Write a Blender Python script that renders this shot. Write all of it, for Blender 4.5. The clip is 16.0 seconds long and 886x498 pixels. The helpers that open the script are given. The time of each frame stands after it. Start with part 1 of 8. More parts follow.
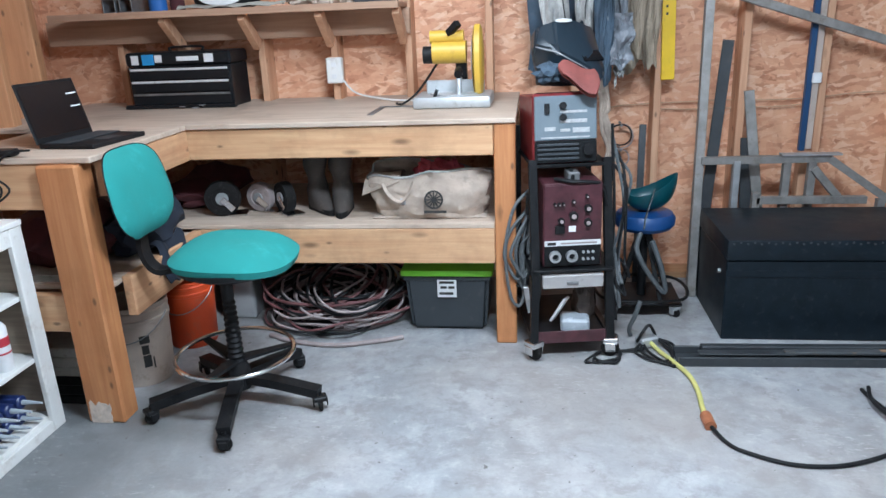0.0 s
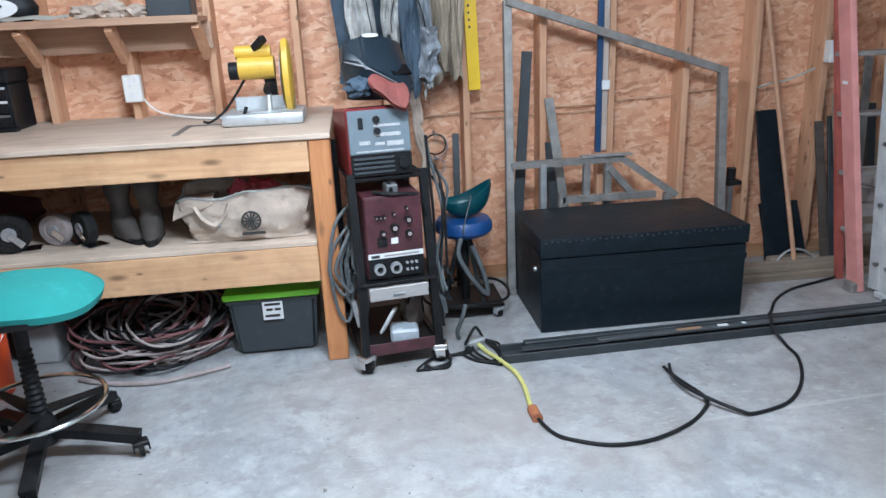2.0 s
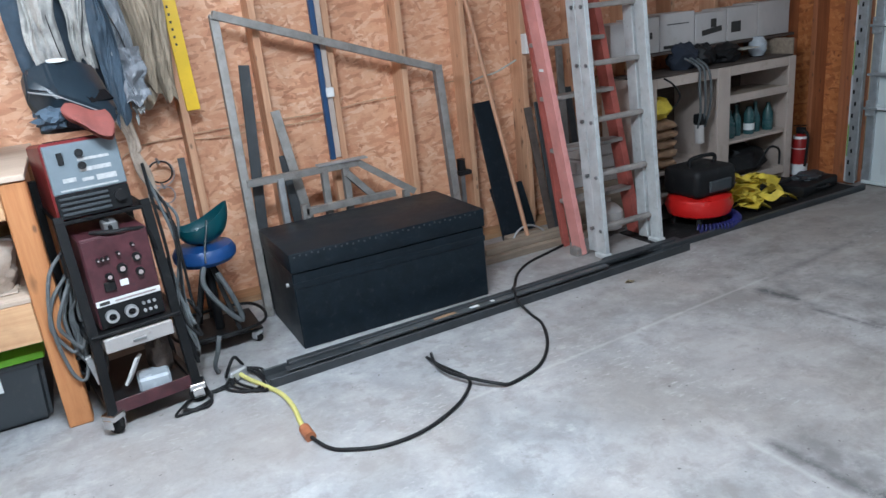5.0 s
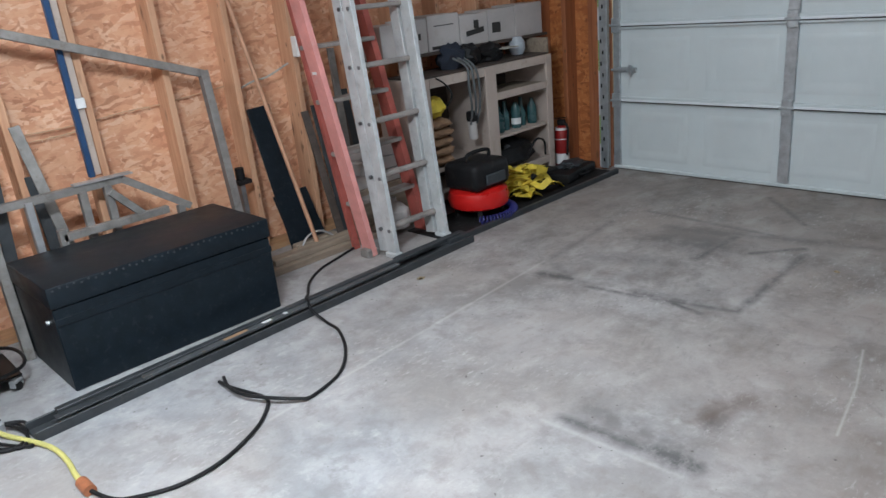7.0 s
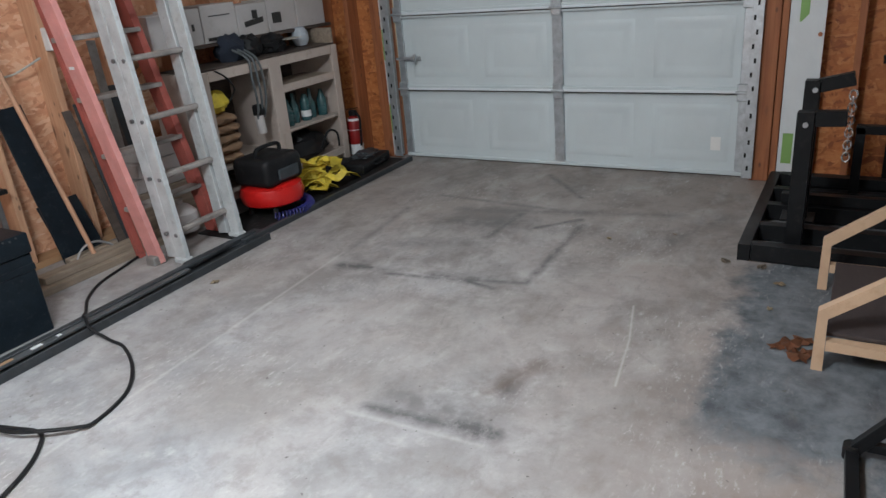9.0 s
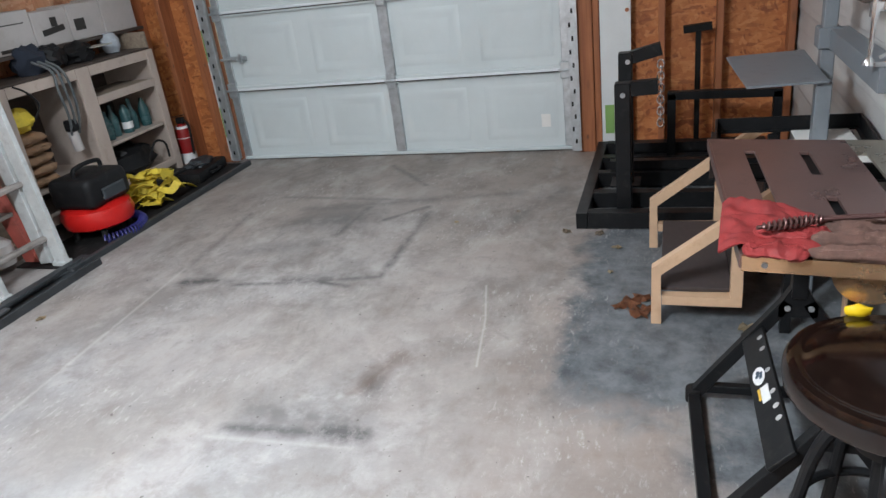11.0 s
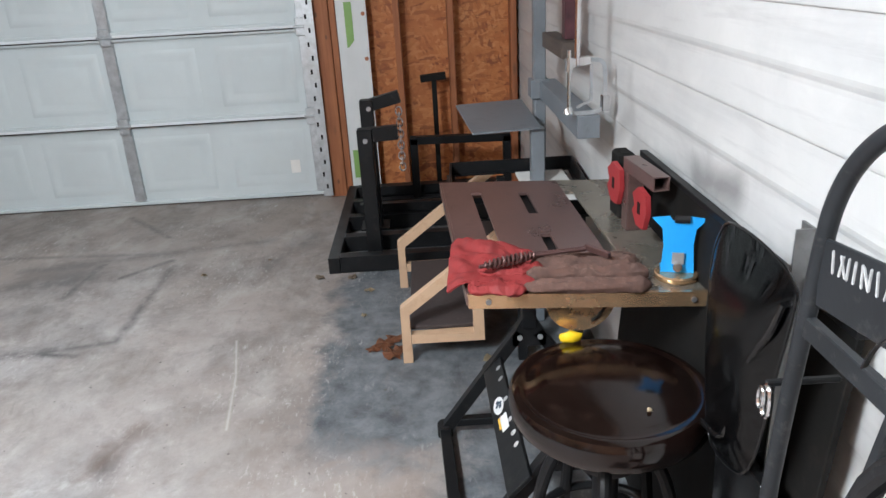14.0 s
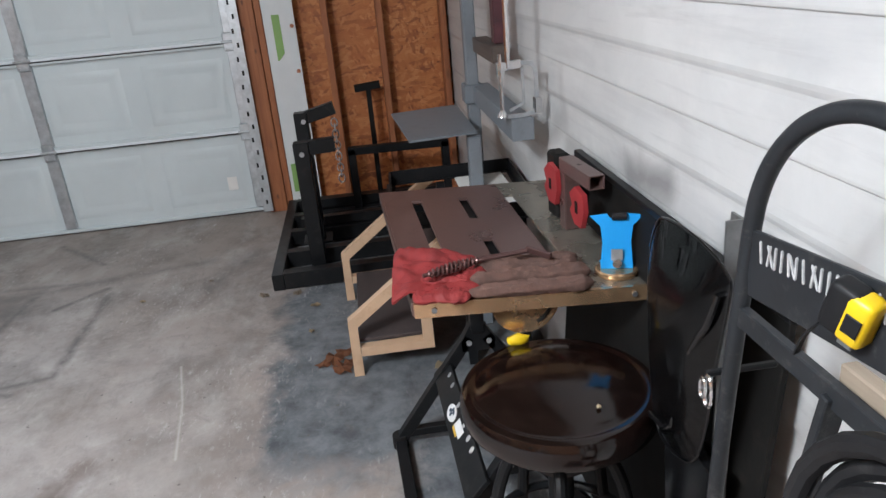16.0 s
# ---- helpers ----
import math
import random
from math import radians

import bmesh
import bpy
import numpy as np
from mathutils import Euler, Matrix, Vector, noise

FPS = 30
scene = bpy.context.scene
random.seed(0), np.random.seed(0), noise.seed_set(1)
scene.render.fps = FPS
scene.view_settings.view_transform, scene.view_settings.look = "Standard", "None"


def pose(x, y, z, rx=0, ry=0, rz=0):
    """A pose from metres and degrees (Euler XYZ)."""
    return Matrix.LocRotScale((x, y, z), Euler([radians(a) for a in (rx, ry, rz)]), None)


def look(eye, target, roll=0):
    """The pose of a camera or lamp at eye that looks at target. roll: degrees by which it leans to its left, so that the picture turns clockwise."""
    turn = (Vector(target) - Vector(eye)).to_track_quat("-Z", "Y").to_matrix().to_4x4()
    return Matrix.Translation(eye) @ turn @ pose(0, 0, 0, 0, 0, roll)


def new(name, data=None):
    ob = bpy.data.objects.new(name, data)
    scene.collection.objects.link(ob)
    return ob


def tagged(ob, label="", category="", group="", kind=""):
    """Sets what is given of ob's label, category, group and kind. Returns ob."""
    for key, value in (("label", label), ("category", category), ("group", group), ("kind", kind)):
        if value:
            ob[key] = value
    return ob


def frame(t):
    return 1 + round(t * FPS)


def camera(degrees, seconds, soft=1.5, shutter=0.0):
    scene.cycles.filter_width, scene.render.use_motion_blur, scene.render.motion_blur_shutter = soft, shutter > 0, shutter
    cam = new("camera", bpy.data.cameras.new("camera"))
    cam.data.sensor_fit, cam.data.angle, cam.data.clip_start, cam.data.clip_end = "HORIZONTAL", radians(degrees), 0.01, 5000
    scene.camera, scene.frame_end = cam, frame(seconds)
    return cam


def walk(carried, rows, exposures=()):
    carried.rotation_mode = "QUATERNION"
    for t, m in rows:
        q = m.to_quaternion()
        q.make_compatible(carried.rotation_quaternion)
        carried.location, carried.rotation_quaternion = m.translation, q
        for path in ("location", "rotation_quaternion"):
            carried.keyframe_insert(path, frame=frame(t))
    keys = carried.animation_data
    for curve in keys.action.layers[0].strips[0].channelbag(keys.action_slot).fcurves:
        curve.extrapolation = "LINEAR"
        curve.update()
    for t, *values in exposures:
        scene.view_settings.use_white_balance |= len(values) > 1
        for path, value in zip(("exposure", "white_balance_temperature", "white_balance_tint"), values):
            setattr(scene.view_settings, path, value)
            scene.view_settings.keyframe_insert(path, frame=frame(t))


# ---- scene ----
cam = camera(63.4, 16.0)
PATH = [
    (0, (1.361, 0.99, 1.448), (1.109, 2.874, 0.826), -2.4),
    (0.5, (1.369, 0.983, 1.44), (1.042, 2.864, 0.843), -1.7),
    (1, (1.38, 0.98, 1.466), (1.166, 2.876, 0.866), -1.5),
    (1.5, (1.395, 0.981, 1.482), (1.4, 2.886, 0.874), -1.4),
    (2, (1.393, 1.006, 1.471), (1.608, 2.895, 0.851), -2.5),
    (2.5, (1.416, 1.001, 1.471), (1.729, 2.876, 0.848), -3.1),
    (3, (1.432, 0.998, 1.463), (1.871, 2.853, 0.859), -4.9),
    (3.5, (1.439, 1.009, 1.455), (1.982, 2.833, 0.841), -5.0),
    (4, (1.464, 1.003, 1.454), (2.102, 2.791, 0.826), -5.3),
    (6.5, (1.508, 1.045, 1.433), (2.663, 2.535, 0.766), -6.2),
    (7, (1.54, 1.043, 1.443), (2.82, 2.418, 0.759), -5.7),
    (7.5, (1.562, 1.031, 1.437), (2.975, 2.294, 0.797), -4.2),
    (8, (1.582, 1.021, 1.429), (3.101, 2.134, 0.757), -3.8),
    (8.5, (1.592, 1.012, 1.418), (3.15, 2.041, 0.702), -4.6),
    (9, (1.607, 0.998, 1.409), (3.193, 1.962, 0.664), -5.1),
    (11.5, (1.666, 0.963, 1.385), (3.442, 1.434, 0.595), -5.8),
    (12, (1.673, 0.94, 1.379), (3.486, 1.276, 0.603), -3.4),
    (12.5, (1.674, 0.952, 1.381), (3.489, 1.206, 0.578), -2.9),
    (13, (1.693, 0.928, 1.38), (3.516, 1.086, 0.572), -4.1),
    (13.5, (1.694, 0.919, 1.384), (3.531, 1.023, 0.6), -3.9),
    (14, (1.706, 0.908, 1.385), (3.562, 0.88, 0.64), -3.3),
    (14.5, (1.709, 0.907, 1.386), (3.564, 0.84, 0.642), -4.2),
    (15, (1.718, 0.901, 1.39), (3.584, 0.77, 0.682), -4.4),
    (15.5, (1.719, 0.898, 1.388), (3.575, 0.754, 0.656), -4.9),
    (16, (1.714, 0.897, 1.389), (3.564, 0.72, 0.649), -5.3),
]
EXPOSURES = [(0.0, 0.10, 5700, 9), (3.5, 0.21, 5750, 9), (6.5, 0.26, 6150, 11), (9.0, 0.20, 6450, 12), (11.5, 0.69, 6450, 12), (14.5, 0.74, 6500, 13), (15.2, 0.51, 6500, 14), (16.0, 0.41, 6500, 14)]
walk(cam, [(t, look(eye, target, roll)) for t, eye, target, roll in PATH], EXPOSURES)

# ---- world, lamps, exposure ----
world = bpy.data.worlds.new("world")
world.use_nodes = True
scene.world = world
wn = world.node_tree.nodes
sky = wn.new("ShaderNodeTexSky")
sky.sky_type, sky.sun_disc = "NISHITA", False
sky.sun_elevation, sky.sun_rotation = radians(35), radians(100)
world.node_tree.links.new(sky.outputs[0], wn["Background"].inputs[0])
wn["Background"].inputs[1].default_value = 0.08


def bulb(name, place, size, watts, colour):
    data = bpy.data.lights.new(name, "POINT")
    data.shadow_soft_size, data.energy, data.color = size, watts, colour
    ob = new(name, data)
    ob.location = place
    return ob


def shade(name, m, sx, sy, watts, colour):
    data = bpy.data.lights.new(name, "AREA")
    data.shape, data.size, data.size_y, data.energy, data.color = "RECTANGLE", sx, sy, watts, colour
    ob = new(name, data)
    ob.matrix_world = m
    return ob


WHITE = (0.84, 0.94, 1.0)
shade("ceiling_lamp", pose(1.65, 2.2, 2.46), 1.2, 0.20, 80, WHITE)
bulb("ceiling_lamp", (1.65, 2.2, 2.36), 0.14, 95, WHITE)
bulb("ceiling_lamp", (0.8, 3.4, 2.38), 0.14, 60, WHITE)
shade("ceiling_lamp", pose(4.4, 2.8, 2.46), 1.2, 0.20, 15, WHITE)

# ---- tools ----
def fresh(name):
    m = bpy.data.materials.new(name)
    m.use_nodes = True
    nt = m.node_tree
    return m, nt, nt.nodes["Principled BSDF"]


def nd(nt, kind, **kw):
    n = nt.nodes.new(kind)
    for k, v in kw.items():
        n.inputs[k].default_value = v
    return n


def ramp(nt, fac, stops):
    r = nt.nodes.new("ShaderNodeValToRGB")
    e = r.color_ramp.elements
    while len(e) < len(stops):
        e.new(0.5)
    for el, (p, c) in zip(e, stops):
        el.position = p
        el.color = (*c, 1) if len(c) == 3 else c
    nt.links.new(fac, r.inputs[0])
    return r.outputs[0]


def mixc(nt, fac, a, b, mode="MIX"):
    m = nt.nodes.new("ShaderNodeMix")
    m.data_type, m.blend_type = "RGBA", mode
    for sock, v in ((m.inputs[0], fac), (m.inputs[6], a), (m.inputs[7], b)):
        if isinstance(v, (int, float)):
            sock.default_value = v
        elif isinstance(v, tuple):
            sock.default_value = (*v, 1)
        else:
            nt.links.new(v, sock)
    return m.outputs[2]


def calc(nt, op, *args, clamp=False):
    m = nt.nodes.new("ShaderNodeMath")
    m.operation, m.use_clamp = op, clamp
    for s, v in zip(m.inputs, args):
        if isinstance(v, (int, float)):
            s.default_value = v
        else:
            nt.links.new(v, s)
    return m.outputs[0]


def coords(nt, scale=(1, 1, 1), world_space=False, turn=(0, 0, 0), shuffle=False):
    if world_space:
        src = nt.nodes.new("ShaderNodeNewGeometry").outputs["Position"]
    else:
        src = nt.nodes.new("ShaderNodeTexCoord").outputs["Object"]
    mp = nt.nodes.new("ShaderNodeMapping")
    mp.inputs["Scale"].default_value = scale
    mp.inputs["Rotation"].default_value = [radians(a) for a in turn]
    nt.links.new(src, mp.inputs[0])
    if shuffle:
        info = nt.nodes.new("ShaderNodeObjectInfo")
        off = calc(nt, "MULTIPLY", info.outputs["Random"], 37.0)
        nt.links.new(off, mp.inputs["Location"])
    return mp.outputs[0]


def noise_tex(nt, vec, scale, detail=5, rough=0.55, dist=0.0):
    n = nd(nt, "ShaderNodeTexNoise", Scale=scale, Detail=detail, Roughness=rough, Distortion=dist)
    nt.links.new(vec, n.inputs["Vector"])
    return n.outputs["Fac"]


def relief(nt, bsdf, height, strength=0.2, dist=0.002):
    b = nd(nt, "ShaderNodeBump", Strength=strength, Distance=dist)
    nt.links.new(height, b.inputs["Height"])
    nt.links.new(b.outputs[0], bsdf.inputs["Normal"])


def plain(name, col, rough=0.5, metal=0.0, vary=0.25, scale=9.0, dirt=None, bump=0.08, grain=90.0, coat=0.0):
    """Paint, plastic, cloth or metal, with blotches, fine grain and wear."""
    m, nt, b = fresh(name)
    v = coords(nt, world_space=True)
    big = noise_tex(nt, v, scale, 6, 0.6)
    fine = noise_tex(nt, v, grain, 4, 0.6)
    lo = tuple(c * (1 - vary) for c in col)
    hi = tuple(min(1, c * (1 + vary * 0.8)) for c in col)
    c = ramp(nt, big, [(0.3, lo), (0.7, hi)])
    c = mixc(nt, calc(nt, "MULTIPLY", fine, 0.35), c, tuple(x * 0.8 for x in col))
    if dirt:
        spots = ramp(nt, noise_tex(nt, v, scale * 2.3, 8, 0.7), [(0.55, (0, 0, 0)), (0.72, (1, 1, 1))])
        c = mixc(nt, calc(nt, "MULTIPLY", spots, 0.6), c, dirt)
    nt.links.new(c, b.inputs["Base Color"])
    r = calc(nt, "ADD", calc(nt, "MULTIPLY", big, 0.25), rough - 0.12)
    nt.links.new(r, b.inputs["Roughness"])
    b.inputs["Metallic"].default_value = metal
    b.inputs["Coat Weight"].default_value = coat
    if max(col) < 0.03 and rough > 0.3:
        b.inputs["Specular IOR Level"].default_value = 0.22
    relief(nt, b, fine, bump, 0.002)
    return m


def wood(name, light, dark, along="z", rough=0.65, knots=True, dirt=0.0):
    m, nt, b = fresh(name)
    s = {"x": (1.2, 22, 22), "y": (22, 1.2, 22), "z": (22, 22, 1.2)}[along]
    v = coords(nt, s, shuffle=True)
    g = noise_tex(nt, v, 1.6, 6, 0.62, 0.6)
    fine = noise_tex(nt, v, 7.0, 4, 0.6)
    c = ramp(nt, g, [(0.28, dark), (0.5, tuple((a + d) / 2 for a, d in zip(light, dark))), (0.72, light)])
    c = mixc(nt, calc(nt, "MULTIPLY", fine, 0.3), c, tuple(x * 0.7 for x in dark))
    if knots:
        ks = {"x": (3, 9, 9), "y": (9, 3, 9), "z": (9, 9, 3)}[along]
        vo = nd(nt, "ShaderNodeTexVoronoi", Scale=1.0)
        nt.links.new(coords(nt, ks, shuffle=True), vo.inputs["Vector"])
        k = ramp(nt, vo.outputs["Distance"], [(0.05, (1, 1, 1)), (0.16, (0, 0, 0))])
        c = mixc(nt, calc(nt, "MULTIPLY", k, 0.75), c, (0.10, 0.045, 0.02))
    if knots:
        vs = nd(nt, "ShaderNodeTexVoronoi", Scale=1.0)
        nt.links.new(coords(nt, {"x": (11, 24, 24), "y": (24, 11, 24), "z": (24, 24, 11)}[along], shuffle=True), vs.inputs["Vector"])
        sp = nt.nodes.new("ShaderNodeSeparateColor")
        nt.links.new(vs.outputs["Color"], sp.inputs[0])
        few = calc(nt, "GREATER_THAN", sp.outputs[0], 0.72)
        dot = ramp(nt, vs.outputs["Distance"], [(0.10, (1, 1, 1)), (0.22, (0, 0, 0))])
        c = mixc(nt, calc(nt, "MULTIPLY", calc(nt, "MULTIPLY", dot, few), 0.7), c, (0.07, 0.035, 0.02))
    w = coords(nt, world_space=True)
    stain = ramp(nt, noise_tex(nt, w, 3.1, 7, 0.65), [(0.5, (0, 0, 0)), (0.75, (1, 1, 1))])
    c = mixc(nt, calc(nt, "MULTIPLY", stain, 0.25 + dirt), c, tuple(x * 0.45 for x in dark))
    nt.links.new(c, b.inputs["Base Color"])
    b.inputs["Roughness"].default_value = rough
    relief(nt, b, fine, 0.25, 0.002)
    return m


def link(name, data, mat, parent=None, label=""):
    data.materials.append(mat)
    ob = new(name, data)
    if parent is not None:
        ob.parent = parent
    if label:
        ob["label"] = label
    return ob


def part(name, bm, mat, parent=None, label="", smooth=True):
    me = bpy.data.meshes.new(name)
    bmesh.ops.recalc_face_normals(bm, faces=bm.faces)
    bm.to_mesh(me)
    bm.free()
    if smooth:
        for p in me.polygons:
            p.use_smooth = True
        me.set_sharp_from_angle(angle=radians(35))
    return link(name, me, mat, parent, label)


def thing(name, label, category, m=None, group="", kind=""):
    ob = new(name)
    ob.empty_display_size = 0.05
    if m is not None:
        ob.matrix_world = m
    return tagged(ob, label, category, group, kind)


def solo(name, bm, mat, label, category, group="", kind="", m=None, smooth=True):
    ob = part(name, bm, mat, None, "", smooth)
    if m is not None:
        ob.matrix_world = m
    return tagged(ob, label, category, group, kind)


def box(x0, x1, y0, y1, z0, z1, bev=0.003, into=None, m=None, seg=1):
    bm = bmesh.new()
    bmesh.ops.create_cube(bm, size=1)
    for v in bm.verts:
        v.co = Vector((x0 + (v.co.x + 0.5) * (x1 - x0), y0 + (v.co.y + 0.5) * (y1 - y0), z0 + (v.co.z + 0.5) * (z1 - z0)))
    if bev:
        bmesh.ops.bevel(bm, geom=bm.edges[:], offset=bev, segments=seg, affect="EDGES", profile=0.5)
    if m is not None:
        bm.transform(m)
    return merge(into, bm)


def merge(into, bm):
    if into is None:
        return bm
    me = bpy.data.meshes.new("tmp")
    bm.to_mesh(me)
    bm.free()
    into.from_mesh(me)
    bpy.data.meshes.remove(me)
    return into


def smooth_path(pts, n=6, closed=False):
    P = [Vector(p) for p in pts]
    if len(P) < 3:
        return P
    out = []
    k = len(P)
    for i in range(k if closed else k - 1):
        if closed:
            a, b, c, d = P[(i - 1) % k], P[i], P[(i + 1) % k], P[(i + 2) % k]
        else:
            a, b, c, d = P[max(i - 1, 0)], P[i], P[i + 1], P[min(i + 2, k - 1)]
        for j in range(n):
            t = j / n
            out.append(0.5 * ((2 * b) + (c - a) * t + (2 * a - 5 * b + 4 * c - d) * t * t + (3 * b - a - 3 * c + d) * t ** 3))
    if not closed:
        out.append(P[-1])
    return out


def sweep(pts, r, seg=8, closed=False, into=None, section=None, up=None):
    """A tube, or a bar of the given section [(u, v)], along a line of points."""
    P = [Vector(p) for p in pts]
    n = len(P)
    bm = bmesh.new()
    if section is None:
        section = [(r * math.cos(2 * math.pi * i / seg), r * math.sin(2 * math.pi * i / seg)) for i in range(seg)]
    rings, prev = [], None
    for i in range(n):
        if closed:
            d = (P[(i + 1) % n] - P[(i - 1) % n])
        else:
            d = P[min(i + 1, n - 1)] - P[max(i - 1, 0)]
        d = d.normalized() if d.length > 1e-9 else Vector((0, 0, 1))
        if prev is None:
            ref = Vector(up) if up else (Vector((0, 0, 1)) if abs(d.z) < 0.9 else Vector((1, 0, 0)))
            u = (ref - d * ref.dot(d)).normalized()
        else:
            u = prev - d * prev.dot(d)
            u = u.normalized() if u.length > 1e-6 else d.orthogonal().normalized()
        prev = u
        w = d.cross(u)
        k = 1.0
        if 0 < i < n - 1 and len(section) == 4:
            c = (P[i] - P[i - 1]).normalized().dot((P[i + 1] - P[i]).normalized())
            k = 1.0 / max(0.5, math.sqrt(max(0.0, (1 + c) / 2)))
        rings.append([bm.verts.new(P[i] + (u * a + w * b) * k) for a, b in section])
    m = len(section)
    for i in range(n if closed else n - 1):
        A, B = rings[i], rings[(i + 1) % n]
        for j in range(m):
            bm.faces.new((A[j], A[(j + 1) % m], B[(j + 1) % m], B[j]))
    if not closed:
        bm.faces.new(rings[0][::-1])
        bm.faces.new(rings[-1])
    return merge(into, bm)


def bar(p, q, w, h=None, into=None, up=None, bev=0.0015):
    """A straight bar of width w and height h from p to q."""
    h = w if h is None else h
    p, q = Vector(p), Vector(q)
    d = q - p
    L = d.length
    d = d / L
    ref = Vector(up) if up else (Vector((0, 0, 1)) if abs(d.z) < 0.9 else Vector((0, 1, 0)))
    u = (ref - d * ref.dot(d)).normalized()
    s = d.cross(u)
    m = Matrix((s, d, u)).transposed().to_4x4()
    m.translation = p
    return box(-w / 2, w / 2, 0, L, -h / 2, h / 2, bev, into, m)


def rod(p, q, r, seg=14, into=None, r2=None):
    p, q = Vector(p), Vector(q)
    d = q - p
    bm = bmesh.new()
    bmesh.ops.create_cone(bm, cap_ends=True, segments=seg, radius1=r, radius2=r if r2 is None else r2, depth=d.length)
    bm.transform(Matrix.Translation((p + q) / 2) @ d.to_track_quat("Z", "Y").to_matrix().to_4x4())
    return merge(into, bm)


def lathe(profile, seg=32, into=None, m=None):
    """A turned body from [(radius, height)]."""
    bm = bmesh.new()
    rings = []
    for r, z in profile:
        if r < 1e-6:
            rings.append([bm.verts.new((0, 0, z))])
        else:
            rings.append([bm.verts.new((r * math.cos(2 * math.pi * i / seg), r * math.sin(2 * math.pi * i / seg), z)) for i in range(seg)])
    for A, B in zip(rings, rings[1:]):
        for j in range(seg):
            k = (j + 1) % seg
            if len(A) == 1 and len(B) > 1:
                bm.faces.new((A[0], B[k], B[j]))
            elif len(B) == 1 and len(A) > 1:
                bm.faces.new((A[j], A[k], B[0]))
            elif len(A) > 1:
                bm.faces.new((A[j], A[k], B[k], B[j]))
    if m is not None:
        bm.transform(m)
    return merge(into, bm)


def slab(poly, h, m=None, into=None, bev=0.0):
    """A flat outline [(x, y)] drawn out by h along z."""
    bm = bmesh.new()
    lo = [bm.verts.new((x, y, 0)) for x, y in poly]
    hi = [bm.verts.new((x, y, h)) for x, y in poly]
    bm.faces.new(lo[::-1])
    bm.faces.new(hi)
    n = len(poly)
    for i in range(n):
        bm.faces.new((lo[i], lo[(i + 1) % n], hi[(i + 1) % n], hi[i]))
    if bev:
        bmesh.ops.bevel(bm, geom=bm.edges[:], offset=bev, segments=1, affect="EDGES")
    if m is not None:
        bm.transform(m)
    return merge(into, bm)


def sheet(fn, nu, nv, thick=0.0, into=None, wrap=False):
    """A cloth-like sheet from fn(u, v), u and v from 0 to 1."""
    bm = bmesh.new()
    g = [[bm.verts.new(fn(i / nu, j / nv)) for j in range(nv + 1)] for i in range(nu if wrap else nu + 1)]
    for i in range(nu):
        for j in range(nv):
            k = (i + 1) % nu if wrap else i + 1
            bm.faces.new((g[i][j], g[k][j], g[k][j + 1], g[i][j + 1]))
    if thick:
        bmesh.ops.recalc_face_normals(bm, faces=bm.faces)
        bmesh.ops.solidify(bm, geom=bm.faces[:], thickness=thick)
    return merge(into, bm)


def lump(c, size, seed=0, amp=0.25, freq=2.0, sub=3, into=None, m=None):
    """A soft, uneven body: bundled cloth, leaves, sponges."""
    bm = bmesh.new()
    bmesh.ops.create_icosphere(bm, subdivisions=sub, radius=1)
    for v in bm.verts:
        n = v.co.normalized()
        k = 1 + amp * (noise.noise(n * freq + Vector((seed * 7.3, seed, 0))) + 0.5 * noise.noise(n * freq * 2.7 + Vector((seed, 3, 1))))
        v.co = Vector((n.x * size[0] * k, n.y * size[1] * k, n.z * size[2] * k)) + Vector((0, 0, 0))
    if m is not None:
        bm.transform(m)
    bmesh.ops.translate(bm, verts=bm.verts, vec=Vector(c))
    return merge(into, bm)


def caster(parent, x, y, r=0.03, turn=0.0, mats=None):
    """A wheel in a fork, standing on z = 0 of its parent."""
    c = Matrix.Translation((x, y, 0)) @ Matrix.Rotation(turn, 4, "Z")
    fork = box(-0.012 - r * 0.5, 0.012 + r * 0.5, -r * 0.9, r * 0.7, r * 1.6, r * 2.3, 0.004)
    box(-0.016 - r * 0.45, -0.011 - r * 0.45, -r * 0.6, r * 0.5, r * 0.8, r * 1.8, 0.002, fork)
    box(0.011 + r * 0.45, 0.016 + r * 0.45, -r * 0.6, r * 0.5, r * 0.8, r * 1.8, 0.002, fork)
    rod((0, 0, r * 2.2), (0, 0, r * 2.8), 0.008, 10, fork)
    fork.transform(c)
    wheel = lathe([(0, -0.3 * r), (r * 0.7, -0.3 * r), (r * 0.95, -0.22 * r), (r, 0), (r * 0.95, 0.22 * r), (r * 0.7, 0.3 * r), (0, 0.3 * r)], 20)
    wheel.transform(c @ Matrix.Translation((0, -0.1 * r, r)) @ Matrix.Rotation(radians(90), 4, "Y"))
    f = part("caster", fork, mats[0], parent)
    part("wheel", wheel, mats[1], f)
    return f

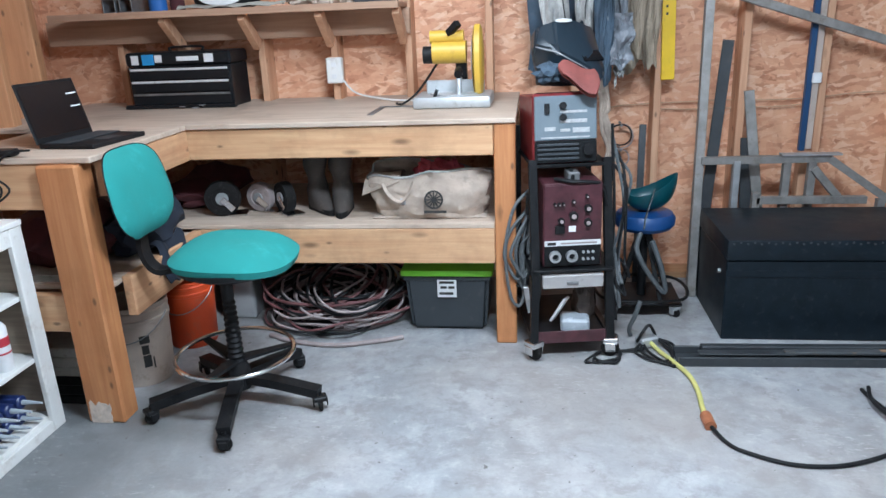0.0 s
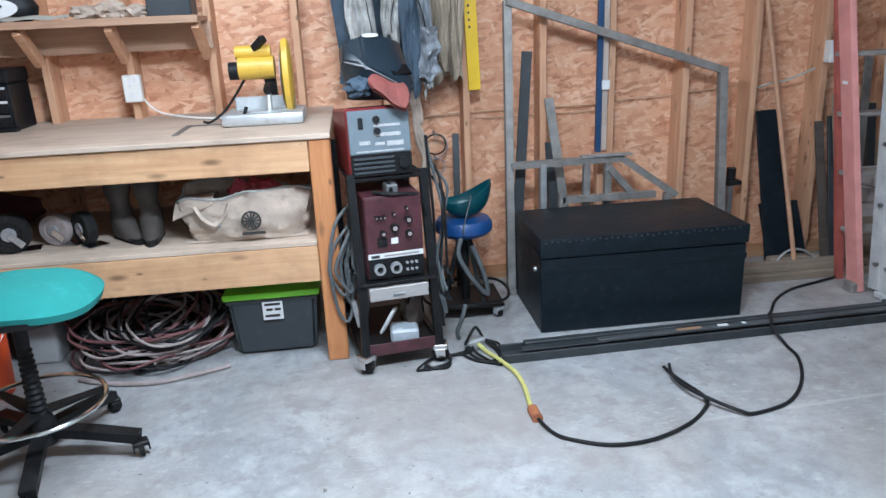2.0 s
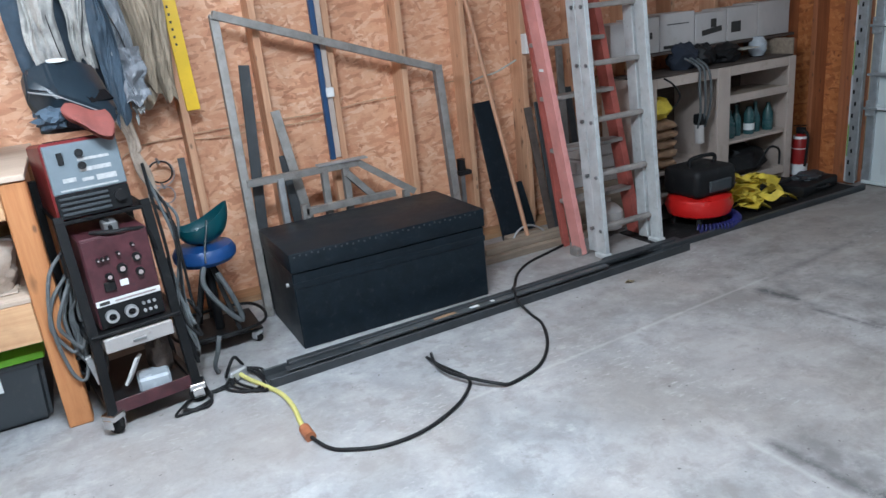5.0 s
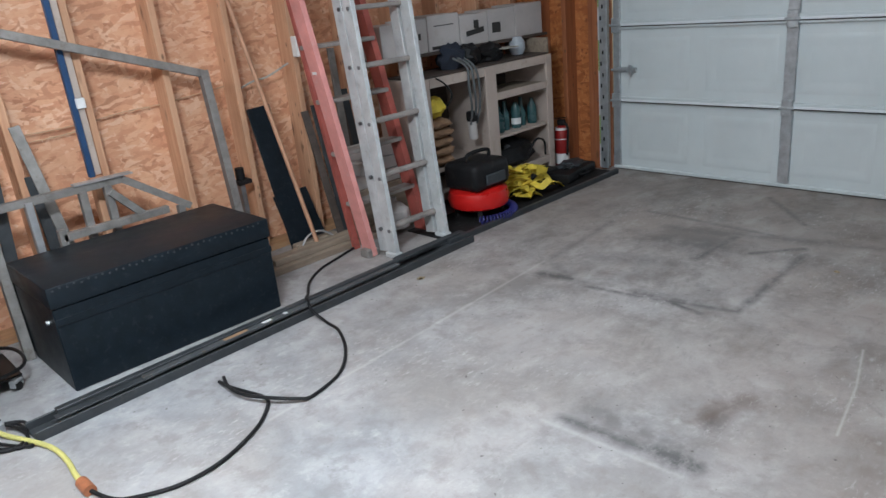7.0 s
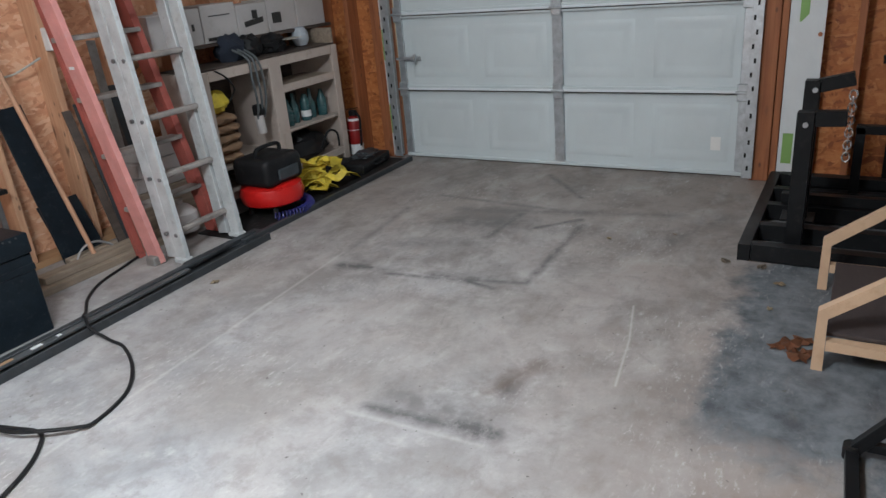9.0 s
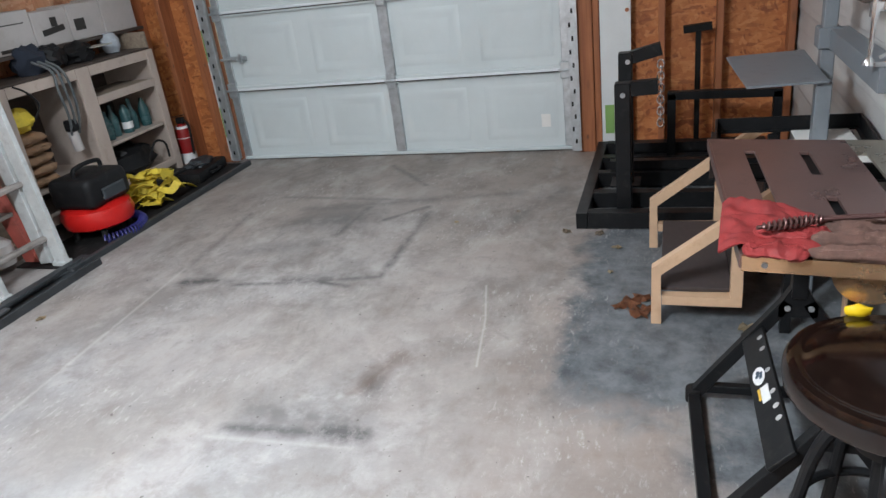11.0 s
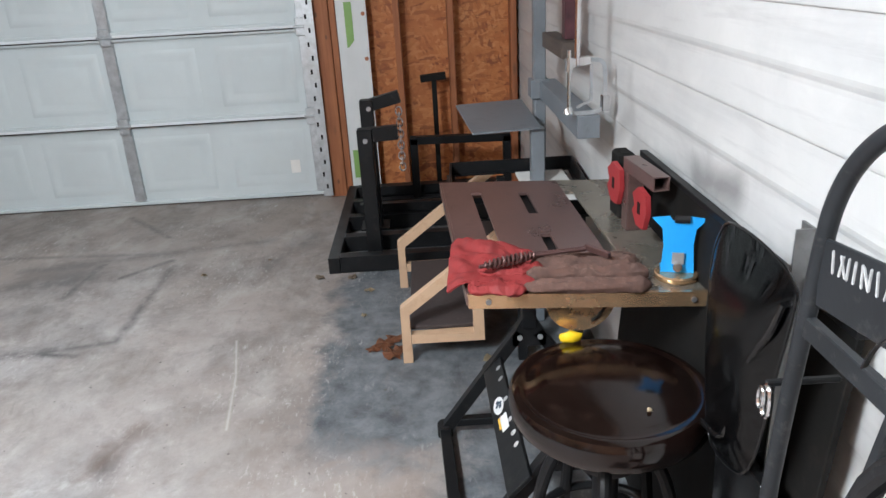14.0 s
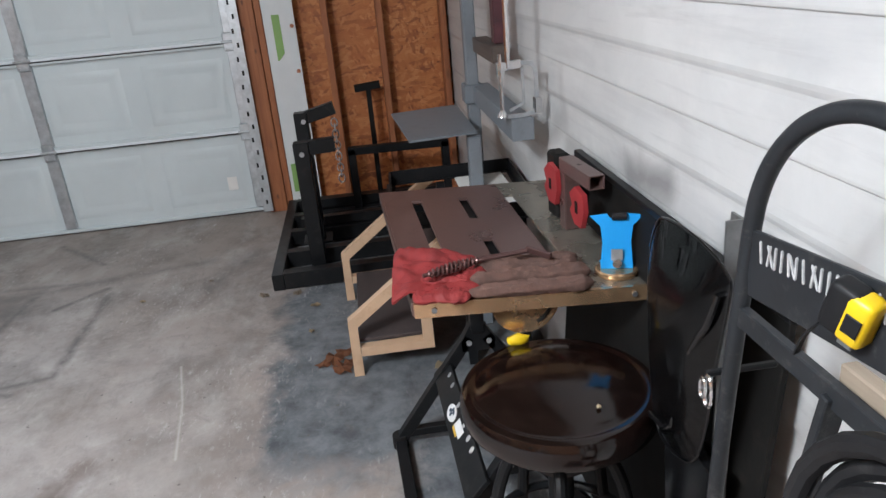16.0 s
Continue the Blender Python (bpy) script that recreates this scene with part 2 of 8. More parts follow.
# ---- materials ----
def osb_material(name, light, mid, dark, warm):
    m, nt, b = fresh(name)
    base = coords(nt, world_space=True)
    wob = nd(nt, "ShaderNodeTexNoise", Scale=16.0, Detail=3.0)
    nt.links.new(base, wob.inputs["Vector"])
    shift = nt.nodes.new("ShaderNodeVectorMath")
    shift.operation = "MULTIPLY_ADD"
    nt.links.new(wob.outputs["Color"], shift.inputs[0])
    shift.inputs[1].default_value = (0.035, 0.035, 0.035)
    nt.links.new(base, shift.inputs[2])
    bent = shift.outputs[0]
    cols = None
    hgt = None
    for sc, turn in (((13, 13, 52), 14), ((15, 15, 60), -38), ((18, 18, 70), 58), ((11, 11, 48), -9)):
        mp = nt.nodes.new("ShaderNodeMapping")
        mp.vector_type = "TEXTURE"
        mp.inputs["Scale"].default_value = [1 / a for a in sc]
        mp.inputs["Rotation"].default_value = (radians(turn), radians(turn), 0)
        nt.links.new(bent, mp.inputs[0])
        warp = nd(nt, "ShaderNodeTexVoronoi", Scale=1.0, Randomness=1.0)
        nt.links.new(mp.outputs[0], warp.inputs["Vector"])
        sep = nt.nodes.new("ShaderNodeSeparateColor")
        nt.links.new(warp.outputs["Color"], sep.inputs[0])
        c = ramp(nt, sep.outputs[0], [(0.0, dark), (0.3, mid), (0.7, light), (1.0, warm)])
        pick = ramp(nt, sep.outputs[1], [(0.45, (0, 0, 0)), (0.55, (1, 1, 1))])
        cols = c if cols is None else mixc(nt, calc(nt, "MULTIPLY", pick, 0.8), cols, c)
        hgt = sep.outputs[2] if hgt is None else calc(nt, "ADD", hgt, sep.outputs[2])
    streak = noise_tex(nt, coords(nt, (30, 30, 140), True, (0, 12, 0)), 1.0, 5, 0.6)
    cols = mixc(nt, ramp(nt, streak, [(0.55, (0, 0, 0)), (0.8, (0.55, 0.55, 0.55))]), cols, dark)
    big = noise_tex(nt, base, 1.7, 5, 0.6)
    cols = mixc(nt, ramp(nt, big, [(0.35, (0.3, 0.3, 0.3)), (0.65, (0, 0, 0))]), cols, mid)
    nt.links.new(cols, b.inputs["Base Color"])
    b.inputs["Roughness"].default_value = 0.6
    relief(nt, b, hgt, 0.35, 0.003)
    return m


OSB = osb_material("osb", (0.72, 0.41, 0.25), (0.63, 0.31, 0.18), (0.40, 0.165, 0.085), (0.80, 0.55, 0.38))
# darker, redder board than OSB, for the walls beside the door
OSB_EAST = osb_material("osb_dark_orange", (0.50, 0.185, 0.055), (0.41, 0.13, 0.036), (0.17, 0.046, 0.016), (0.58, 0.25, 0.09))
STUD = wood("stud_pine", (0.68, 0.42, 0.26), (0.50, 0.25, 0.14), "z")
STUD_RED = wood("stud_dark_red", (0.42, 0.155, 0.06), (0.23, 0.07, 0.026), "z")
PLATE_WOOD = wood("plate_pine", (0.52, 0.31, 0.17), (0.36, 0.19, 0.09), "x")
BENCH_X = wood("bench_fir", (0.72, 0.46, 0.26), (0.52, 0.275, 0.135), "x", dirt=0.3)
BENCH_Y = wood("bench_fir_cross", (0.66, 0.40, 0.22), (0.48, 0.24, 0.12), "y", dirt=0.3)
POST = wood("post_fir", (0.58, 0.265, 0.105), (0.40, 0.145, 0.05), "z", dirt=0.12)
PLY = wood("worn_plywood", (0.64, 0.52, 0.42), (0.44, 0.33, 0.25), "x", 0.7, False, 0.3)
GREY_WOOD = wood("weathered_board", (0.36, 0.29, 0.22), (0.20, 0.15, 0.11), "x", 0.75, False, 0.25)
SHELF_X = wood("shelf_board", (0.50, 0.33, 0.22), (0.34, 0.19, 0.12), "x", 0.7, False, 0.1)


def seg_mask(nt, px, py, a, b, width, wob):
    """1 on the line from a to b on the floor, fading to 0 at width."""
    ax, ay = a
    dx, dy = b[0] - a[0], b[1] - a[1]
    l2 = dx * dx + dy * dy
    qx, qy = calc(nt, "SUBTRACT", px, ax), calc(nt, "SUBTRACT", py, ay)
    t = calc(nt, "ADD", calc(nt, "MULTIPLY", qx, dx / l2), calc(nt, "MULTIPLY", qy, dy / l2), clamp=True)
    ex = calc(nt, "SUBTRACT", qx, calc(nt, "MULTIPLY", t, dx))
    ey = calc(nt, "SUBTRACT", qy, calc(nt, "MULTIPLY", t, dy))
    d = calc(nt, "SQRT", calc(nt, "ADD", calc(nt, "MULTIPLY", ex, ex), calc(nt, "MULTIPLY", ey, ey)))
    d = calc(nt, "ADD", d, calc(nt, "MULTIPLY", calc(nt, "SUBTRACT", wob, 0.5), width * 1.6))
    return calc(nt, "SUBTRACT", 1.0, calc(nt, "DIVIDE", d, width), clamp=True)


def concrete_material():
    m, nt, b = fresh("concrete")
    v = coords(nt, world_space=True)
    sep = nt.nodes.new("ShaderNodeSeparateXYZ")
    nt.links.new(v, sep.inputs[0])
    px, py = sep.outputs[0], sep.outputs[1]
    big = noise_tex(nt, v, 0.9, 6, 0.6, 0.3)
    mid = noise_tex(nt, v, 4.2, 8, 0.66, 0.5)
    fine = noise_tex(nt, v, 60, 5, 0.7)
    grit = noise_tex(nt, v, 260, 3, 0.6)
    cloud = noise_tex(nt, v, 9.0, 9, 0.7, 0.15)
    c = ramp(nt, mid, [(0.25, (0.19, 0.195, 0.203)), (0.42, (0.28, 0.286, 0.297)), (0.56, (0.345, 0.352, 0.363)), (0.74, (0.47, 0.475, 0.483))])
    c = mixc(nt, ramp(nt, cloud, [(0.38, (0.75, 0.75, 0.75)), (0.50, (0, 0, 0))]), c, (0.215, 0.21, 0.212))
    c = mixc(nt, ramp(nt, cloud, [(0.56, (0, 0, 0)), (0.68, (0.55, 0.55, 0.55))]), c, (0.52, 0.515, 0.51))
    c = mixc(nt, ramp(nt, big, [(0.42, (0, 0, 0)), (0.66, (0.55, 0.55, 0.55))]), c, (0.33, 0.285, 0.255))
    c = mixc(nt, ramp(nt, fine, [(0.5, (0, 0, 0)), (0.8, (0.4, 0.4, 0.4))]), c, (0.23, 0.22, 0.215))
    # the older, dirtier slab towards the door
    old = calc(nt, "MULTIPLY", calc(nt, "SUBTRACT", calc(nt, "ADD", px, calc(nt, "MULTIPLY", mid, 1.8)), 3.1), 0.42, clamp=True)
    warm = calc(nt, "MULTIPLY", calc(nt, "SUBTRACT", 2.9, calc(nt, "ADD", py, calc(nt, "MULTIPLY", mid, 1.2))), 0.7, clamp=True)
    far = calc(nt, "MULTIPLY", calc(nt, "SUBTRACT", calc(nt, "ADD", px, mid), 4.9), 0.55, clamp=True)
    c = mixc(nt, calc(nt, "MULTIPLY", warm, 0.74), c, (0.26, 0.192, 0.162))
    c = mixc(nt, calc(nt, "MULTIPLY", old, 0.42), c, (0.33, 0.268, 0.232))
    c = mixc(nt, calc(nt, "MULTIPLY", far, 0.66), c, (0.215, 0.165, 0.135))
    # darker floor in the corner by the bench post
    dark_corner = calc(nt, "MULTIPLY", calc(nt, "SUBTRACT", calc(nt, "ADD", 0.0, calc(nt, "MULTIPLY", cloud, 0.55)), px), 2.2, clamp=True)
    dark_corner = calc(nt, "MULTIPLY", dark_corner, calc(nt, "MULTIPLY", calc(nt, "SUBTRACT", 3.55, py), 4.0, clamp=True))
    c = mixc(nt, calc(nt, "MULTIPLY", dark_corner, 0.72), c, (0.105, 0.115, 0.12))
    blot = ramp(nt, noise_tex(nt, v, 2.3, 9, 0.74, 0.2), [(0.46, (0, 0, 0)), (0.60, (1, 1, 1))])
    c = mixc(nt, calc(nt, "MULTIPLY", calc(nt, "MULTIPLY", blot, calc(nt, "ADD", calc(nt, "MULTIPLY", old, 0.6), 0.12)), 0.85), c, (0.13, 0.112, 0.103))
    pale = ramp(nt, noise_tex(nt, coords(nt, (1, 1.6, 1), True, (0, 0, 20)), 2.6, 9, 0.66, 0.3), [(0.50, (0, 0, 0)), (0.66, (0.45, 0.45, 0.45))])
    c = mixc(nt, calc(nt, "MULTIPLY", pale, calc(nt, "ADD", old, 0.1, clamp=True)), c, (0.44, 0.42, 0.405))
    # darker blue-grey patch under the tables, towards the white wall
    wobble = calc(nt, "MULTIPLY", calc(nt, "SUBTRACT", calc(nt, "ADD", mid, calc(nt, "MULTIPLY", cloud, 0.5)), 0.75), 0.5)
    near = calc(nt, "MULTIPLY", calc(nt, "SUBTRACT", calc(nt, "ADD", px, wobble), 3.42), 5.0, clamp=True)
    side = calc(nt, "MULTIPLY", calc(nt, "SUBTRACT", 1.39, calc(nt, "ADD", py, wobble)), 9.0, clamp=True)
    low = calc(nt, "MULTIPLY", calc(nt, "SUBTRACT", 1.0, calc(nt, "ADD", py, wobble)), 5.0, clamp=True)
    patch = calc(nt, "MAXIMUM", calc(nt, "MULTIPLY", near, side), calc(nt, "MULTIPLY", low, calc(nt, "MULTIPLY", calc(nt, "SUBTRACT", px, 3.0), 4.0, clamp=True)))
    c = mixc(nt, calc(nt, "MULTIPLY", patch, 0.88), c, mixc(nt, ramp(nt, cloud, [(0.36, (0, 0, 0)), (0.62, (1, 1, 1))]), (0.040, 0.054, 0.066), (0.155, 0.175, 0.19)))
    # tyre and wear lines, chalk lines
    dark = None
    for a, e, w, k in (((4.24, 2.93), (4.276, 2.645), 0.032, 0.8), ((4.276, 2.645), (4.36, 2.24), 0.03, 0.75), ((4.36, 2.24), (5.14, 2.25), 0.036, 0.75), ((4.249, 3.218), (4.276, 3.056), 0.055, 0.9), ((4.29, 2.50), (4.26, 2.37), 0.03, 0.9), ((5.04, 2.474), (5.23, 2.28), 0.03, 0.8), ((5.42, 3.29), (5.34, 2.40), 0.035, 0.5), ((5.0, 3.0), (5.05, 2.62), 0.16, 0.55), ((4.62, 3.05), (4.72, 2.75), 0.10, 0.45), ((5.05, 1.75), (5.5, 1.55), 0.12, 0.5),
                       ((4.36, 3.30), (5.13, 3.37), 0.045, 0.45), ((4.83, 2.67), (5.23, 2.64), 0.04, 0.8), ((5.21, 3.01), (5.44, 1.81), 0.07, 0.5),
                       ((4.41, 3.31), (4.25, 2.95), 0.05, 0.4), ((5.60, 2.41), (6.0, 2.77), 0.035, 0.6), ((4.30, 2.70), (4.33, 2.42), 0.07, 0.6),
                       ((3.255, 2.36), (3.268, 2.02), 0.045, 0.75), ((3.285, 2.03), (3.275, 1.90), 0.07, 1.0), ((3.36, 2.30), (3.34, 1.95), 0.14, 0.45), ((3.50, 1.94), (3.56, 1.97), 0.06, 0.7)):
        s = calc(nt, "MULTIPLY", seg_mask(nt, px, py, a, e, w, mid), k)
        dark = s if dark is None else calc(nt, "MAXIMUM", dark, s)
    dark = calc(nt, "MULTIPLY", dark, ramp(nt, noise_tex(nt, v, 13, 9, 0.74), [(0.36, (0.25, 0.25, 0.25)), (0.53, (1.0, 1.0, 1.0))]), clamp=True)
    dark = calc(nt, "MULTIPLY", dark, 1.2, clamp=True)
    c = mixc(nt, dark, c, (0.095, 0.09, 0.09))
    chalk = calc(nt, "MULTIPLY", calc(nt, "MAXIMUM", seg_mask(nt, px, py, (4.30, 1.727), (4.02, 1.665), 0.007, cloud), seg_mask(nt, px, py, (4.02, 1.665), (3.69, 1.62), 0.007, cloud)), 0.36)
    ridge = calc(nt, "MULTIPLY", seg_mask(nt, px, py, (2.6, 3.21), (4.4, 3.32), 0.014, cloud), 0.26)
    rust = calc(nt, "MULTIPLY", seg_mask(nt, px, py, (3.54, 1.98), (3.70, 1.93), 0.075, cloud), 0.75)
    c = mixc(nt, rust, c, (0.11, 0.075, 0.06))
    # lit edge of a low floor ridge, painted in as a pale line
    edge = calc(nt, "MULTIPLY", seg_mask(nt, px, py, (3.20, 2.41), (3.215, 1.90), 0.014, cloud), 0.20)
    ridge = calc(nt, "MAXIMUM", ridge, edge)
    c = mixc(nt, calc(nt, "MAXIMUM", chalk, ridge), c, (0.62, 0.60, 0.57))
    scuff = calc(nt, "MULTIPLY", ramp(nt, noise_tex(nt, coords(nt, (1, 2.6, 1), True, (0, 0, 35)), 21, 8, 0.75, 0.4), [(0.55, (0, 0, 0)), (0.66, (0.7, 0.7, 0.7))]), ramp(nt, noise_tex(nt, v, 1.7, 4, 0.6), [(0.47, (0, 0, 0)), (0.62, (1, 1, 1))]))
    c = mixc(nt, scuff, c, (0.50, 0.485, 0.47))
    grime = calc(nt, "MULTIPLY", ramp(nt, noise_tex(nt, coords(nt, (1.0, 1.8, 1), True, (0, 0, -20)), 6.5, 10, 0.78, 0.5), [(0.54, (0, 0, 0)), (0.68, (0.6, 0.6, 0.6))]), calc(nt, "ADD", calc(nt, "MULTIPLY", old, 0.8), 0.2, clamp=True))
    c = mixc(nt, grime, c, (0.15, 0.135, 0.125))
    specks = ramp(nt, noise_tex(nt, v, 33, 2, 0.5), [(0.72, (0, 0, 0)), (0.75, (0.8, 0.8, 0.8))])
    c = mixc(nt, specks, c, (0.10, 0.09, 0.08))
    nt.links.new(c, b.inputs["Base Color"])
    nt.links.new(calc(nt, "ADD", calc(nt, "MULTIPLY", mid, 0.3), 0.42), b.inputs["Roughness"])
    relief(nt, b, calc(nt, "ADD", calc(nt, "MULTIPLY", mid, 1.0), calc(nt, "MULTIPLY", grit, 0.35)), 0.3, 0.004)
    return m


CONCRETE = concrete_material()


def siding_material():
    """White vinyl with long grey soot streaks and a few smears."""
    m, nt, b = fresh("white_siding")
    v = coords(nt, world_space=True)
    sep = nt.nodes.new("ShaderNodeSeparateXYZ")
    nt.links.new(v, sep.inputs[0])
    px, pz = sep.outputs[0], sep.outputs[2]
    mid = noise_tex(nt, v, 4.0, 7, 0.65, 0.5)
    c = ramp(nt, mid, [(0.3, (0.51, 0.51, 0.505)), (0.7, (0.61, 0.605, 0.595))])
    streak = noise_tex(nt, coords(nt, (1.1, 1, 9.5), True), 1.0, 7, 0.62, 0.4)
    c = mixc(nt, ramp(nt, streak, [(0.50, (0, 0, 0)), (0.68, (0.42, 0.42, 0.42))]), c, (0.36, 0.365, 0.375))
    fine = noise_tex(nt, coords(nt, (3, 1, 40), True), 1.0, 6, 0.65, 0.6)
    c = mixc(nt, ramp(nt, fine, [(0.56, (0, 0, 0)), (0.74, (0.4, 0.4, 0.4))]), c, (0.36, 0.355, 0.36))
    soot = None
    for a, e, w, k in (((3.81, 1.05), (3.774, 0.937), 0.05, 0.3), ((3.774, 0.937), (3.96, 0.827), 0.05, 0.3), ((3.86, 0.72), (4.2, 0.74), 0.09, 0.35),
                       ((3.05, 0.93), (3.25, 0.90), 0.06, 0.75), ((3.25, 0.90), (3.75, 0.84), 0.05, 0.35), ((4.3, 1.0), (5.6, 1.02), 0.05, 0.15)):
        g = calc(nt, "MULTIPLY", seg_mask(nt, px, pz, a, e, w, mid), k)
        soot = g if soot is None else calc(nt, "MAXIMUM", soot, g)
    c = mixc(nt, soot, c, (0.16, 0.155, 0.155))
    nt.links.new(c, b.inputs["Base Color"])
    nt.links.new(calc(nt, "ADD", calc(nt, "MULTIPLY", mid, 0.25), 0.30), b.inputs["Roughness"])
    relief(nt, b, noise_tex(nt, v, 40, 3, 0.6), 0.05, 0.002)
    return m


SIDING = siding_material()
BAR_WHITE = plain("worn_white_print", (0.42, 0.42, 0.42), 0.6, 0, 0.3, 60, (0.1, 0.1, 0.1))
DOOR_WHITE = plain("door_enamel", (0.55, 0.605, 0.615), 0.45, 0, 0.06, 3.0, None, 0.05, 160)
GALV = plain("galvanised", (0.50, 0.53, 0.55), 0.38, 0.7, 0.22, 20, (0.30, 0.30, 0.30))
CEILING_PAINT = plain("ceiling_boards", (0.36, 0.29, 0.235), 0.8, 0, 0.45, 1.6, (0.16, 0.12, 0.10))
STEEL = plain("mill_steel", (0.26, 0.265, 0.27), 0.45, 0.75, 0.35, 14, (0.16, 0.11, 0.08))
STEEL_LIGHT = plain("bright_steel", (0.46, 0.47, 0.48), 0.4, 0.6, 0.25, 14, (0.25, 0.22, 0.2))
CHROME = plain("chrome", (0.75, 0.75, 0.76), 0.16, 1.0, 0.08, 20, None, 0.01)
BLACK = plain("black_paint", (0.008, 0.0085, 0.0095), 0.42, 0, 0.3, 10, (0.03, 0.028, 0.026))
BLACK_BLUE = plain("black_chest", (0.007, 0.012, 0.017), 0.42, 0, 0.35, 14, (0.030, 0.036, 0.042))
BLACK_PLASTIC = plain("black_plastic", (0.010, 0.010, 0.011), 0.5, 0, 0.25, 12, (0.035, 0.033, 0.03))
RUBBER = plain("rubber", (0.012, 0.011, 0.011), 0.7, 0, 0.3, 15, (0.08, 0.08, 0.078))
WHITE_PAINT = plain("white_paint", (0.74, 0.73, 0.70), 0.5, 0, 0.08, 5, (0.42, 0.37, 0.32))
CREAM_PAINT = plain("cream_paint", (0.46, 0.38, 0.33), 0.55, 0, 0.12, 5, (0.28, 0.22, 0.17))

LID_GREEN = plain("lime_lid", (0.27, 0.80, 0.04), 0.4, 0, 0.1, 8)
TOTE_GREY = plain("tote_grey", (0.035, 0.042, 0.048), 0.5, 0, 0.15, 6, (0.07, 0.07, 0.07))
ORANGE = plain("orange_plastic", (0.66, 0.075, 0.015), 0.5, 0, 0.12, 6, (0.4, 0.12, 0.06))
PAIL = plain("dusty_pail", (0.52, 0.43, 0.36), 0.6, 0, 0.2, 7, (0.28, 0.2, 0.14))
JUG = plain("jug", (0.36, 0.36, 0.36), 0.5, 0, 0.15, 6)
CANVAS = plain("canvas", (0.47, 0.38, 0.31), 0.85, 0, 0.32, 9, (0.25, 0.2, 0.16), 0.5, 260)
PINK = plain("pink_rag", (0.60, 0.10, 0.13), 0.9, 0, 0.25, 12, None, 0.3, 200)
MAROON = plain("maroon_cloth", (0.09, 0.022, 0.026), 0.9, 0, 0.35, 10, None, 0.3, 200)
NAVY = plain("navy_cloth", (0.014, 0.019, 0.032), 0.9, 0, 0.4, 10, None, 0.3, 200)
BOOT = plain("boot_leather", (0.075, 0.062, 0.055), 0.7, 0, 0.3, 14, (0.14, 0.12, 0.1))
HOSE_GREY = plain("grey_hose", (0.34, 0.28, 0.27), 0.6, 0, 0.25, 12, (0.15, 0.12, 0.11))
HOSE_RED = plain("dull_red_hose", (0.17, 0.07, 0.07), 0.6, 0, 0.3, 12, (0.1, 0.06, 0.06))
HOSE_BLACK = plain("black_hose", (0.012, 0.012, 0.013), 0.5, 0, 0.3, 12, (0.05, 0.05, 0.05))
TEAL = plain("teal_fabric", (0.026, 0.245, 0.228), 0.9, 0, 0.12, 5, (0.05, 0.33, 0.31), 0.35, 420)
TOOLBOX = plain("toolbox_black", (0.010, 0.011, 0.013), 0.35, 0, 0.2, 10, (0.03, 0.03, 0.03))
STICKER = plain("sticker_white", (0.7, 0.7, 0.7), 0.5, 0, 0.1, 30)
STICKER_BLUE = plain("sticker_blue", (0.03, 0.25, 0.55), 0.5, 0, 0.2, 40)
INK = plain("ink", (0.03, 0.028, 0.026), 0.7, 0, 0.2, 40)
SCREEN = plain("laptop_screen", (0.006, 0.007, 0.009), 0.22, 0, 0.2, 5)
SAW_YELLOW = plain("saw_yellow", (0.66, 0.41, 0.05), 0.42, 0, 0.12, 10, (0.3, 0.18, 0.04))
SAW_GREY = plain("cast_aluminium", (0.52, 0.54, 0.55), 0.45, 0.5, 0.15, 12, (0.25, 0.24, 0.22))
BLUE_PAPER = plain("blue_box", (0.02, 0.12, 0.42), 0.5, 0, 0.15, 12)
BOTTLE_NAVY = plain("navy_label", (0.018, 0.032, 0.12), 0.4, 0, 0.2, 20)
CLEAR_PLASTIC = plain("pale_plastic", (0.42, 0.46, 0.50), 0.25, 0, 0.12, 20)
RED_PRINT = plain("red_print", (0.42, 0.03, 0.045), 0.5, 0, 0.1, 20)
PAPER = plain("old_paper", (0.42, 0.40, 0.35), 0.8, 0, 0.2, 14, (0.2, 0.17, 0.14))
BLUE_TAPE = plain("blue_tape", (0.02, 0.11, 0.36), 0.6, 0, 0.15, 12)
WELD_RED = plain("welder_red", (0.17, 0.018, 0.020), 0.4, 0, 0.25, 12, (0.06, 0.02, 0.02))
WELD_MAROON = plain("welder_maroon", (0.070, 0.021, 0.027), 0.4, 0, 0.5, 16, (0.028, 0.02, 0.023))
PANEL_GREY = plain("panel_grey", (0.155, 0.19, 0.215), 0.4, 0.1, 0.12, 10, (0.12, 0.14, 0.16))
DRAWER_GREY = plain("drawer_grey", (0.38, 0.36, 0.35), 0.45, 0.1, 0.12, 10, (0.2, 0.18, 0.17))
CABLE_GREY = plain("cable_grey", (0.10, 0.11, 0.115), 0.6, 0, 0.3, 14, (0.22, 0.22, 0.22))
LEATHER_RED = plain("brick_leather", (0.20, 0.052, 0.042), 0.8, 0, 0.25, 16, (0.1, 0.04, 0.035), 0.4, 260)
CLOTH_WHITE = plain("pale_cloth", (0.40, 0.39, 0.37), 0.9, 0, 0.45, 14, (0.14, 0.15, 0.17), 0.4, 220)
CLOTH_KHAKI = plain("khaki_cloth", (0.31, 0.25, 0.185), 0.9, 0, 0.25, 7, (0.14, 0.11, 0.08), 0.4, 220)
DENIM = plain("dark_denim", (0.05, 0.075, 0.105), 0.9, 0, 0.4, 9, (0.09, 0.1, 0.12), 0.4, 220)
HELMET = plain("helmet_shell", (0.012, 0.022, 0.032), 0.35, 0, 0.15, 8, (0.03, 0.04, 0.05))
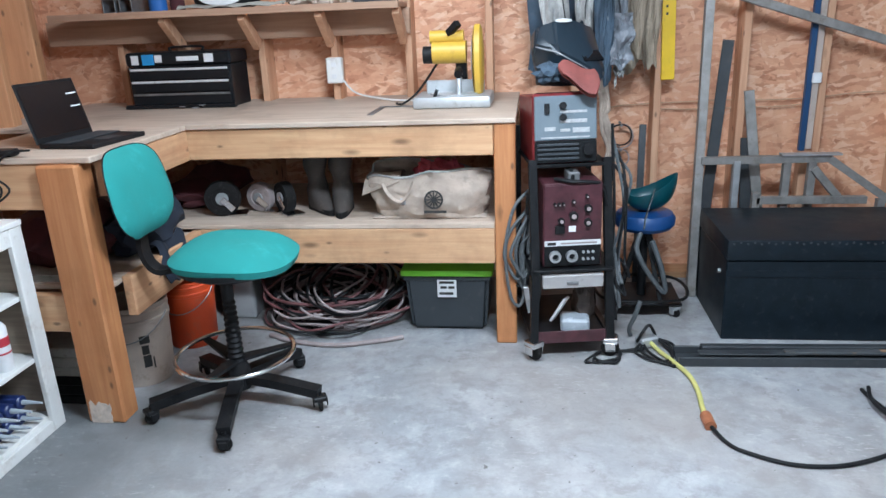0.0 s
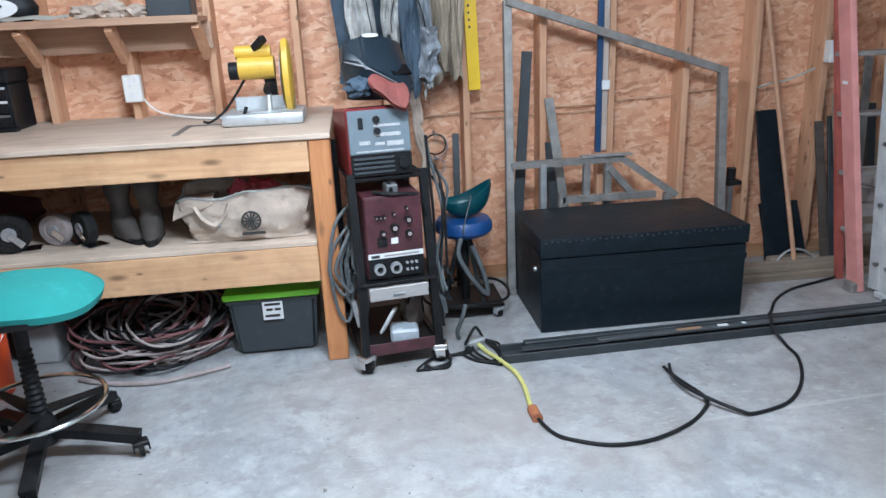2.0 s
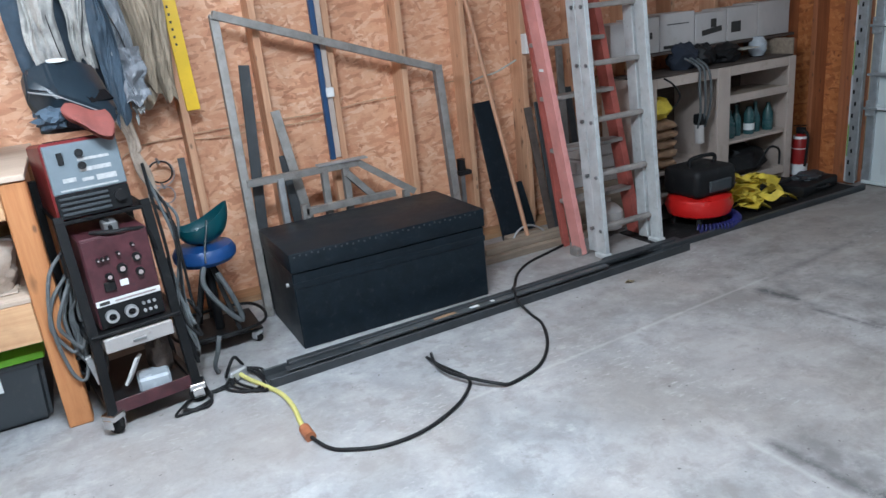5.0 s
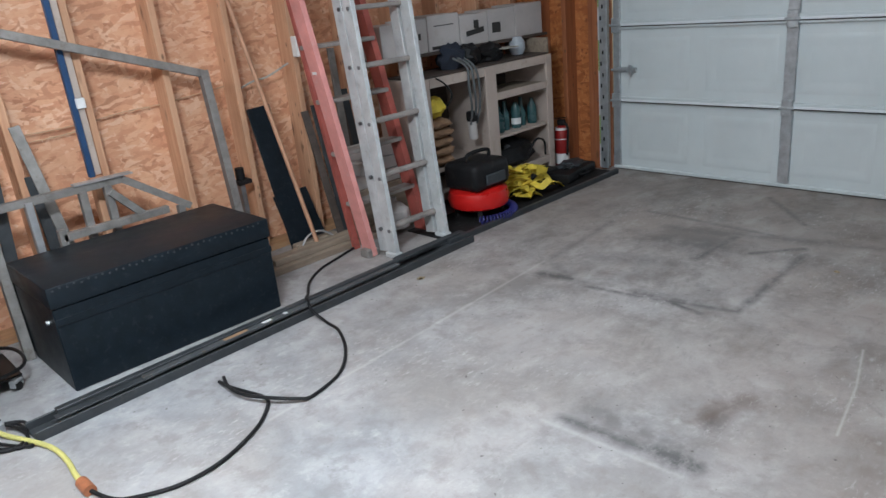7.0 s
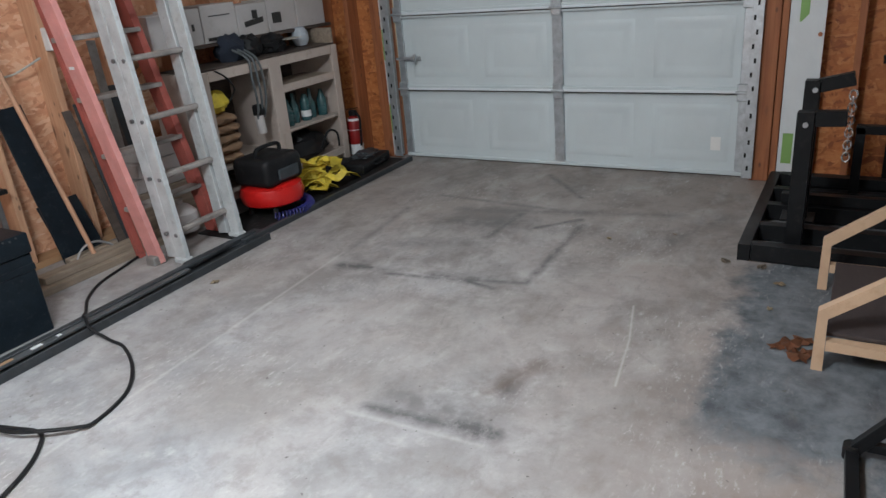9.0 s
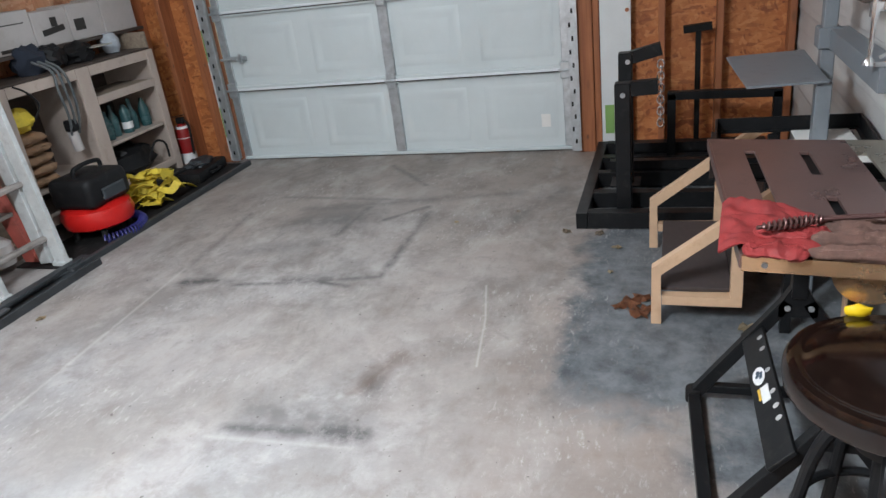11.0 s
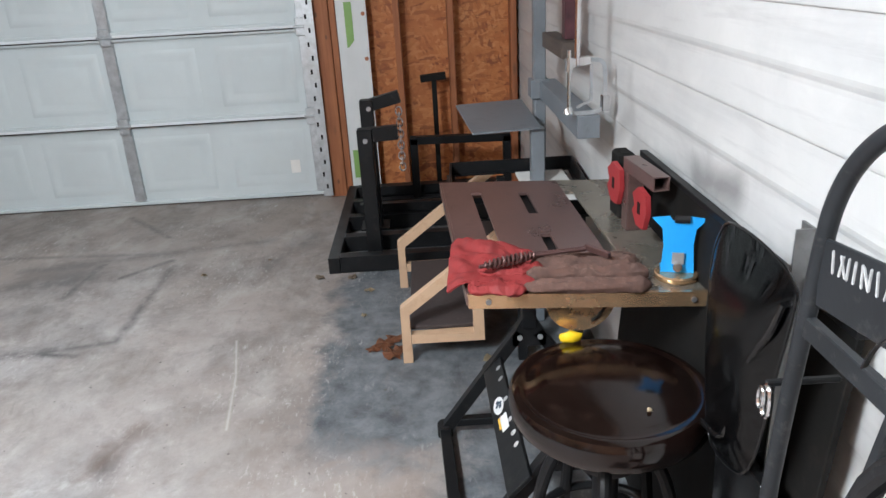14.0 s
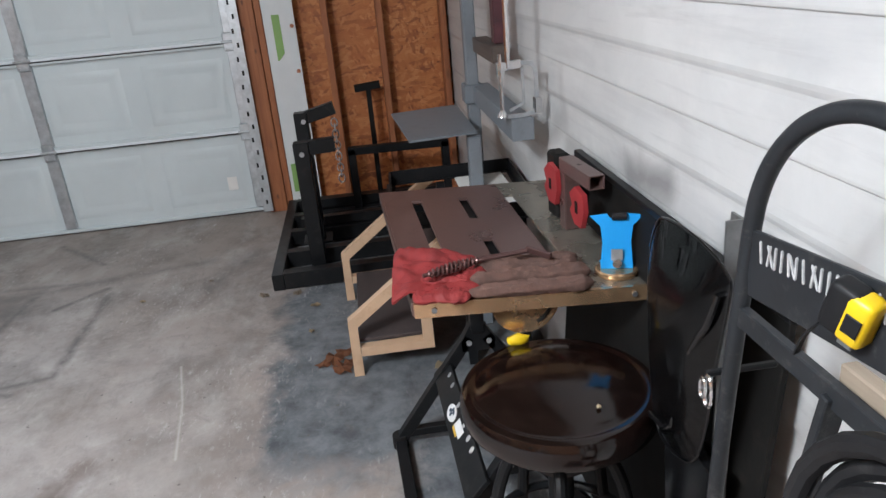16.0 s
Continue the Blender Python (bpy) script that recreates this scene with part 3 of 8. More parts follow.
LEVEL_YELLOW = plain("level_yellow", (0.78, 0.50, 0.015), 0.4, 0, 0.1, 8, (0.45, 0.3, 0.05))
SEAT_BLUE = plain("blue_vinyl", (0.010, 0.055, 0.19), 0.4, 0, 0.15, 8, (0.02, 0.05, 0.16))
TEAL_PLASTIC = plain("teal_plastic", (0.004, 0.06, 0.075), 0.35, 0, 0.15, 8)
TUBE_GREY = plain("raw_tube", (0.29, 0.275, 0.26), 0.5, 0.5, 0.3, 14, (0.16, 0.12, 0.09))
CHANNEL = plain("dark_channel", (0.045, 0.050, 0.055), 0.5, 0.3, 0.35, 9, (0.09, 0.085, 0.08))
CHANNEL_LIGHT = plain("worn_channel", (0.085, 0.09, 0.095), 0.5, 0.3, 0.35, 9, (0.22, 0.15, 0.07))
PIPE_BLUE = plain("blue_pipe", (0.014, 0.055, 0.14), 0.5, 0, 0.2, 9)
CORD_YELLOW = plain("yellow_cord", (0.56, 0.52, 0.17), 0.6, 0, 0.2, 16, (0.35, 0.28, 0.08))
COPPER = plain("rusty_plug", (0.36, 0.13, 0.06), 0.5, 0.1, 0.3, 40)
FIBRE_RED = plain("red_fibreglass", (0.62, 0.26, 0.235), 0.55, 0, 0.2, 8, (0.55, 0.33, 0.30), 0.2, 120)
FIBRE_DARK = plain("faded_fibreglass", (0.36, 0.085, 0.065), 0.6, 0, 0.3, 8, (0.12, 0.05, 0.04), 0.2, 120)
RUNG = plain("worn_rung", (0.30, 0.27, 0.25), 0.55, 0.2, 0.3, 9, (0.16, 0.12, 0.10))
ALU = plain("ladder_aluminium", (0.56, 0.58, 0.58), 0.45, 0.2, 0.2, 9, (0.30, 0.29, 0.28))
DOWEL = plain("broom_handle", (0.46, 0.25, 0.15), 0.6, 0, 0.2, 9)
CARTON = plain("white_carton", (0.47, 0.44, 0.425), 0.7, 0, 0.08, 6, (0.38, 0.34, 0.30))
BREAD = plain("tan_sack", (0.32, 0.19, 0.11), 0.85, 0, 0.3, 12, (0.2, 0.12, 0.07), 0.3, 200)
COMP_RED = plain("compressor_red", (0.52, 0.012, 0.010), 0.3, 0, 0.1, 8)
COIL_BLUE = plain("coil_blue", (0.02, 0.022, 0.13), 0.4, 0, 0.15, 12)
STRAP_YELLOW = plain("strap_yellow", (0.66, 0.50, 0.05), 0.7, 0, 0.3, 12, (0.2, 0.14, 0.03), 0.3, 260)
FIRE_RED = plain("fire_red", (0.24, 0.012, 0.012), 0.35, 0, 0.12, 8)
BOTTLE_TEAL = plain("teal_bottle", (0.03, 0.085, 0.09), 0.25, 0, 0.2, 12)
RAIL_WHITE = plain("rail_bright_line", (0.70, 0.74, 0.76), 0.35, 0, 0.06, 6)
WEST_WOOD = wood("west_fir", (0.64, 0.34, 0.17), (0.44, 0.20, 0.09), "z")
SHEEN_GREY = plain("grey_nylon", (0.22, 0.235, 0.26), 0.45, 0, 0.3, 9, (0.12, 0.13, 0.15), 0.3, 200)
WIRE_TAN = plain("tan_wire", (0.52, 0.33, 0.20), 0.6, 0, 0.2, 20)
POST_CHALK = plain("chalky_wood", (0.62, 0.52, 0.44), 0.85, 0, 0.3, 30, (0.45, 0.25, 0.13), 0.4, 160)
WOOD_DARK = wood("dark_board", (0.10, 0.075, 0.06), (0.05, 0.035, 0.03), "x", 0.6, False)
TABLE_BROWN = plain("bronze_steel", (0.135, 0.082, 0.075), 0.30, 0.35, 0.2, 7, (0.07, 0.045, 0.04))
ZINC_GOLD = plain("yellow_zinc", (0.70, 0.46, 0.27), 0.24, 0.85, 0.15, 9, (0.4, 0.27, 0.14))
STEP_WOOD = plain("tan_frame", (0.55, 0.37, 0.24), 0.5, 0, 0.10, 8, (0.42, 0.26, 0.15))
TREAD = plain("dark_tread", (0.045, 0.033, 0.032), 0.7, 0, 0.3, 20, (0.09, 0.07, 0.065), 0.3, 240)
GLOVE_RED = plain("red_leather", (0.23, 0.018, 0.018), 0.72, 0, 0.3, 16, (0.18, 0.035, 0.03), 0.5, 200)
GLOVE_BROWN = plain("brown_suede", (0.10, 0.052, 0.040), 0.85, 0, 0.45, 26, (0.20, 0.12, 0.09), 0.6, 260)
MAGNET_RED = plain("magnet_red", (0.30, 0.024, 0.028), 0.5, 0, 0.15, 10, (0.2, 0.03, 0.03))
CLAMP_BLUE = plain("bright_blue", (0.005, 0.30, 0.72), 0.4, 0, 0.06, 8)
SPRING = plain("worn_spring", (0.14, 0.075, 0.07), 0.35, 0.7, 0.2, 20)
VINYL = plain("black_brown_vinyl", (0.0065, 0.003, 0.0024), 0.13, 0, 0.5, 12, (0.03, 0.016, 0.012), 0.05, 45, 0.0)
GLOSS_BLACK = plain("gloss_black", (0.006, 0.006, 0.0065), 0.15, 0, 0.2, 6, None, 0.01)
STAND_GREY = plain("grey_enamel", (0.17, 0.19, 0.21), 0.45, 0.1, 0.15, 8, (0.1, 0.11, 0.12))
TRUCK = plain("worn_black_enamel", (0.022, 0.024, 0.027), 0.42, 0.1, 0.25, 16, (0.09, 0.085, 0.08))
SOOT_BLACK = plain("sooty_black", (0.006, 0.0055, 0.005), 0.7, 0, 0.4, 8, (0.02, 0.015, 0.012))
LEAF = plain("dry_leaf", (0.22, 0.085, 0.04), 0.8, 0, 0.35, 30)
LEAF_PALE = plain("pale_leaf", (0.36, 0.28, 0.18), 0.8, 0, 0.3, 30)
WRAP = plain("house_wrap", (0.62, 0.64, 0.64), 0.5, 0, 0.06, 5)
WRAP_GREEN = plain("green_print", (0.20, 0.36, 0.10), 0.5, 0, 0.1, 9)
TAPE_YELLOW = plain("tape_yellow", (0.72, 0.48, 0.01), 0.4, 0, 0.08, 10)
CHROME_STRIP = plain("chrome_strip", (0.70, 0.72, 0.74), 0.3, 0.3, 0.08, 20)
ZINC_DULL = plain("dull_zinc", (0.34, 0.31, 0.26), 0.28, 0.7, 0.2, 9, (0.2, 0.17, 0.14))

# ---- the garage ----
X0, X1, Y0, Y1, HIGH = -1.55, 6.30, 0.30, 5.00, 2.60
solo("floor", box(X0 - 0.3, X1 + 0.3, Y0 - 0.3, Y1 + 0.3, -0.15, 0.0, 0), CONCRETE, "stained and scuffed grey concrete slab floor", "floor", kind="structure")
solo("ceiling", box(X0 - 0.3, X1 + 0.3, Y0 - 0.3, Y1 + 0.3, HIGH, HIGH + 0.1, 0), CEILING_PAINT, "plain brown boarded garage ceiling", "ceiling", kind="structure")

# north wall: bare studs on oriented strand board
north = thing("wall_north", "bare stud wall sheathed in orange oriented strand board", "wall", kind="structure")
part("sheathing", box(X0 - 0.3, X1 + 0.3, Y1, Y1 + 0.12, 0, HIGH, 0), OSB, north)
STUDS = (-0.91, -0.52, -0.10, 0.30, 0.705, 1.13, 1.57, 1.993, 2.414, 2.796, 3.222, 3.625, 4.04, 4.45, 4.86, 5.27, 5.68, 6.08)
for sx in STUDS:
    ob = part("stud", box(-0.019, 0.019, -0.07, 0.07, 0.04, HIGH - 0.004, 0.003), STUD, north)
    ob.location = (sx, 4.93, 0)
part("sole_plate", box(X0, X1 - 0.15, 4.862, 4.998, 0.0, 0.038, 0.003), PLATE_WOOD, north)

# west wall, a little askew behind the corner of the bench
west = thing("wall_west", "stud wall with strand board beside the workbench", "wall", kind="structure")
WEST = Matrix.Translation((-1.30, 4.85, 0)) @ Matrix.Rotation(radians(16), 4, "Z")
part("sheathing", box(-0.20, -0.09, -1.9, 0.45, 0, HIGH, 0, None, WEST), OSB, west)
for sy in (-0.36, -0.80, -1.22, -1.62):
    ob = part("stud", box(-0.07, 0.07, -0.045, 0.045, 0, HIGH - 0.004, 0.003), WEST_WOOD, west)
    ob.matrix_world = WEST @ Matrix.Translation((-0.02, sy, 0))
part("partition", box(X0 - 0.2, X0, Y0 - 0.2, 3.2, 0, HIGH, 0), OSB, west)

# south wall: white lap siding
south = thing("wall_south", "white horizontal lap siding, scuffed and grey with soot", "wall", kind="structure")
part("backing", box(X0 - 0.3, X1 + 0.3, Y0 - 0.15, Y0 - 0.02, 0, HIGH, 0), SIDING, south)
LAP = 0.203
for i in range(14):
    z = i * LAP - 0.131
    poly = [(-0.02, 0.0), (0.003, 0.0), (0.0045, 0.002), (0.0052, 0.007), (0.0050, 0.014), (0.0025, 0.05), (0.001, 0.085), (0.0015, 0.094), (0.0045, 0.103), (0.006, 0.112), (0.005, 0.125), (0.001, 0.18), (0.0, LAP + 0.012), (-0.02, LAP + 0.012)]
    lap = slab(poly, X1 - X0 + 0.4, Matrix(((0, 0, 1, X0 - 0.2), (1, 0, 0, Y0), (0, 1, 0, z), (0, 0, 0, 1))))
    part("siding_board", lap, SIDING, south, smooth=False)

# east wall round the door
east = thing("wall_east", "stud wall with dark orange strand board beside the door", "wall", kind="structure")
DY0, DY1, DZ = 1.56, 4.08, 2.18
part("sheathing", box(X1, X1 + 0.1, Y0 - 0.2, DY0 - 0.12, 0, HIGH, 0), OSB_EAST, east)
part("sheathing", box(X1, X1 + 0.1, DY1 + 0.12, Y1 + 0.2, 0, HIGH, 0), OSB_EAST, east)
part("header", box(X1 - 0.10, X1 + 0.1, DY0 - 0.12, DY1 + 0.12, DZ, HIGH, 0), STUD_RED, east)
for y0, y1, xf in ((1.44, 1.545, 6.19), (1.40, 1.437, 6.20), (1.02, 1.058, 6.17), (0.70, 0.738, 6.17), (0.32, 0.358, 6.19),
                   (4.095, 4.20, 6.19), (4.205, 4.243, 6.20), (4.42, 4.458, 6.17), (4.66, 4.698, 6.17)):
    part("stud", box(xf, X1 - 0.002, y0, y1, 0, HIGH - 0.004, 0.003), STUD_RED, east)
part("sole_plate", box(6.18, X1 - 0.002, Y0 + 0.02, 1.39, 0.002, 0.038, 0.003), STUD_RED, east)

# sectional door
door = thing("door_1", "closed white sectional overhead garage door with raised panels", "garage door", kind="structure")
SH = 0.538
W0, W1 = 1.585, 4.055
for i in range(4):
    z = 0.002 + i * SH - (0.012 if i else 0.0)
    leaf = box(6.26, 6.30, W0, W1, z, z + SH - 0.004, 0.003)
    for zz in (z + 0.004, z + SH - 0.030):
        box(6.236, 6.262, W0, W1, zz, zz + 0.022, 0.004, leaf)
    sec = part("door_section", leaf, DOOR_WHITE, door)
    for k in range(4):
        py0 = W0 + 0.10 + k * (W1 - W0 - 0.10) / 4
        py1 = py0 + 0.475
        # the back of a stamped panel: soft ridges round a shallow field
        fr = bmesh.new()
        loops = []
        for inset, x in ((0.0, 6.2604), (0.014, 6.2560), (0.030, 6.2545), (0.048, 6.2560), (0.066, 6.2590), (0.085, 6.2560)):
            loops.append([fr.verts.new((x, yy, zz)) for yy, zz in ((py0 + inset, z + 0.080 + inset), (py1 - inset, z + 0.080 + inset), (py1 - inset, z + SH - 0.092 - inset), (py0 + inset, z + SH - 0.092 - inset))])
        for A, B in zip(loops, loops[1:]):
            for q in range(4):
                fr.faces.new((A[q], A[(q + 1) % 4], B[(q + 1) % 4], B[q]))
        fr.faces.new(loops[-1])
        part("panel", fr, DOOR_WHITE, sec)
    for y0, y1 in ((W0, W0 + 0.055), (2.755, 2.825), (W1 - 0.055, W1)):
        st = box(6.240, 6.262, y0, y1, z + 0.03, z + SH - 0.034, 0.003)
        part("stile", st, GALV, sec)
    if i:
        part("joint_gap", box(6.2300, 6.2352, W0, W1, z - 0.014, z - 0.009, 0.0005), SOOT_BLACK, sec)
        # paler rail colour paints the specular line along the joint
        part("joint_rail", box(6.2275, 6.2352, W0, W1, z - 0.008, z + 0.008, 0.003), RAIL_WHITE, sec, "joint rail between door sections, its bright line put into a paler colour")
        for y in (W0 + 0.03, 2.79, W1 - 0.03):
            hg = box(6.222, 6.238, y - 0.035, y + 0.035, z - 0.055, z + 0.050, 0.004)
            rod((6.222, y - 0.045, z - 0.002), (6.222, y + 0.045, z - 0.002), 0.009, 10, hg)
            for dy, dz in ((-0.02, -0.04), (0.02, -0.04), (-0.02, 0.035), (0.02, 0.035)):
                rod((6.215, y + dy, z + dz), (6.224, y + dy, z + dz), 0.007, 6, hg)
            part("hinge", hg, GALV, sec)
part("bottom_seal", box(6.245, 6.30, W0, W1, 0.0, 0.014, 0.003), RUBBER, door)
for y, s in ((W0 - 0.03, 1), (W1 + 0.03, -1)):
    tr = box(6.16, 6.235, y - 0.004, y + 0.004, 0.02, DZ, 0.001)
    box(6.16, 6.168, y, y + s * 0.03, 0.02, DZ, 0.001, tr)
    box(6.226, 6.235, y - s * 0.022, y, 0.02, DZ, 0.001, tr)
    box(6.152, 6.158, y - 0.03, y + 0.03, 0.02, DZ, 0.001, tr)
    for j in range(20):
        rod((6.195, y - 0.008, 0.08 + j * 0.105), (6.195, y + 0.008, 0.08 + j * 0.105), 0.008, 8, tr)
    track = part("track", tr, GALV, door)
    for j in range(26):
        part("slot", box(6.1495, 6.1525, y - 0.006 + 0.016 * (j % 2), y + 0.006 + 0.016 * (j % 2), 0.07 + j * 0.08, 0.098 + j * 0.08, 0.0005), SOOT_BLACK, track)
lock = box(6.225, 6.242, 3.86, 4.03, 0.735, 0.765, 0.003)
rod((6.222, 3.93, 0.75), (6.222, 4.06, 0.75), 0.009, 10, lock)
bar((6.215, 3.90, 0.715), (6.215, 3.90, 0.785), 0.014, 0.02, lock)
part("slide_lock", lock, GALV, door)
part("sticker", box(6.2495, 6.2515, 1.73, 1.79, 0.16, 0.245, 0), WHITE_PAINT, door, "small white paper sticker with print")

# ---- the workbench corner ----
bench = thing("workbench", "heavy fir workbench with a worn plywood top and lower shelf", "workbench", group="benches along the walls")
part("worktop", box(-1.22, 1.285, 3.985, 4.992, 1.008, 1.03, 0.003), PLY, bench, "worn grey plywood worktop")
part("front_rail", box(-0.17, 1.19, 4.0, 4.04, 0.872, 1.006, 0.004), BENCH_X, bench)
part("back_rail", box(-1.2, 1.27, 4.80, 4.84, 0.872, 1.006, 0.004), BENCH_X, bench)
part("side_rail", box(1.215, 1.253, 4.092, 4.80, 0.872, 1.006, 0.004), BENCH_Y, bench)
part("shelf_rail", box(-0.17, 1.19, 4.0, 4.04, 0.385, 0.548, 0.004), BENCH_X, bench)
part("lower_shelf", box(-1.0, 1.19, 4.0, 4.84, 0.55, 0.57, 0.002), PLY, bench)
part("leg", box(1.192, 1.283, 3.995, 4.085, 0, 1.006, 0.005), POST, bench)
part("leg", box(1.192, 1.283, 4.75, 4.84, 0, 0.87, 0.005), POST, bench)

side = thing("workbench", "corner workbench on a thick square fir post", "workbench", group="benches along the walls")
part("worktop", box(-0.80, -0.155, 3.262, 3.983, 1.008, 1.03, 0.003), PLY, side, "worn grey plywood worktop")
part("front_rail", box(-0.74, -0.352, 3.27, 3.31, 0.84, 1.006, 0.004), BENCH_X, side)
part("side_rail", box(-0.20, -0.16, 3.345, 3.995, 0.872, 1.006, 0.004), BENCH_Y, side)
part("leg", box(-0.350, -0.197, 3.235, 3.335, 0, 1.006, 0.008), POST, side, "thick square fir post, chalky at the foot")
part("chalky_patch", sheet(lambda u, v: Vector((-0.332 + 0.085 * u + 0.01 * noise.noise(Vector((v * 5, u, 1))), 3.2335, 0.002 + (0.085 + 0.03 * noise.noise(Vector((u * 5, 2, 3)))) * v)), 12, 8, 0.0015), POST_CHALK, side, "chalky white patch at the post foot")
part("shelf_rail", box(-0.72, -0.352, 3.27, 3.31, 0.365, 0.515, 0.004), BENCH_X, side)
part("lower_side_rail", box(-0.20, -0.16, 3.386, 3.995, 0.385, 0.548, 0.004), BENCH_Y, side)
part("lower_shelf", box(-0.90, -0.205, 3.32, 3.99, 0.52, 0.54, 0.002), PLY, side)
part("leg", box(-0.80, -0.745, 3.27, 3.345, 0, 1.006, 0.005), POST, side)

# wall shelf with brackets
shelf = thing("wall_shelf", "rough wooden wall shelf on diagonal brackets, loaded with odds and ends", "shelf")
part("board", box(-1.12, 0.71, 4.60, 4.858, 1.492, 1.516, 0.003), SHELF_X, shelf)
part("front_lip", box(-1.12, 0.71, 4.585, 4.598, 1.486, 1.520, 0.002), SHELF_X, shelf)
part("ledger", box(-1.30, 0.725, 4.822, 4.858, 1.36, 1.49, 0.003), SHELF_X, shelf)
for sx in (-0.52, -0.10, 0.30, 0.69):
    part("bracket", bar((sx, 4.63, 1.485), (sx, 4.815, 1.33), 0.036, 0.06), STUD, shelf)

# on the wall shelf
def open_tube(name, c, w, length, mat, label, cat, grp=""):
    t = 0.006
    bm = None
    x, y, z = c
    for a, b, e, f in ((-w / 2, w / 2, 0, t), (-w / 2, w / 2, w - t, w), (-w / 2, -w / 2 + t, t, w - t), (w / 2 - t, w / 2, t, w - t)):
        bm = box(x + a, x + b, y, y + length, z + e, z + f, 0.001, bm)
    return solo(name, bm, mat, label, cat, grp)


open_tube("steel_tube_offcut", (-0.78, 4.60, 1.517), 0.07, 0.2, STEEL, "short square steel tube lying on the wall shelf", "steel tube", "tube offcuts on the shelf")
open_tube("steel_tube_offcut", (-0.69, 4.60, 1.517), 0.07, 0.2, STEEL, "short square steel tube lying on the wall shelf", "steel tube", "tube offcuts on the shelf")
roll = lathe([(0, 0), (0.045, 0), (0.045, 0.10), (0.025, 0.10), (0.025, 0.09), (0, 0.09)], 24, None, pose(-0.555, 4.68, 1.516))
solo("tape_roll", roll, BLUE_TAPE, "upright roll of blue tape on the wall shelf", "tape")
solo("tin", lathe([(0, 0), (0.035, 0), (0.037, 0.003), (0.037, 0.115), (0.033, 0.12), (0, 0.12)], 20, None, pose(-0.46, 4.70, 1.516)), MAROON, "dull red tin standing on the wall shelf", "tin")
speaker = thing("radio", "dark oval radio with a pale dial on the wall shelf", "radio", pose(-0.19, 4.70, 1.516))
body = lathe([(0, 0), (0.13, 0.0), (0.17, 0.03), (0.18, 0.07), (0.15, 0.12), (0, 0.14)], 32)
body.transform(Matrix.Diagonal((1, 0.5, 1, 1)))
part("body", body, BLACK_PLASTIC, speaker)
dial = lathe([(0, 0), (0.10, 0), (0.10, 0.006), (0.085, 0.008), (0, 0.008)], 28)
dial.transform(Matrix.Translation((0, -0.078, 0.062)) @ Matrix.Rotation(radians(80), 4, "X") @ Matrix.Diagonal((1.2, 0.45, 1, 1)))
part("dial", dial, STICKER, speaker, "pale oval dial")
rag = sheet(lambda u, v: Vector((-0.42 + u * 0.55, 4.60 + v * 0.05 + 0.01 * math.sin(u * 9), 1.519 + 0.010 * abs(math.sin(u * 11 + v * 3)) + 0.012 * v)), 30, 4, 0.006)
solo("paper_strip", rag, PAPER, "curled strip of masking paper lying on the wall shelf", "paper")
for i, (gx, gs) in enumerate(((0.19, 0.06), (0.31, 0.075), (0.42, 0.055))):
    solo("work_glove", lump((gx, 4.69, 1.516 + gs * 0.52), (gs, 0.06, gs * 0.6), i + 3, 0.35, 2.5), CANVAS, "crumpled pale work glove on the wall shelf", "glove", "gloves on the shelf")
solo("parts_box", box(0.48, 0.68, 4.63, 4.78, 1.5165, 1.60, 0.006), TOTE_GREY, "small dark grey parts box on the wall shelf", "box")

# outlet and cords
outlet = thing("outlet", "white surface outlet box screwed to a stud", "outlet")
part("cover", box(0.262, 0.348, 4.815, 4.858, 1.118, 1.252, 0.006), WHITE_PAINT, outlet)
for oz in (1.155, 1.215):
    part("socket", box(0.292, 0.318, 4.8125, 4.8145, oz - 0.012, oz + 0.012, 0.001), STICKER, outlet)
cord = sweep(smooth_path([(0.35, 4.83, 1.13), (0.42, 4.79, 1.07), (0.56, 4.72, 1.045), (0.70, 4.66, 1.037), (0.84, 4.62, 1.045)]), 0.005, 8)
solo("extension_cable", cord, WHITE_PAINT, "white extension cable running from the outlet over the bench", "cord")
scrap = sweep(smooth_path([(0.33, 4.85, 1.37), (0.40, 4.83, 1.39), (0.44, 4.84, 1.36), (0.39, 4.85, 1.385), (0.48, 4.83, 1.38), (0.50, 4.84, 1.36)]), 0.004, 6)
solo("cable_stub", scrap, PAPER, "pale loose cable stub hanging at a stud", "cable")

# toolbox
tbox = thing("toolbox", "black steel toolbox with chrome drawer strips and stickers", "toolbox", pose(-0.76, 4.645, 1.032))
part("tray", box(-0.03, 0.58, -0.035, 0.0, 0, 0.018, 0.003), TOOLBOX, tbox)
part("body", box(0, 0.565, 0.002, 0.225, 0, 0.215, 0.004), TOOLBOX, tbox)
part("lid", box(-0.006, 0.571, -0.006, 0.232, 0.217, 0.285, 0.010), TOOLBOX, tbox)
for z0, z1 in ((0.018, 0.078), (0.084, 0.142), (0.148, 0.206)):
    dr = part("drawer", box(0.012, 0.553, -0.008, 0.0, z0, z1, 0.002), TOOLBOX, tbox)
    part("pull", box(0.014, 0.551, -0.014, -0.0085, z1 - 0.013, z1 - 0.001, 0.002), CHROME_STRIP if z0 > 0.05 else STEEL, dr, "chrome pull strip")
part("handle", sweep(smooth_path([(0.2, 0.11, 0.285), (0.2, 0.11, 0.305), (0.37, 0.11, 0.305), (0.37, 0.11, 0.285)]), 0.006), BLACK_PLASTIC, tbox)
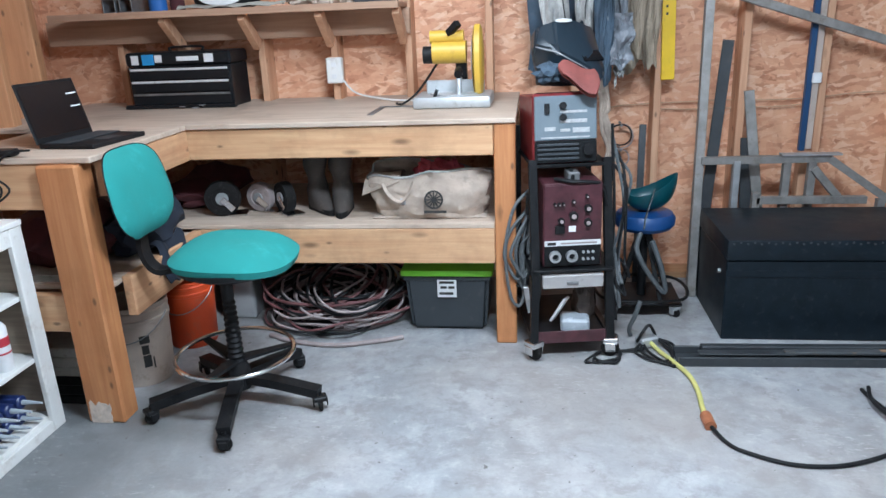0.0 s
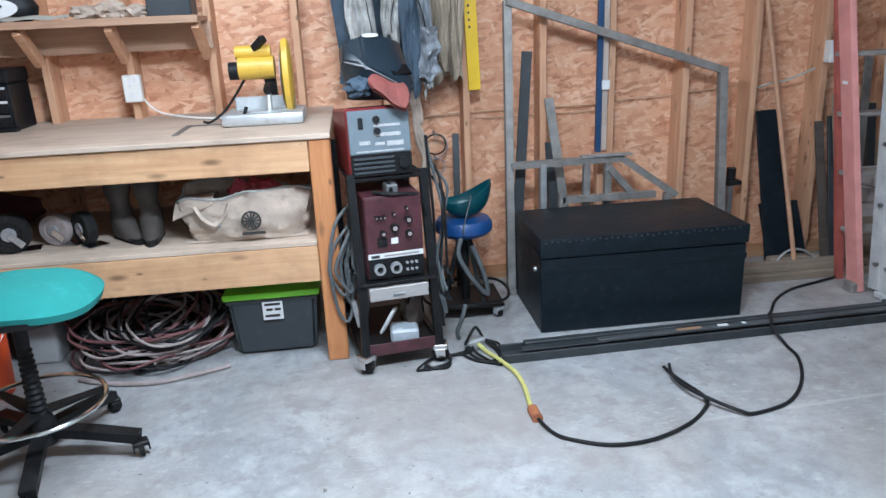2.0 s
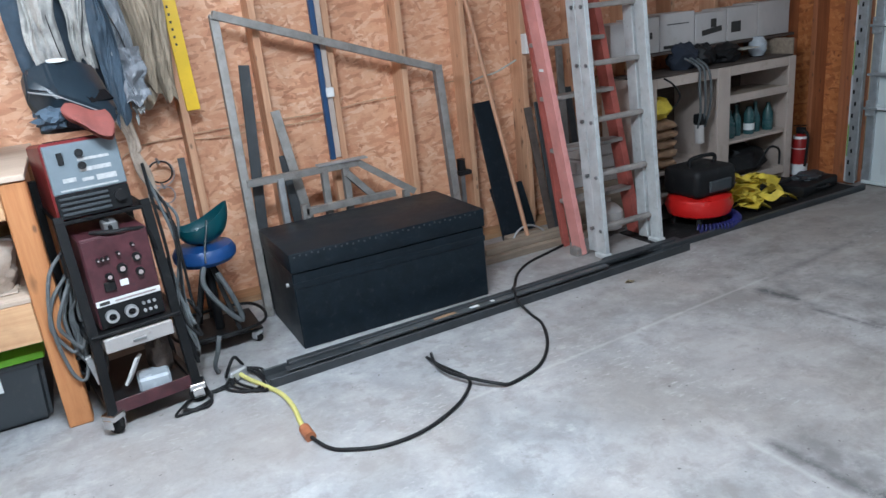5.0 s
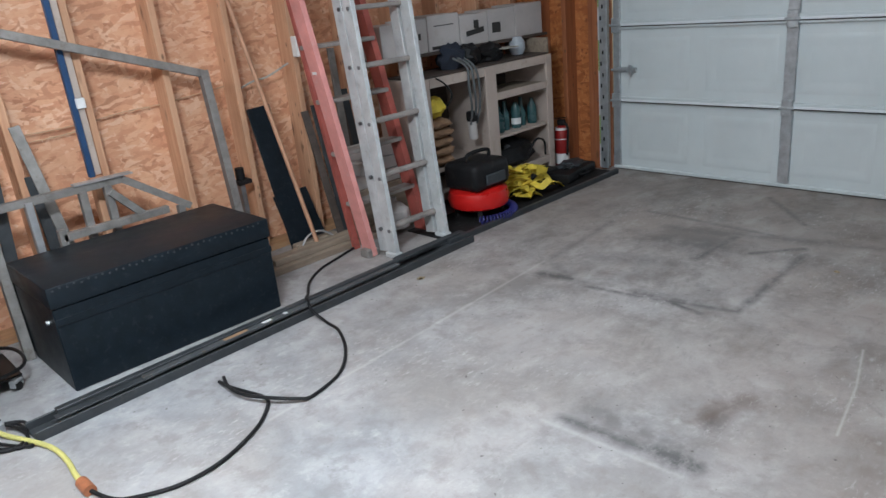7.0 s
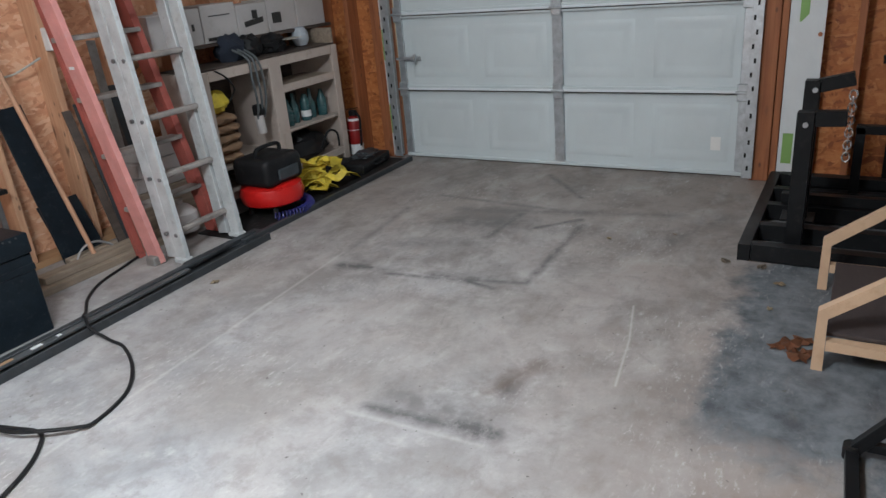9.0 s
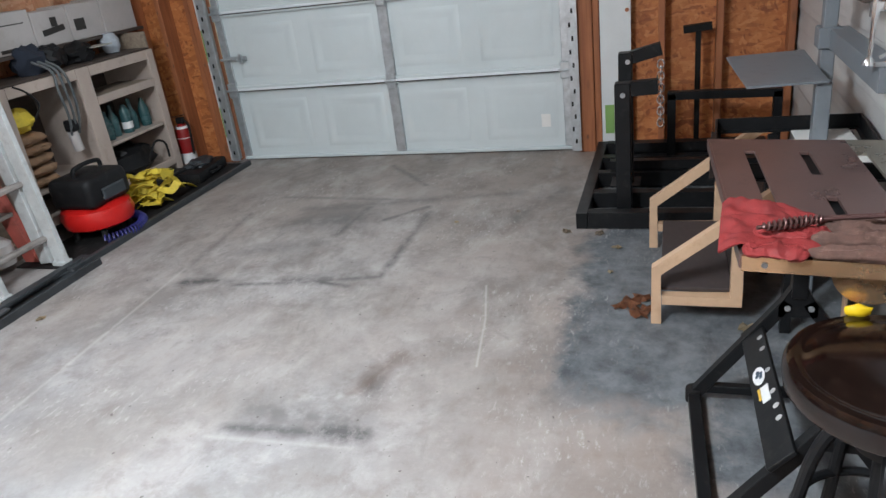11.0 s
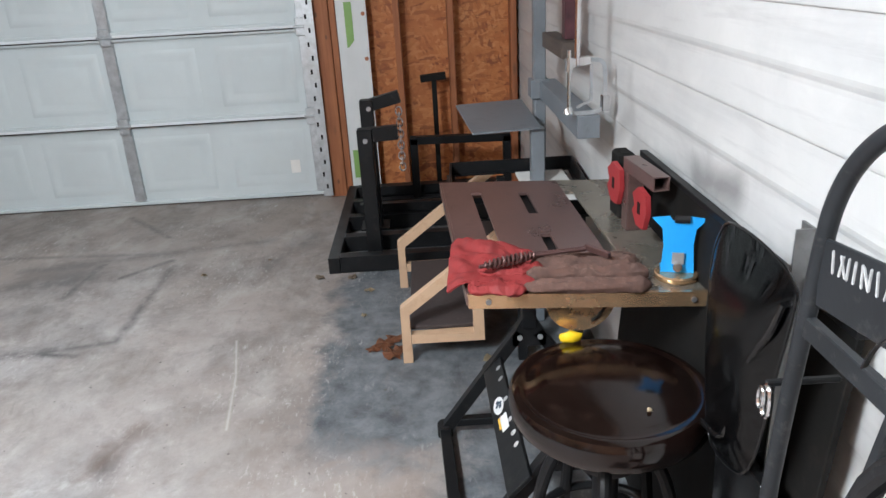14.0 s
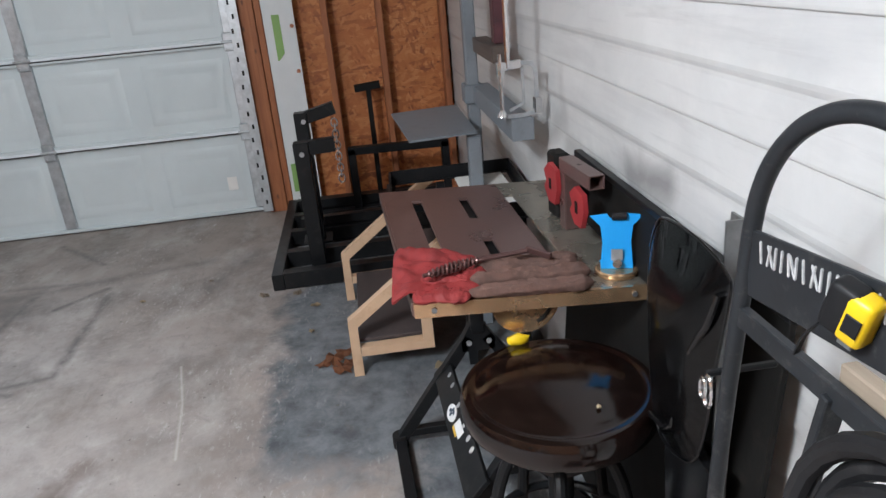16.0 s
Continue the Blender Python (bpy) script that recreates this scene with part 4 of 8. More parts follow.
for x0, x1, z0, z1, mt in ((0.03, 0.07, 0.225, 0.272, STICKER), (0.09, 0.155, 0.222, 0.276, STICKER_BLUE), (0.16, 0.20, 0.235, 0.272, STICKER), (0.28, 0.40, 0.24, 0.262, STICKER), (0.43, 0.48, 0.23, 0.272, STICKER)):
    part("sticker", box(x0, x1, -0.0085, -0.0065, z0, z1, 0), mt, tbox)
for i in range(5):
    a = random.uniform(0, 3.1)
    x, y = -0.42 + random.uniform(-0.07, 0.09), 4.585 + random.uniform(-0.012, 0.012)
    solo("key", bar((x, y, 1.033 + 0.004 * i), (x + 0.05 * math.cos(a), y + 0.02 * math.sin(a), 1.034 + 0.004 * i), 0.012, 0.004), STEEL_LIGHT, "loose steel key lying before the toolbox", "key", "keys before the toolbox")

# laptop
lap = thing("laptop", "open black laptop standing on the corner bench", "laptop", pose(-0.445, 3.59, 1.031, 0, 0, 84))
part("base", box(-0.155, 0.155, -0.235, 0.0, 0.0, 0.018, 0.004), BLACK_PLASTIC, lap)
part("keyboard", box(-0.15, 0.15, -0.125, -0.02, 0.0185, 0.0215, 0.001), TOTE_GREY, lap)
part("touchpad", box(-0.05, 0.05, -0.215, -0.145, 0.0185, 0.0195, 0.001), TOTE_GREY, lap)
LID = Matrix.Translation((0, 0.004, 0.014)) @ Matrix.Rotation(radians(-14), 4, "X")
lid = part("screen_lid", box(-0.155, 0.155, 0, 0.008, 0.0, 0.228, 0.004, None, LID), BLACK_PLASTIC, lap)
part("screen", box(-0.143, 0.143, -0.0015, -0.0004, 0.022, 0.216, 0, None, LID), SCREEN, lid)
# two white strips paint reflections on the dark screen
for z in (0.115, 0.165):
    part("reflection_strip", box(0.085, 0.138, -0.0032, -0.002, z, z + 0.006, 0, None, LID), STICKER, lid)

# charger and its wires on the corner bench
solo("charger", box(-0.64, -0.46, 3.275, 3.335, 1.031, 1.055, 0.006), BLACK_PLASTIC, "black laptop charger lying at the bench edge", "charger")
for k in range(3):
    pts = [(-0.48, 3.30, 1.045), (-0.42 + 0.02 * k, 3.275, 1.055), (-0.46 - 0.03 * k, 3.245, 1.04), (-0.52 - 0.03 * k, 3.225, 0.97 - 0.03 * k), (-0.60, 3.235, 0.90 - 0.03 * k), (-0.55, 3.24, 0.86), (-0.51 + 0.03 * k, 3.225, 0.93), (-0.58, 3.235, 0.99), (-0.72, 3.235, 0.95)]
    solo("cable", sweep(smooth_path(pts), 0.004, 7), HOSE_BLACK, "thin black cable tangled over the bench edge", "cable", "cables at the bench edge")

# chop saw
saw = thing("chop_saw", "yellow chop saw with a grey cast base on the bench", "chop saw", pose(0.985, 4.34, 1.031))
part("base", box(-0.185, 0.18, -0.02, 0.27, 0, 0.055, 0.014, None, None, 2), SAW_GREY, saw)
part("table", lathe([(0, 0.03), (0.12, 0.03), (0.12, 0.062), (0, 0.062)], 28, None, pose(0, 0.12, 0)), SAW_GREY, saw)
part("fence", box(-0.14, 0.14, 0.15, 0.175, 0.036, 0.115, 0.006), SAW_GREY, saw)
arm = bar((0.03, 0.23, 0.05), (0.03, 0.17, 0.24), 0.05, 0.05)
part("arm", arm, BLACK_PLASTIC, saw)
part("handle_column", rod((0.03, 0.02, 0.045), (0.03, 0.05, 0.16), 0.014), SAW_GREY, saw)
knob = rod((0.03, 0.02, 0.15), (0.03, 0.06, 0.165), 0.02)
part("knob", knob, BLACK_PLASTIC, saw)
part("lever", rod((-0.09, -0.005, 0.03), (-0.07, 0.01, 0.085), 0.008), BLACK_PLASTIC, saw)
mot = rod((-0.10, 0.14, 0.245), (0.06, 0.14, 0.245), 0.052, 22)
rod((-0.11, 0.14, 0.315), (0.05, 0.14, 0.315), 0.030, 16, mot)
part("motor", mot, SAW_YELLOW, saw)
cap = rod((-0.145, 0.14, 0.235), (-0.10, 0.14, 0.235), 0.040, 18)
part("motor_cap", cap, BLACK_PLASTIC, saw)
part("grip", bar((-0.02, 0.12, 0.33), (0.03, 0.08, 0.375), 0.03, 0.03), BLACK_PLASTIC, saw)
grd = lathe([(0, -0.02), (0.12, -0.02), (0.135, -0.012), (0.135, 0.012), (0.12, 0.02), (0.06, 0.026), (0, 0.026)], 32, None, Matrix.Translation((0.115, 0.13, 0.20)) @ Matrix.Rotation(radians(90), 4, "Y") @ Matrix.Diagonal((1.25, 0.75, 1, 1)))
part("blade_guard", grd, SAW_YELLOW, saw)
part("blade", lathe([(0, -0.001), (0.125, -0.001), (0.125, 0.001), (0, 0.001)], 40, None, Matrix.Translation((0.093, 0.13, 0.20)) @ Matrix.Rotation(radians(90), 4, "Y")), STEEL, saw)
part("cord", sweep(smooth_path([(-0.08, 0.16, 0.20), (-0.14, 0.19, 0.12), (-0.20, 0.2, 0.05), (-0.26, 0.16, 0.008), (-0.30, 0.2, 0.006)]), 0.006), HOSE_BLACK, saw)
sq = box(0.62, 0.90, 4.44, 4.46, 1.0315, 1.035, 0)
box(0.62, 0.645, 4.16, 4.438, 1.0315, 1.035, 0, sq)
solo("carpenters_square", sq, STEEL, "dark steel framing square lying on the bench", "square")

# on the lower shelf
def boot(x, y, turn, mat):
    def fn(u, v):
        a = u * 2 * math.pi
        if v < 0.55:
            k = v / 0.55
            r = 0.052 + 0.008 * math.sin(k * 7) - 0.004 * k
            return Vector((r * math.cos(a), r * 1.1 * math.sin(a), 0.27 - 0.17 * k + 0.012 * math.cos(a)))
        k = (v - 0.55) / 0.45
        return Vector(((0.052 - 0.004 * k) * math.cos(a), 0.058 * math.sin(a) - (0.13 * k if math.sin(a) < 0 else 0.0) * abs(math.sin(a)), 0.10 - 0.085 * k + (0.0 if math.sin(a) > 0 else 0.0)))
    ob = thing("work_boot", "scuffed grey-brown leather work boot on the lower shelf", "boot", pose(x, y, 0.571, 0, 0, turn), "pair of boots")
    part("upper", sheet(fn, 28, 20, 0.004, None, True), mat, ob)
    sole = slab([(0.05 * math.cos(a) * (1 - 0.15 * (math.sin(a) < 0)), (0.06 if math.sin(a) > 0 else 0.20) * math.sin(a)) for a in [i * math.pi / 12 for i in range(24)]], 0.024)
    part("sole", sole, RUBBER, ob)


boot(0.315, 4.30, 35, BOOT)
boot(0.445, 4.28, 10, BOOT)

bag = thing("canvas_tool_bag", "bulging beige canvas tool bag with a dark printed emblem", "bag", pose(0.89, 4.21, 0.571))


def bag_fn(u, v):
    a = u * 2 * math.pi
    sx, sy = 0.245 + 0.045 * v, 0.125 + 0.03 * math.sin(math.pi * min(1, v * 1.1)) - 0.012 * v
    c, s = math.cos(a), math.sin(a)
    sq4 = (abs(c) ** 3.5 + abs(s) ** 3.5) ** (-1 / 3.5)
    w = 0.022 * noise.noise(Vector((c * 2.6, s * 2.6, v * 3))) * v + 0.016 * noise.noise(Vector((c * 6 + v * 3, s * 6, v * 5))) + 0.006 * noise.noise(Vector((c * 13, s * 13, v * 14)))
    sag = -0.025 * math.sin(a * 2 + 0.6) * v
    return Vector((c * sq4 * (sx + w), s * sq4 * (sy + w), 0.004 + v * (0.192 + sag + 0.035 * noise.noise(Vector((c * 2, s * 2, 5))))))


part("body", sheet(bag_fn, 64, 18, 0.005, None, True), CANVAS, bag)
part("bottom", box(-0.26, 0.26, -0.12, 0.12, 0.0, 0.008, 0.003), CANVAS, bag)
part("lining", box(-0.24, 0.24, -0.09, 0.09, 0.10, 0.14, 0.02), MAROON, bag, "brown jumble inside the bag")
part("rim_binding", sweep([bag_fn(i / 48, 1.0) + Vector((0, 0, 0.004)) for i in range(48)], 0.006, 6, True), CLOTH_WHITE, bag, "pale bound edge")
part("handle", sweep(smooth_path([(-0.20, -0.15, 0.17), (-0.17, -0.165, 0.12), (-0.12, -0.168, 0.09), (-0.08, -0.165, 0.13), (-0.06, -0.155, 0.18)]), 0, 4, False, None, [(0.002, 0.010), (0.002, -0.010), (-0.002, -0.010), (-0.002, 0.010)]), CANVAS, bag)
em = lathe([(0.030, 0), (0.037, 0), (0.037, 0.002), (0.030, 0.002)], 28)
for a in range(0, 180, 30):
    c, s = math.cos(radians(a)), math.sin(radians(a))
    bar((-0.03 * c, -0.03 * s, 0.001), (0.03 * c, 0.03 * s, 0.001), 0.005, 0.002, em)
em.transform(Matrix.Scale(1.15, 4))
em.transform(Matrix.Translation((0.03, -0.166, 0.098)) @ Matrix.Rotation(radians(90 - 4), 4, "X"))
part("emblem", em, INK, bag, "round dark printed emblem")
part("print", box(-0.015, 0.085, -0.1665, -0.163, 0.036, 0.048, 0), INK, bag, "dark print bar under the emblem")
part("buckle", box(-0.125, -0.10, -0.150, -0.144, 0.07, 0.10, 0.003), STEEL_LIGHT, bag)
part("flap", sheet(lambda u, v: Vector((-0.30 + 0.17 * u, -0.135 + 0.20 * v + 0.01 * math.sin(7 * u), 0.175 - 0.06 * (1 - u) * (1 - v) + 0.03 * math.sin(v * 3.1))), 12, 12, 0.005), CANVAS, bag)
for i, (rx, rs) in enumerate(((-0.02, 0.05), (0.05, 0.06), (0.10, 0.045))):
    solo("rag", lump((0.89 + rx, 4.21, 0.571 + 0.20), (rs, 0.06, 0.042), 11 + i, 0.5, 2.8), PINK, "crumpled pink rag stuffed in the tool bag", "rag", "pink rags")

# grinders and casters between chair and boots
for i, (gx, gy, r) in enumerate(((-0.115, 4.17, 0.085), (0.045, 4.25, 0.07), (0.175, 4.22, 0.075))):
    g = thing("caster_wheel", "loose swivel caster wheel with a steel fork on the shelf", "caster wheel", pose(gx, gy, 0.571, 0, 0, 15 - 30 * i), "loose casters")
    wh = lathe([(0, -0.022), (r * 0.55, -0.022), (r * 0.6, -0.026), (r * 0.95, -0.024), (r, -0.015), (r, 0.015), (r * 0.95, 0.024), (r * 0.6, 0.026), (r * 0.55, 0.022), (0, 0.022)], 28)
    wh.transform(Matrix.Translation((0, 0, r)) @ Matrix.Rotation(radians(90), 4, "X"))
    part("tyre", wh, RUBBER if i != 1 else HOSE_GREY, g)
    part("hub", rod((0, -0.03, r), (0, 0.03, r), r * 0.35, 18), STEEL_LIGHT, g)
    fk = bar((0.0, -0.034, r), (0.05, -0.034, 0.03), 0.03, 0.005, None, (0, 1, 0))
    box(0.03, 0.11, -0.045, 0.045, 0.002, 0.010, 0.002, fk)
    part("fork", fk, CHROME, g)
solo("folded_cloth", lump((-0.36, 4.40, 0.635), (0.17, 0.16, 0.066), 4, 0.3, 2.4), MAROON, "folded dark red cloth bundle on the lower shelf", "cloth")
solo("folded_cloth", lump((-0.30, 4.55, 0.66), (0.16, 0.16, 0.09), 9, 0.3, 2.2), MAROON, "dark red and black cloth bundle on the lower shelf", "cloth")
solo("jacket", lump((-0.30, 3.76, 0.66), (0.13, 0.20, 0.125), 6, 0.4, 2.2), NAVY, "dark navy jacket bundled on the bench shelf", "jacket")
sl = sheet(lambda u, v: Vector((-0.20 + 0.07 * u + 0.01 * math.sin(9 * v), 3.62 + 0.22 * v + 0.02 * math.sin(6 * u), 0.60 - 0.17 * u ** 1.5 + 0.01 * math.sin(14 * v))), 10, 16, 0.006)
solo("jacket_sleeve", sl, NAVY, "dark navy sleeve hanging over the shelf edge", "jacket")
solo("black_bag", lump((-0.52, 3.60, 0.67), (0.20, 0.24, 0.135), 21, 0.25, 2.0), MAROON, "dark brown bag slumped on the bench shelf", "bag")
for i in range(4):
    solo("cardboard_sheet", box(-0.66 + 0.01 * i, -0.36 - 0.012 * i, 3.34, 3.5, 0.5405 + 0.007 * i, 0.547 + 0.007 * i, 0.001), PAPER, "pale cardboard sheet stacked on the bench shelf", "cardboard", "cardboard sheets on the shelf")
for i in range(6):
    b = box(-0.66 + 0.012 * (i % 3), -0.36 + 0.01 * (i % 2), 3.36, 3.62, 0.001 + i * 0.042, 0.041 + i * 0.042, 0.004)
    solo("old_book", b, PAPER if i > 2 else BLACK_PLASTIC, "worn flat box stacked under the bench", "box", "flat boxes under the bench")

# under the bench
def pail(x, y, r0, r1, h, mat, label, rim):
    p = thing("bucket", label, "bucket", pose(x, y, 0.0))
    part("body", lathe([(0, 0.002), (r0, 0.0), (r0 + 0.004, 0.01), (r1 * 0.985, h * 0.78), (r1 * 1.03, h * 0.79), (r1 * 1.03, h * 0.83), (r1 * 0.995, h * 0.84), (r1 * 1.01, h * 0.90), (r1 * 1.03, h * 0.905), (r1 * 1.03, h * 0.93), (r1, h * 0.94), (r1 * 1.02, h * 0.985), (r1 * 1.02, h), (r1 * 0.97, h), (r0 * 0.96, 0.012), (0, 0.012)], 40), mat, p)
    part("bail", sweep([(r1 * 1.04 * math.cos(a), r1 * 1.06 * math.sin(a), h * 0.86 - 0.10 * abs(math.sin(a))) for a in [math.pi + math.pi * i / 16 for i in range(17)]], 0.0025, 6), STEEL, p)
    return p


pb = pail(-0.315, 3.62, 0.112, 0.128, 0.36, PAIL, "dusty white plastic pail with dark print", None)
for k, (u0, u1, z0, z1) in enumerate(((-62, -44, 0.20, 0.235), (-60, -47, 0.15, 0.19), (-60, -45, 0.09, 0.145), (-42, -39, 0.08, 0.15))):
    rr = 0.1215 + 0.02 * (z0 - 0.1) / 0.3
    pr = sheet(lambda u, v: Vector((rr * math.cos(radians(u0 + (u1 - u0) * u)), rr * math.sin(radians(u0 + (u1 - u0) * u)), z0 + (z1 - z0) * v)), 6, 1, 0.0015)
    part("print", pr, INK, pb, "dark print bar")
pail(-0.265, 3.98, 0.105, 0.122, 0.33, ORANGE, "orange plastic bucket under the bench", None)
jug = thing("jug", "grey translucent plastic jug standing under the bench", "jug", pose(-0.14, 4.30, 0))
part("body", box(-0.09, 0.09, -0.07, 0.07, 0, 0.23, 0.02, None, None, 3), JUG, jug)
part("neck", lathe([(0.06, 0.225), (0.03, 0.255), (0.024, 0.26), (0.024, 0.28), (0, 0.28)], 20), JUG, jug)

tote = thing("storage_tote", "dark grey plastic storage tote with a lime green lid", "storage tote", pose(0.955, 4.12, 0))
tb = bmesh.new()
bmesh.ops.create_cube(tb, size=1)
for v in tb.verts:
    k = 1.0 if v.co.z > 0 else 0.90
    v.co = Vector((v.co.x * 0.40 * k, 0.22 + v.co.y * 0.46 * k, 0.142 + v.co.z * 0.284))
bmesh.ops.bevel(tb, geom=tb.edges[:], offset=0.02, segments=3, affect="EDGES")
part("body", tb, TOTE_GREY, tote)
part("rim", box(-0.207, 0.207, -0.018, 0.46, 0.262, 0.284, 0.008, None, None, 2), TOTE_GREY, tote)
part("lid", box(-0.218, 0.218, -0.028, 0.47, 0.285, 0.318, 0.012, None, None, 2), LID_GREEN, tote)
part("label", box(-0.045, 0.045, -0.0185, -0.012, 0.182, 0.268, 0), STICKER, tote, "pale printed paper label")
for z0, x0, x1 in ((0.25, -0.035, 0.035), (0.225, -0.03, 0.0), (0.225, 0.008, 0.036), (0.195, -0.036, 0.03)):
    part("print", box(x0, x1, -0.0202, -0.0188, z0, z0 + 0.012, 0), INK, tote)

rng = random.Random(5)
HOSES = (HOSE_GREY, HOSE_RED, HOSE_BLACK, HOSE_GREY, HOSE_BLACK, HOSE_RED, HOSE_BLACK)
for i in range(60):
    cx, cy = 0.40 + rng.uniform(-0.14, 0.13), 4.23 + rng.uniform(-0.06, 0.12)
    ra, rb = rng.uniform(0.15, 0.30), rng.uniform(0.10, 0.22)
    zb = 0.012 + i * 0.0046
    ph, turns = rng.uniform(0, 6), rng.uniform(1.1, 1.9)
    pts = []
    for k in range(26):
        a = ph + k / 25 * turns * 2 * math.pi
        pts.append((cx + ra * math.cos(a) * (1 + 0.08 * math.sin(3 * a + i)), cy + rb * math.sin(a), max(0.011, zb + 0.016 * math.sin(2 * a + i) - 0.0022 * i * (1 - math.sin(a)) * 0.5 + 0.006 * math.sin(4 * a + 2 * i))))
    solo("hose", sweep(smooth_path(pts, 3), 0.0060 if i % 3 else 0.0075, 8), HOSES[i % 7], "loop of old hose in the heap under the bench", "hose", "hoses heaped under the bench")
pts = [(0.10, 4.02, 0.012), (0.25, 3.95, 0.012), (0.45, 3.92, 0.012), (0.63, 3.97, 0.012), (0.75, 4.02, 0.012)]
solo("hose", sweep(smooth_path(pts), 0.011, 8), HOSE_GREY, "pale grey hose lying before the heap", "hose", "hoses heaped under the bench")

# drafting chair
chair = thing("drafting_chair", "teal fabric drafting chair on a black five-star base", "chair", pose(0.203, 3.41, 0))
seat = bmesh.new()
N, M = 40, 10
rings = []
for j in range(M + 1):
    t = j / M
    ring = []
    for i in range(N):
        a = 2 * math.pi * i / N
        c, s = math.cos(a), math.sin(a)
        sq4 = (abs(c) ** 3 + abs(s) ** 3) ** (-1 / 3)
        k = t if t < 0.8 else 0.8 + (t - 0.8) * 1.0
        dome = 0.062 * (1 - k ** 4)
        z = 0.632 + dome - (0.020 * max(0, c) ** 2 * k) + 0.012 * max(0, -c) * k
        ring.append(seat.verts.new((0.055 + c * sq4 * 0.222 * k, s * sq4 * 0.215 * k, z)) if j else None)
    rings.append(ring)
mid = seat.verts.new((0.055, 0, 0.694))
for i in range(N):
    seat.faces.new((mid, rings[1][i], rings[1][(i + 1) % N]))
    for j in range(1, M):
        seat.faces.new((rings[j][i], rings[j + 1][i], rings[j + 1][(i + 1) % N], rings[j][(i + 1) % N]))
low = [seat.verts.new((0.055 + (v.co.x - 0.055) * 0.96, v.co.y * 0.96, v.co.z - 0.026)) for v in rings[M]]
for i in range(N):
    seat.faces.new((rings[M][i], low[i], low[(i + 1) % N], rings[M][(i + 1) % N]))
seat.faces.new(low)
part("seat", seat, TEAL, chair, "teal fabric seat pad")
pan = lathe([(0, 0.566), (0.12, 0.568), (0.19, 0.580), (0.217, 0.594), (0.219, 0.612), (0, 0.612)], 36)
pan.transform(Matrix.Translation((0.055, 0, 0)))
part("seat_shell", pan, BLACK_PLASTIC, chair)


def back_fn(side):
    def fn(u, v):
        a = (u - 0.5) * 2
        b = (v - 0.5) * 2
        w = 0.205 * (1 - 0.10 * b - 0.30 * max(0, -b) ** 2)
        r = (abs(a) ** 4 + abs(b) ** 4) ** 0.25
        k = max(abs(a), abs(b)) / r if r > 1e-6 else 1
        edge = min(1, max(abs(a), abs(b)))
        puff = 0.045 * (1 - edge ** 4) if side > 0 else -0.012 * (1 - edge ** 6)
        return Vector((-0.275 + puff + 0.03 * (a * k) ** 2 - 0.05 * (b * k + 1) * 0.6, a * k * w, 0.875 + b * k * 0.165))
    return fn


bk = sheet(back_fn(1), 24, 24)
part("backrest", bk, TEAL, chair, "teal fabric backrest")
part("back_shell", sheet(back_fn(-1), 24, 24, 0.004), BLACK_PLASTIC, chair)
part("back_arm", sweep(smooth_path([(-0.325, 0, 0.92), (-0.305, 0, 0.76), (-0.305, 0, 0.63), (-0.255, 0, 0.565), (-0.14, 0, 0.582), (0.02, 0, 0.588)]), 0, 4, False, None, [(0.010, 0.028), (0.010, -0.028), (-0.010, -0.028), (-0.010, 0.028)]), BLACK_PLASTIC, chair)
part("mechanism", box(-0.06, 0.10, -0.06, 0.06, 0.565, 0.60, 0.008), BLACK_PLASTIC, chair)
bel = [(0.0, 0.16)]
for i in range(13):
    z = 0.17 + i * 0.022
    bel += [(0.034 - 0.0006 * i, z), (0.028 - 0.0006 * i, z + 0.011)]
bel += [(0.024, 0.46), (0.024, 0.57), (0, 0.57)]
part("gas_column", lathe(bel, 24), BLACK_PLASTIC, chair)
part("hub", lathe([(0, 0.075), (0.045, 0.075), (0.048, 0.15), (0.036, 0.19), (0, 0.19)], 24), BLACK_PLASTIC, chair)
ring = [(0.225 * math.cos(2 * math.pi * i / 48), 0.225 * math.sin(2 * math.pi * i / 48), 0.225) for i in range(48)]
part("foot_ring", sweep(ring, 0.009, 10, True), CHROME, chair, "chrome foot ring")
for i in range(3):
    a = radians(i * 120 + 25)
    sp = sheet(lambda u, v: Vector(((0.03 + 0.19 * u) * math.cos(a) - (0.028 - 0.016 * u) * (v - 0.5) * 2 * math.sin(a), (0.03 + 0.19 * u) * math.sin(a) + (0.028 - 0.016 * u) * (v - 0.5) * 2 * math.cos(a), 0.205 + 0.02 * u)), 4, 2, 0.012)
    part("ring_spoke", sp, BLACK_PLASTIC, chair)
for i in range(5):
    a = radians(-78 + i * 72)
    c, s = math.cos(a), math.sin(a)
    lg = sweep([(0.02 * c, 0.02 * s, 0.12), (0.18 * c, 0.18 * s, 0.102), (0.335 * c, 0.335 * s, 0.076)], 0, 4, False, None, [(0.020, 0.026), (0.020, -0.026), (-0.018, -0.022), (-0.018, 0.022)])
    part("leg", lg, BLACK_PLASTIC, chair)
    caster(chair, 0.335 * c, 0.335 * s, 0.028, a + 0.5 * i, (BLACK_PLASTIC, RUBBER))

# white shelf unit in front of the corner bench
RX = -0.445
rack = thing("open_shelf_unit", "open white painted shelf unit with bottles and cans", "shelf unit", pose(0, 0, 0))
part("stile", box(RX - 0.022, RX, 3.17, 3.235, 0, 0.80, 0.003), WHITE_PAINT, rack)
part("stile", box(RX - 0.022, RX, 2.84, 2.895, 0, 0.80, 0.003), WHITE_PAINT, rack)
part("stile", box(RX - 0.022, RX, 2.30, 2.36, 0, 0.80, 0.003), WHITE_PAINT, rack)
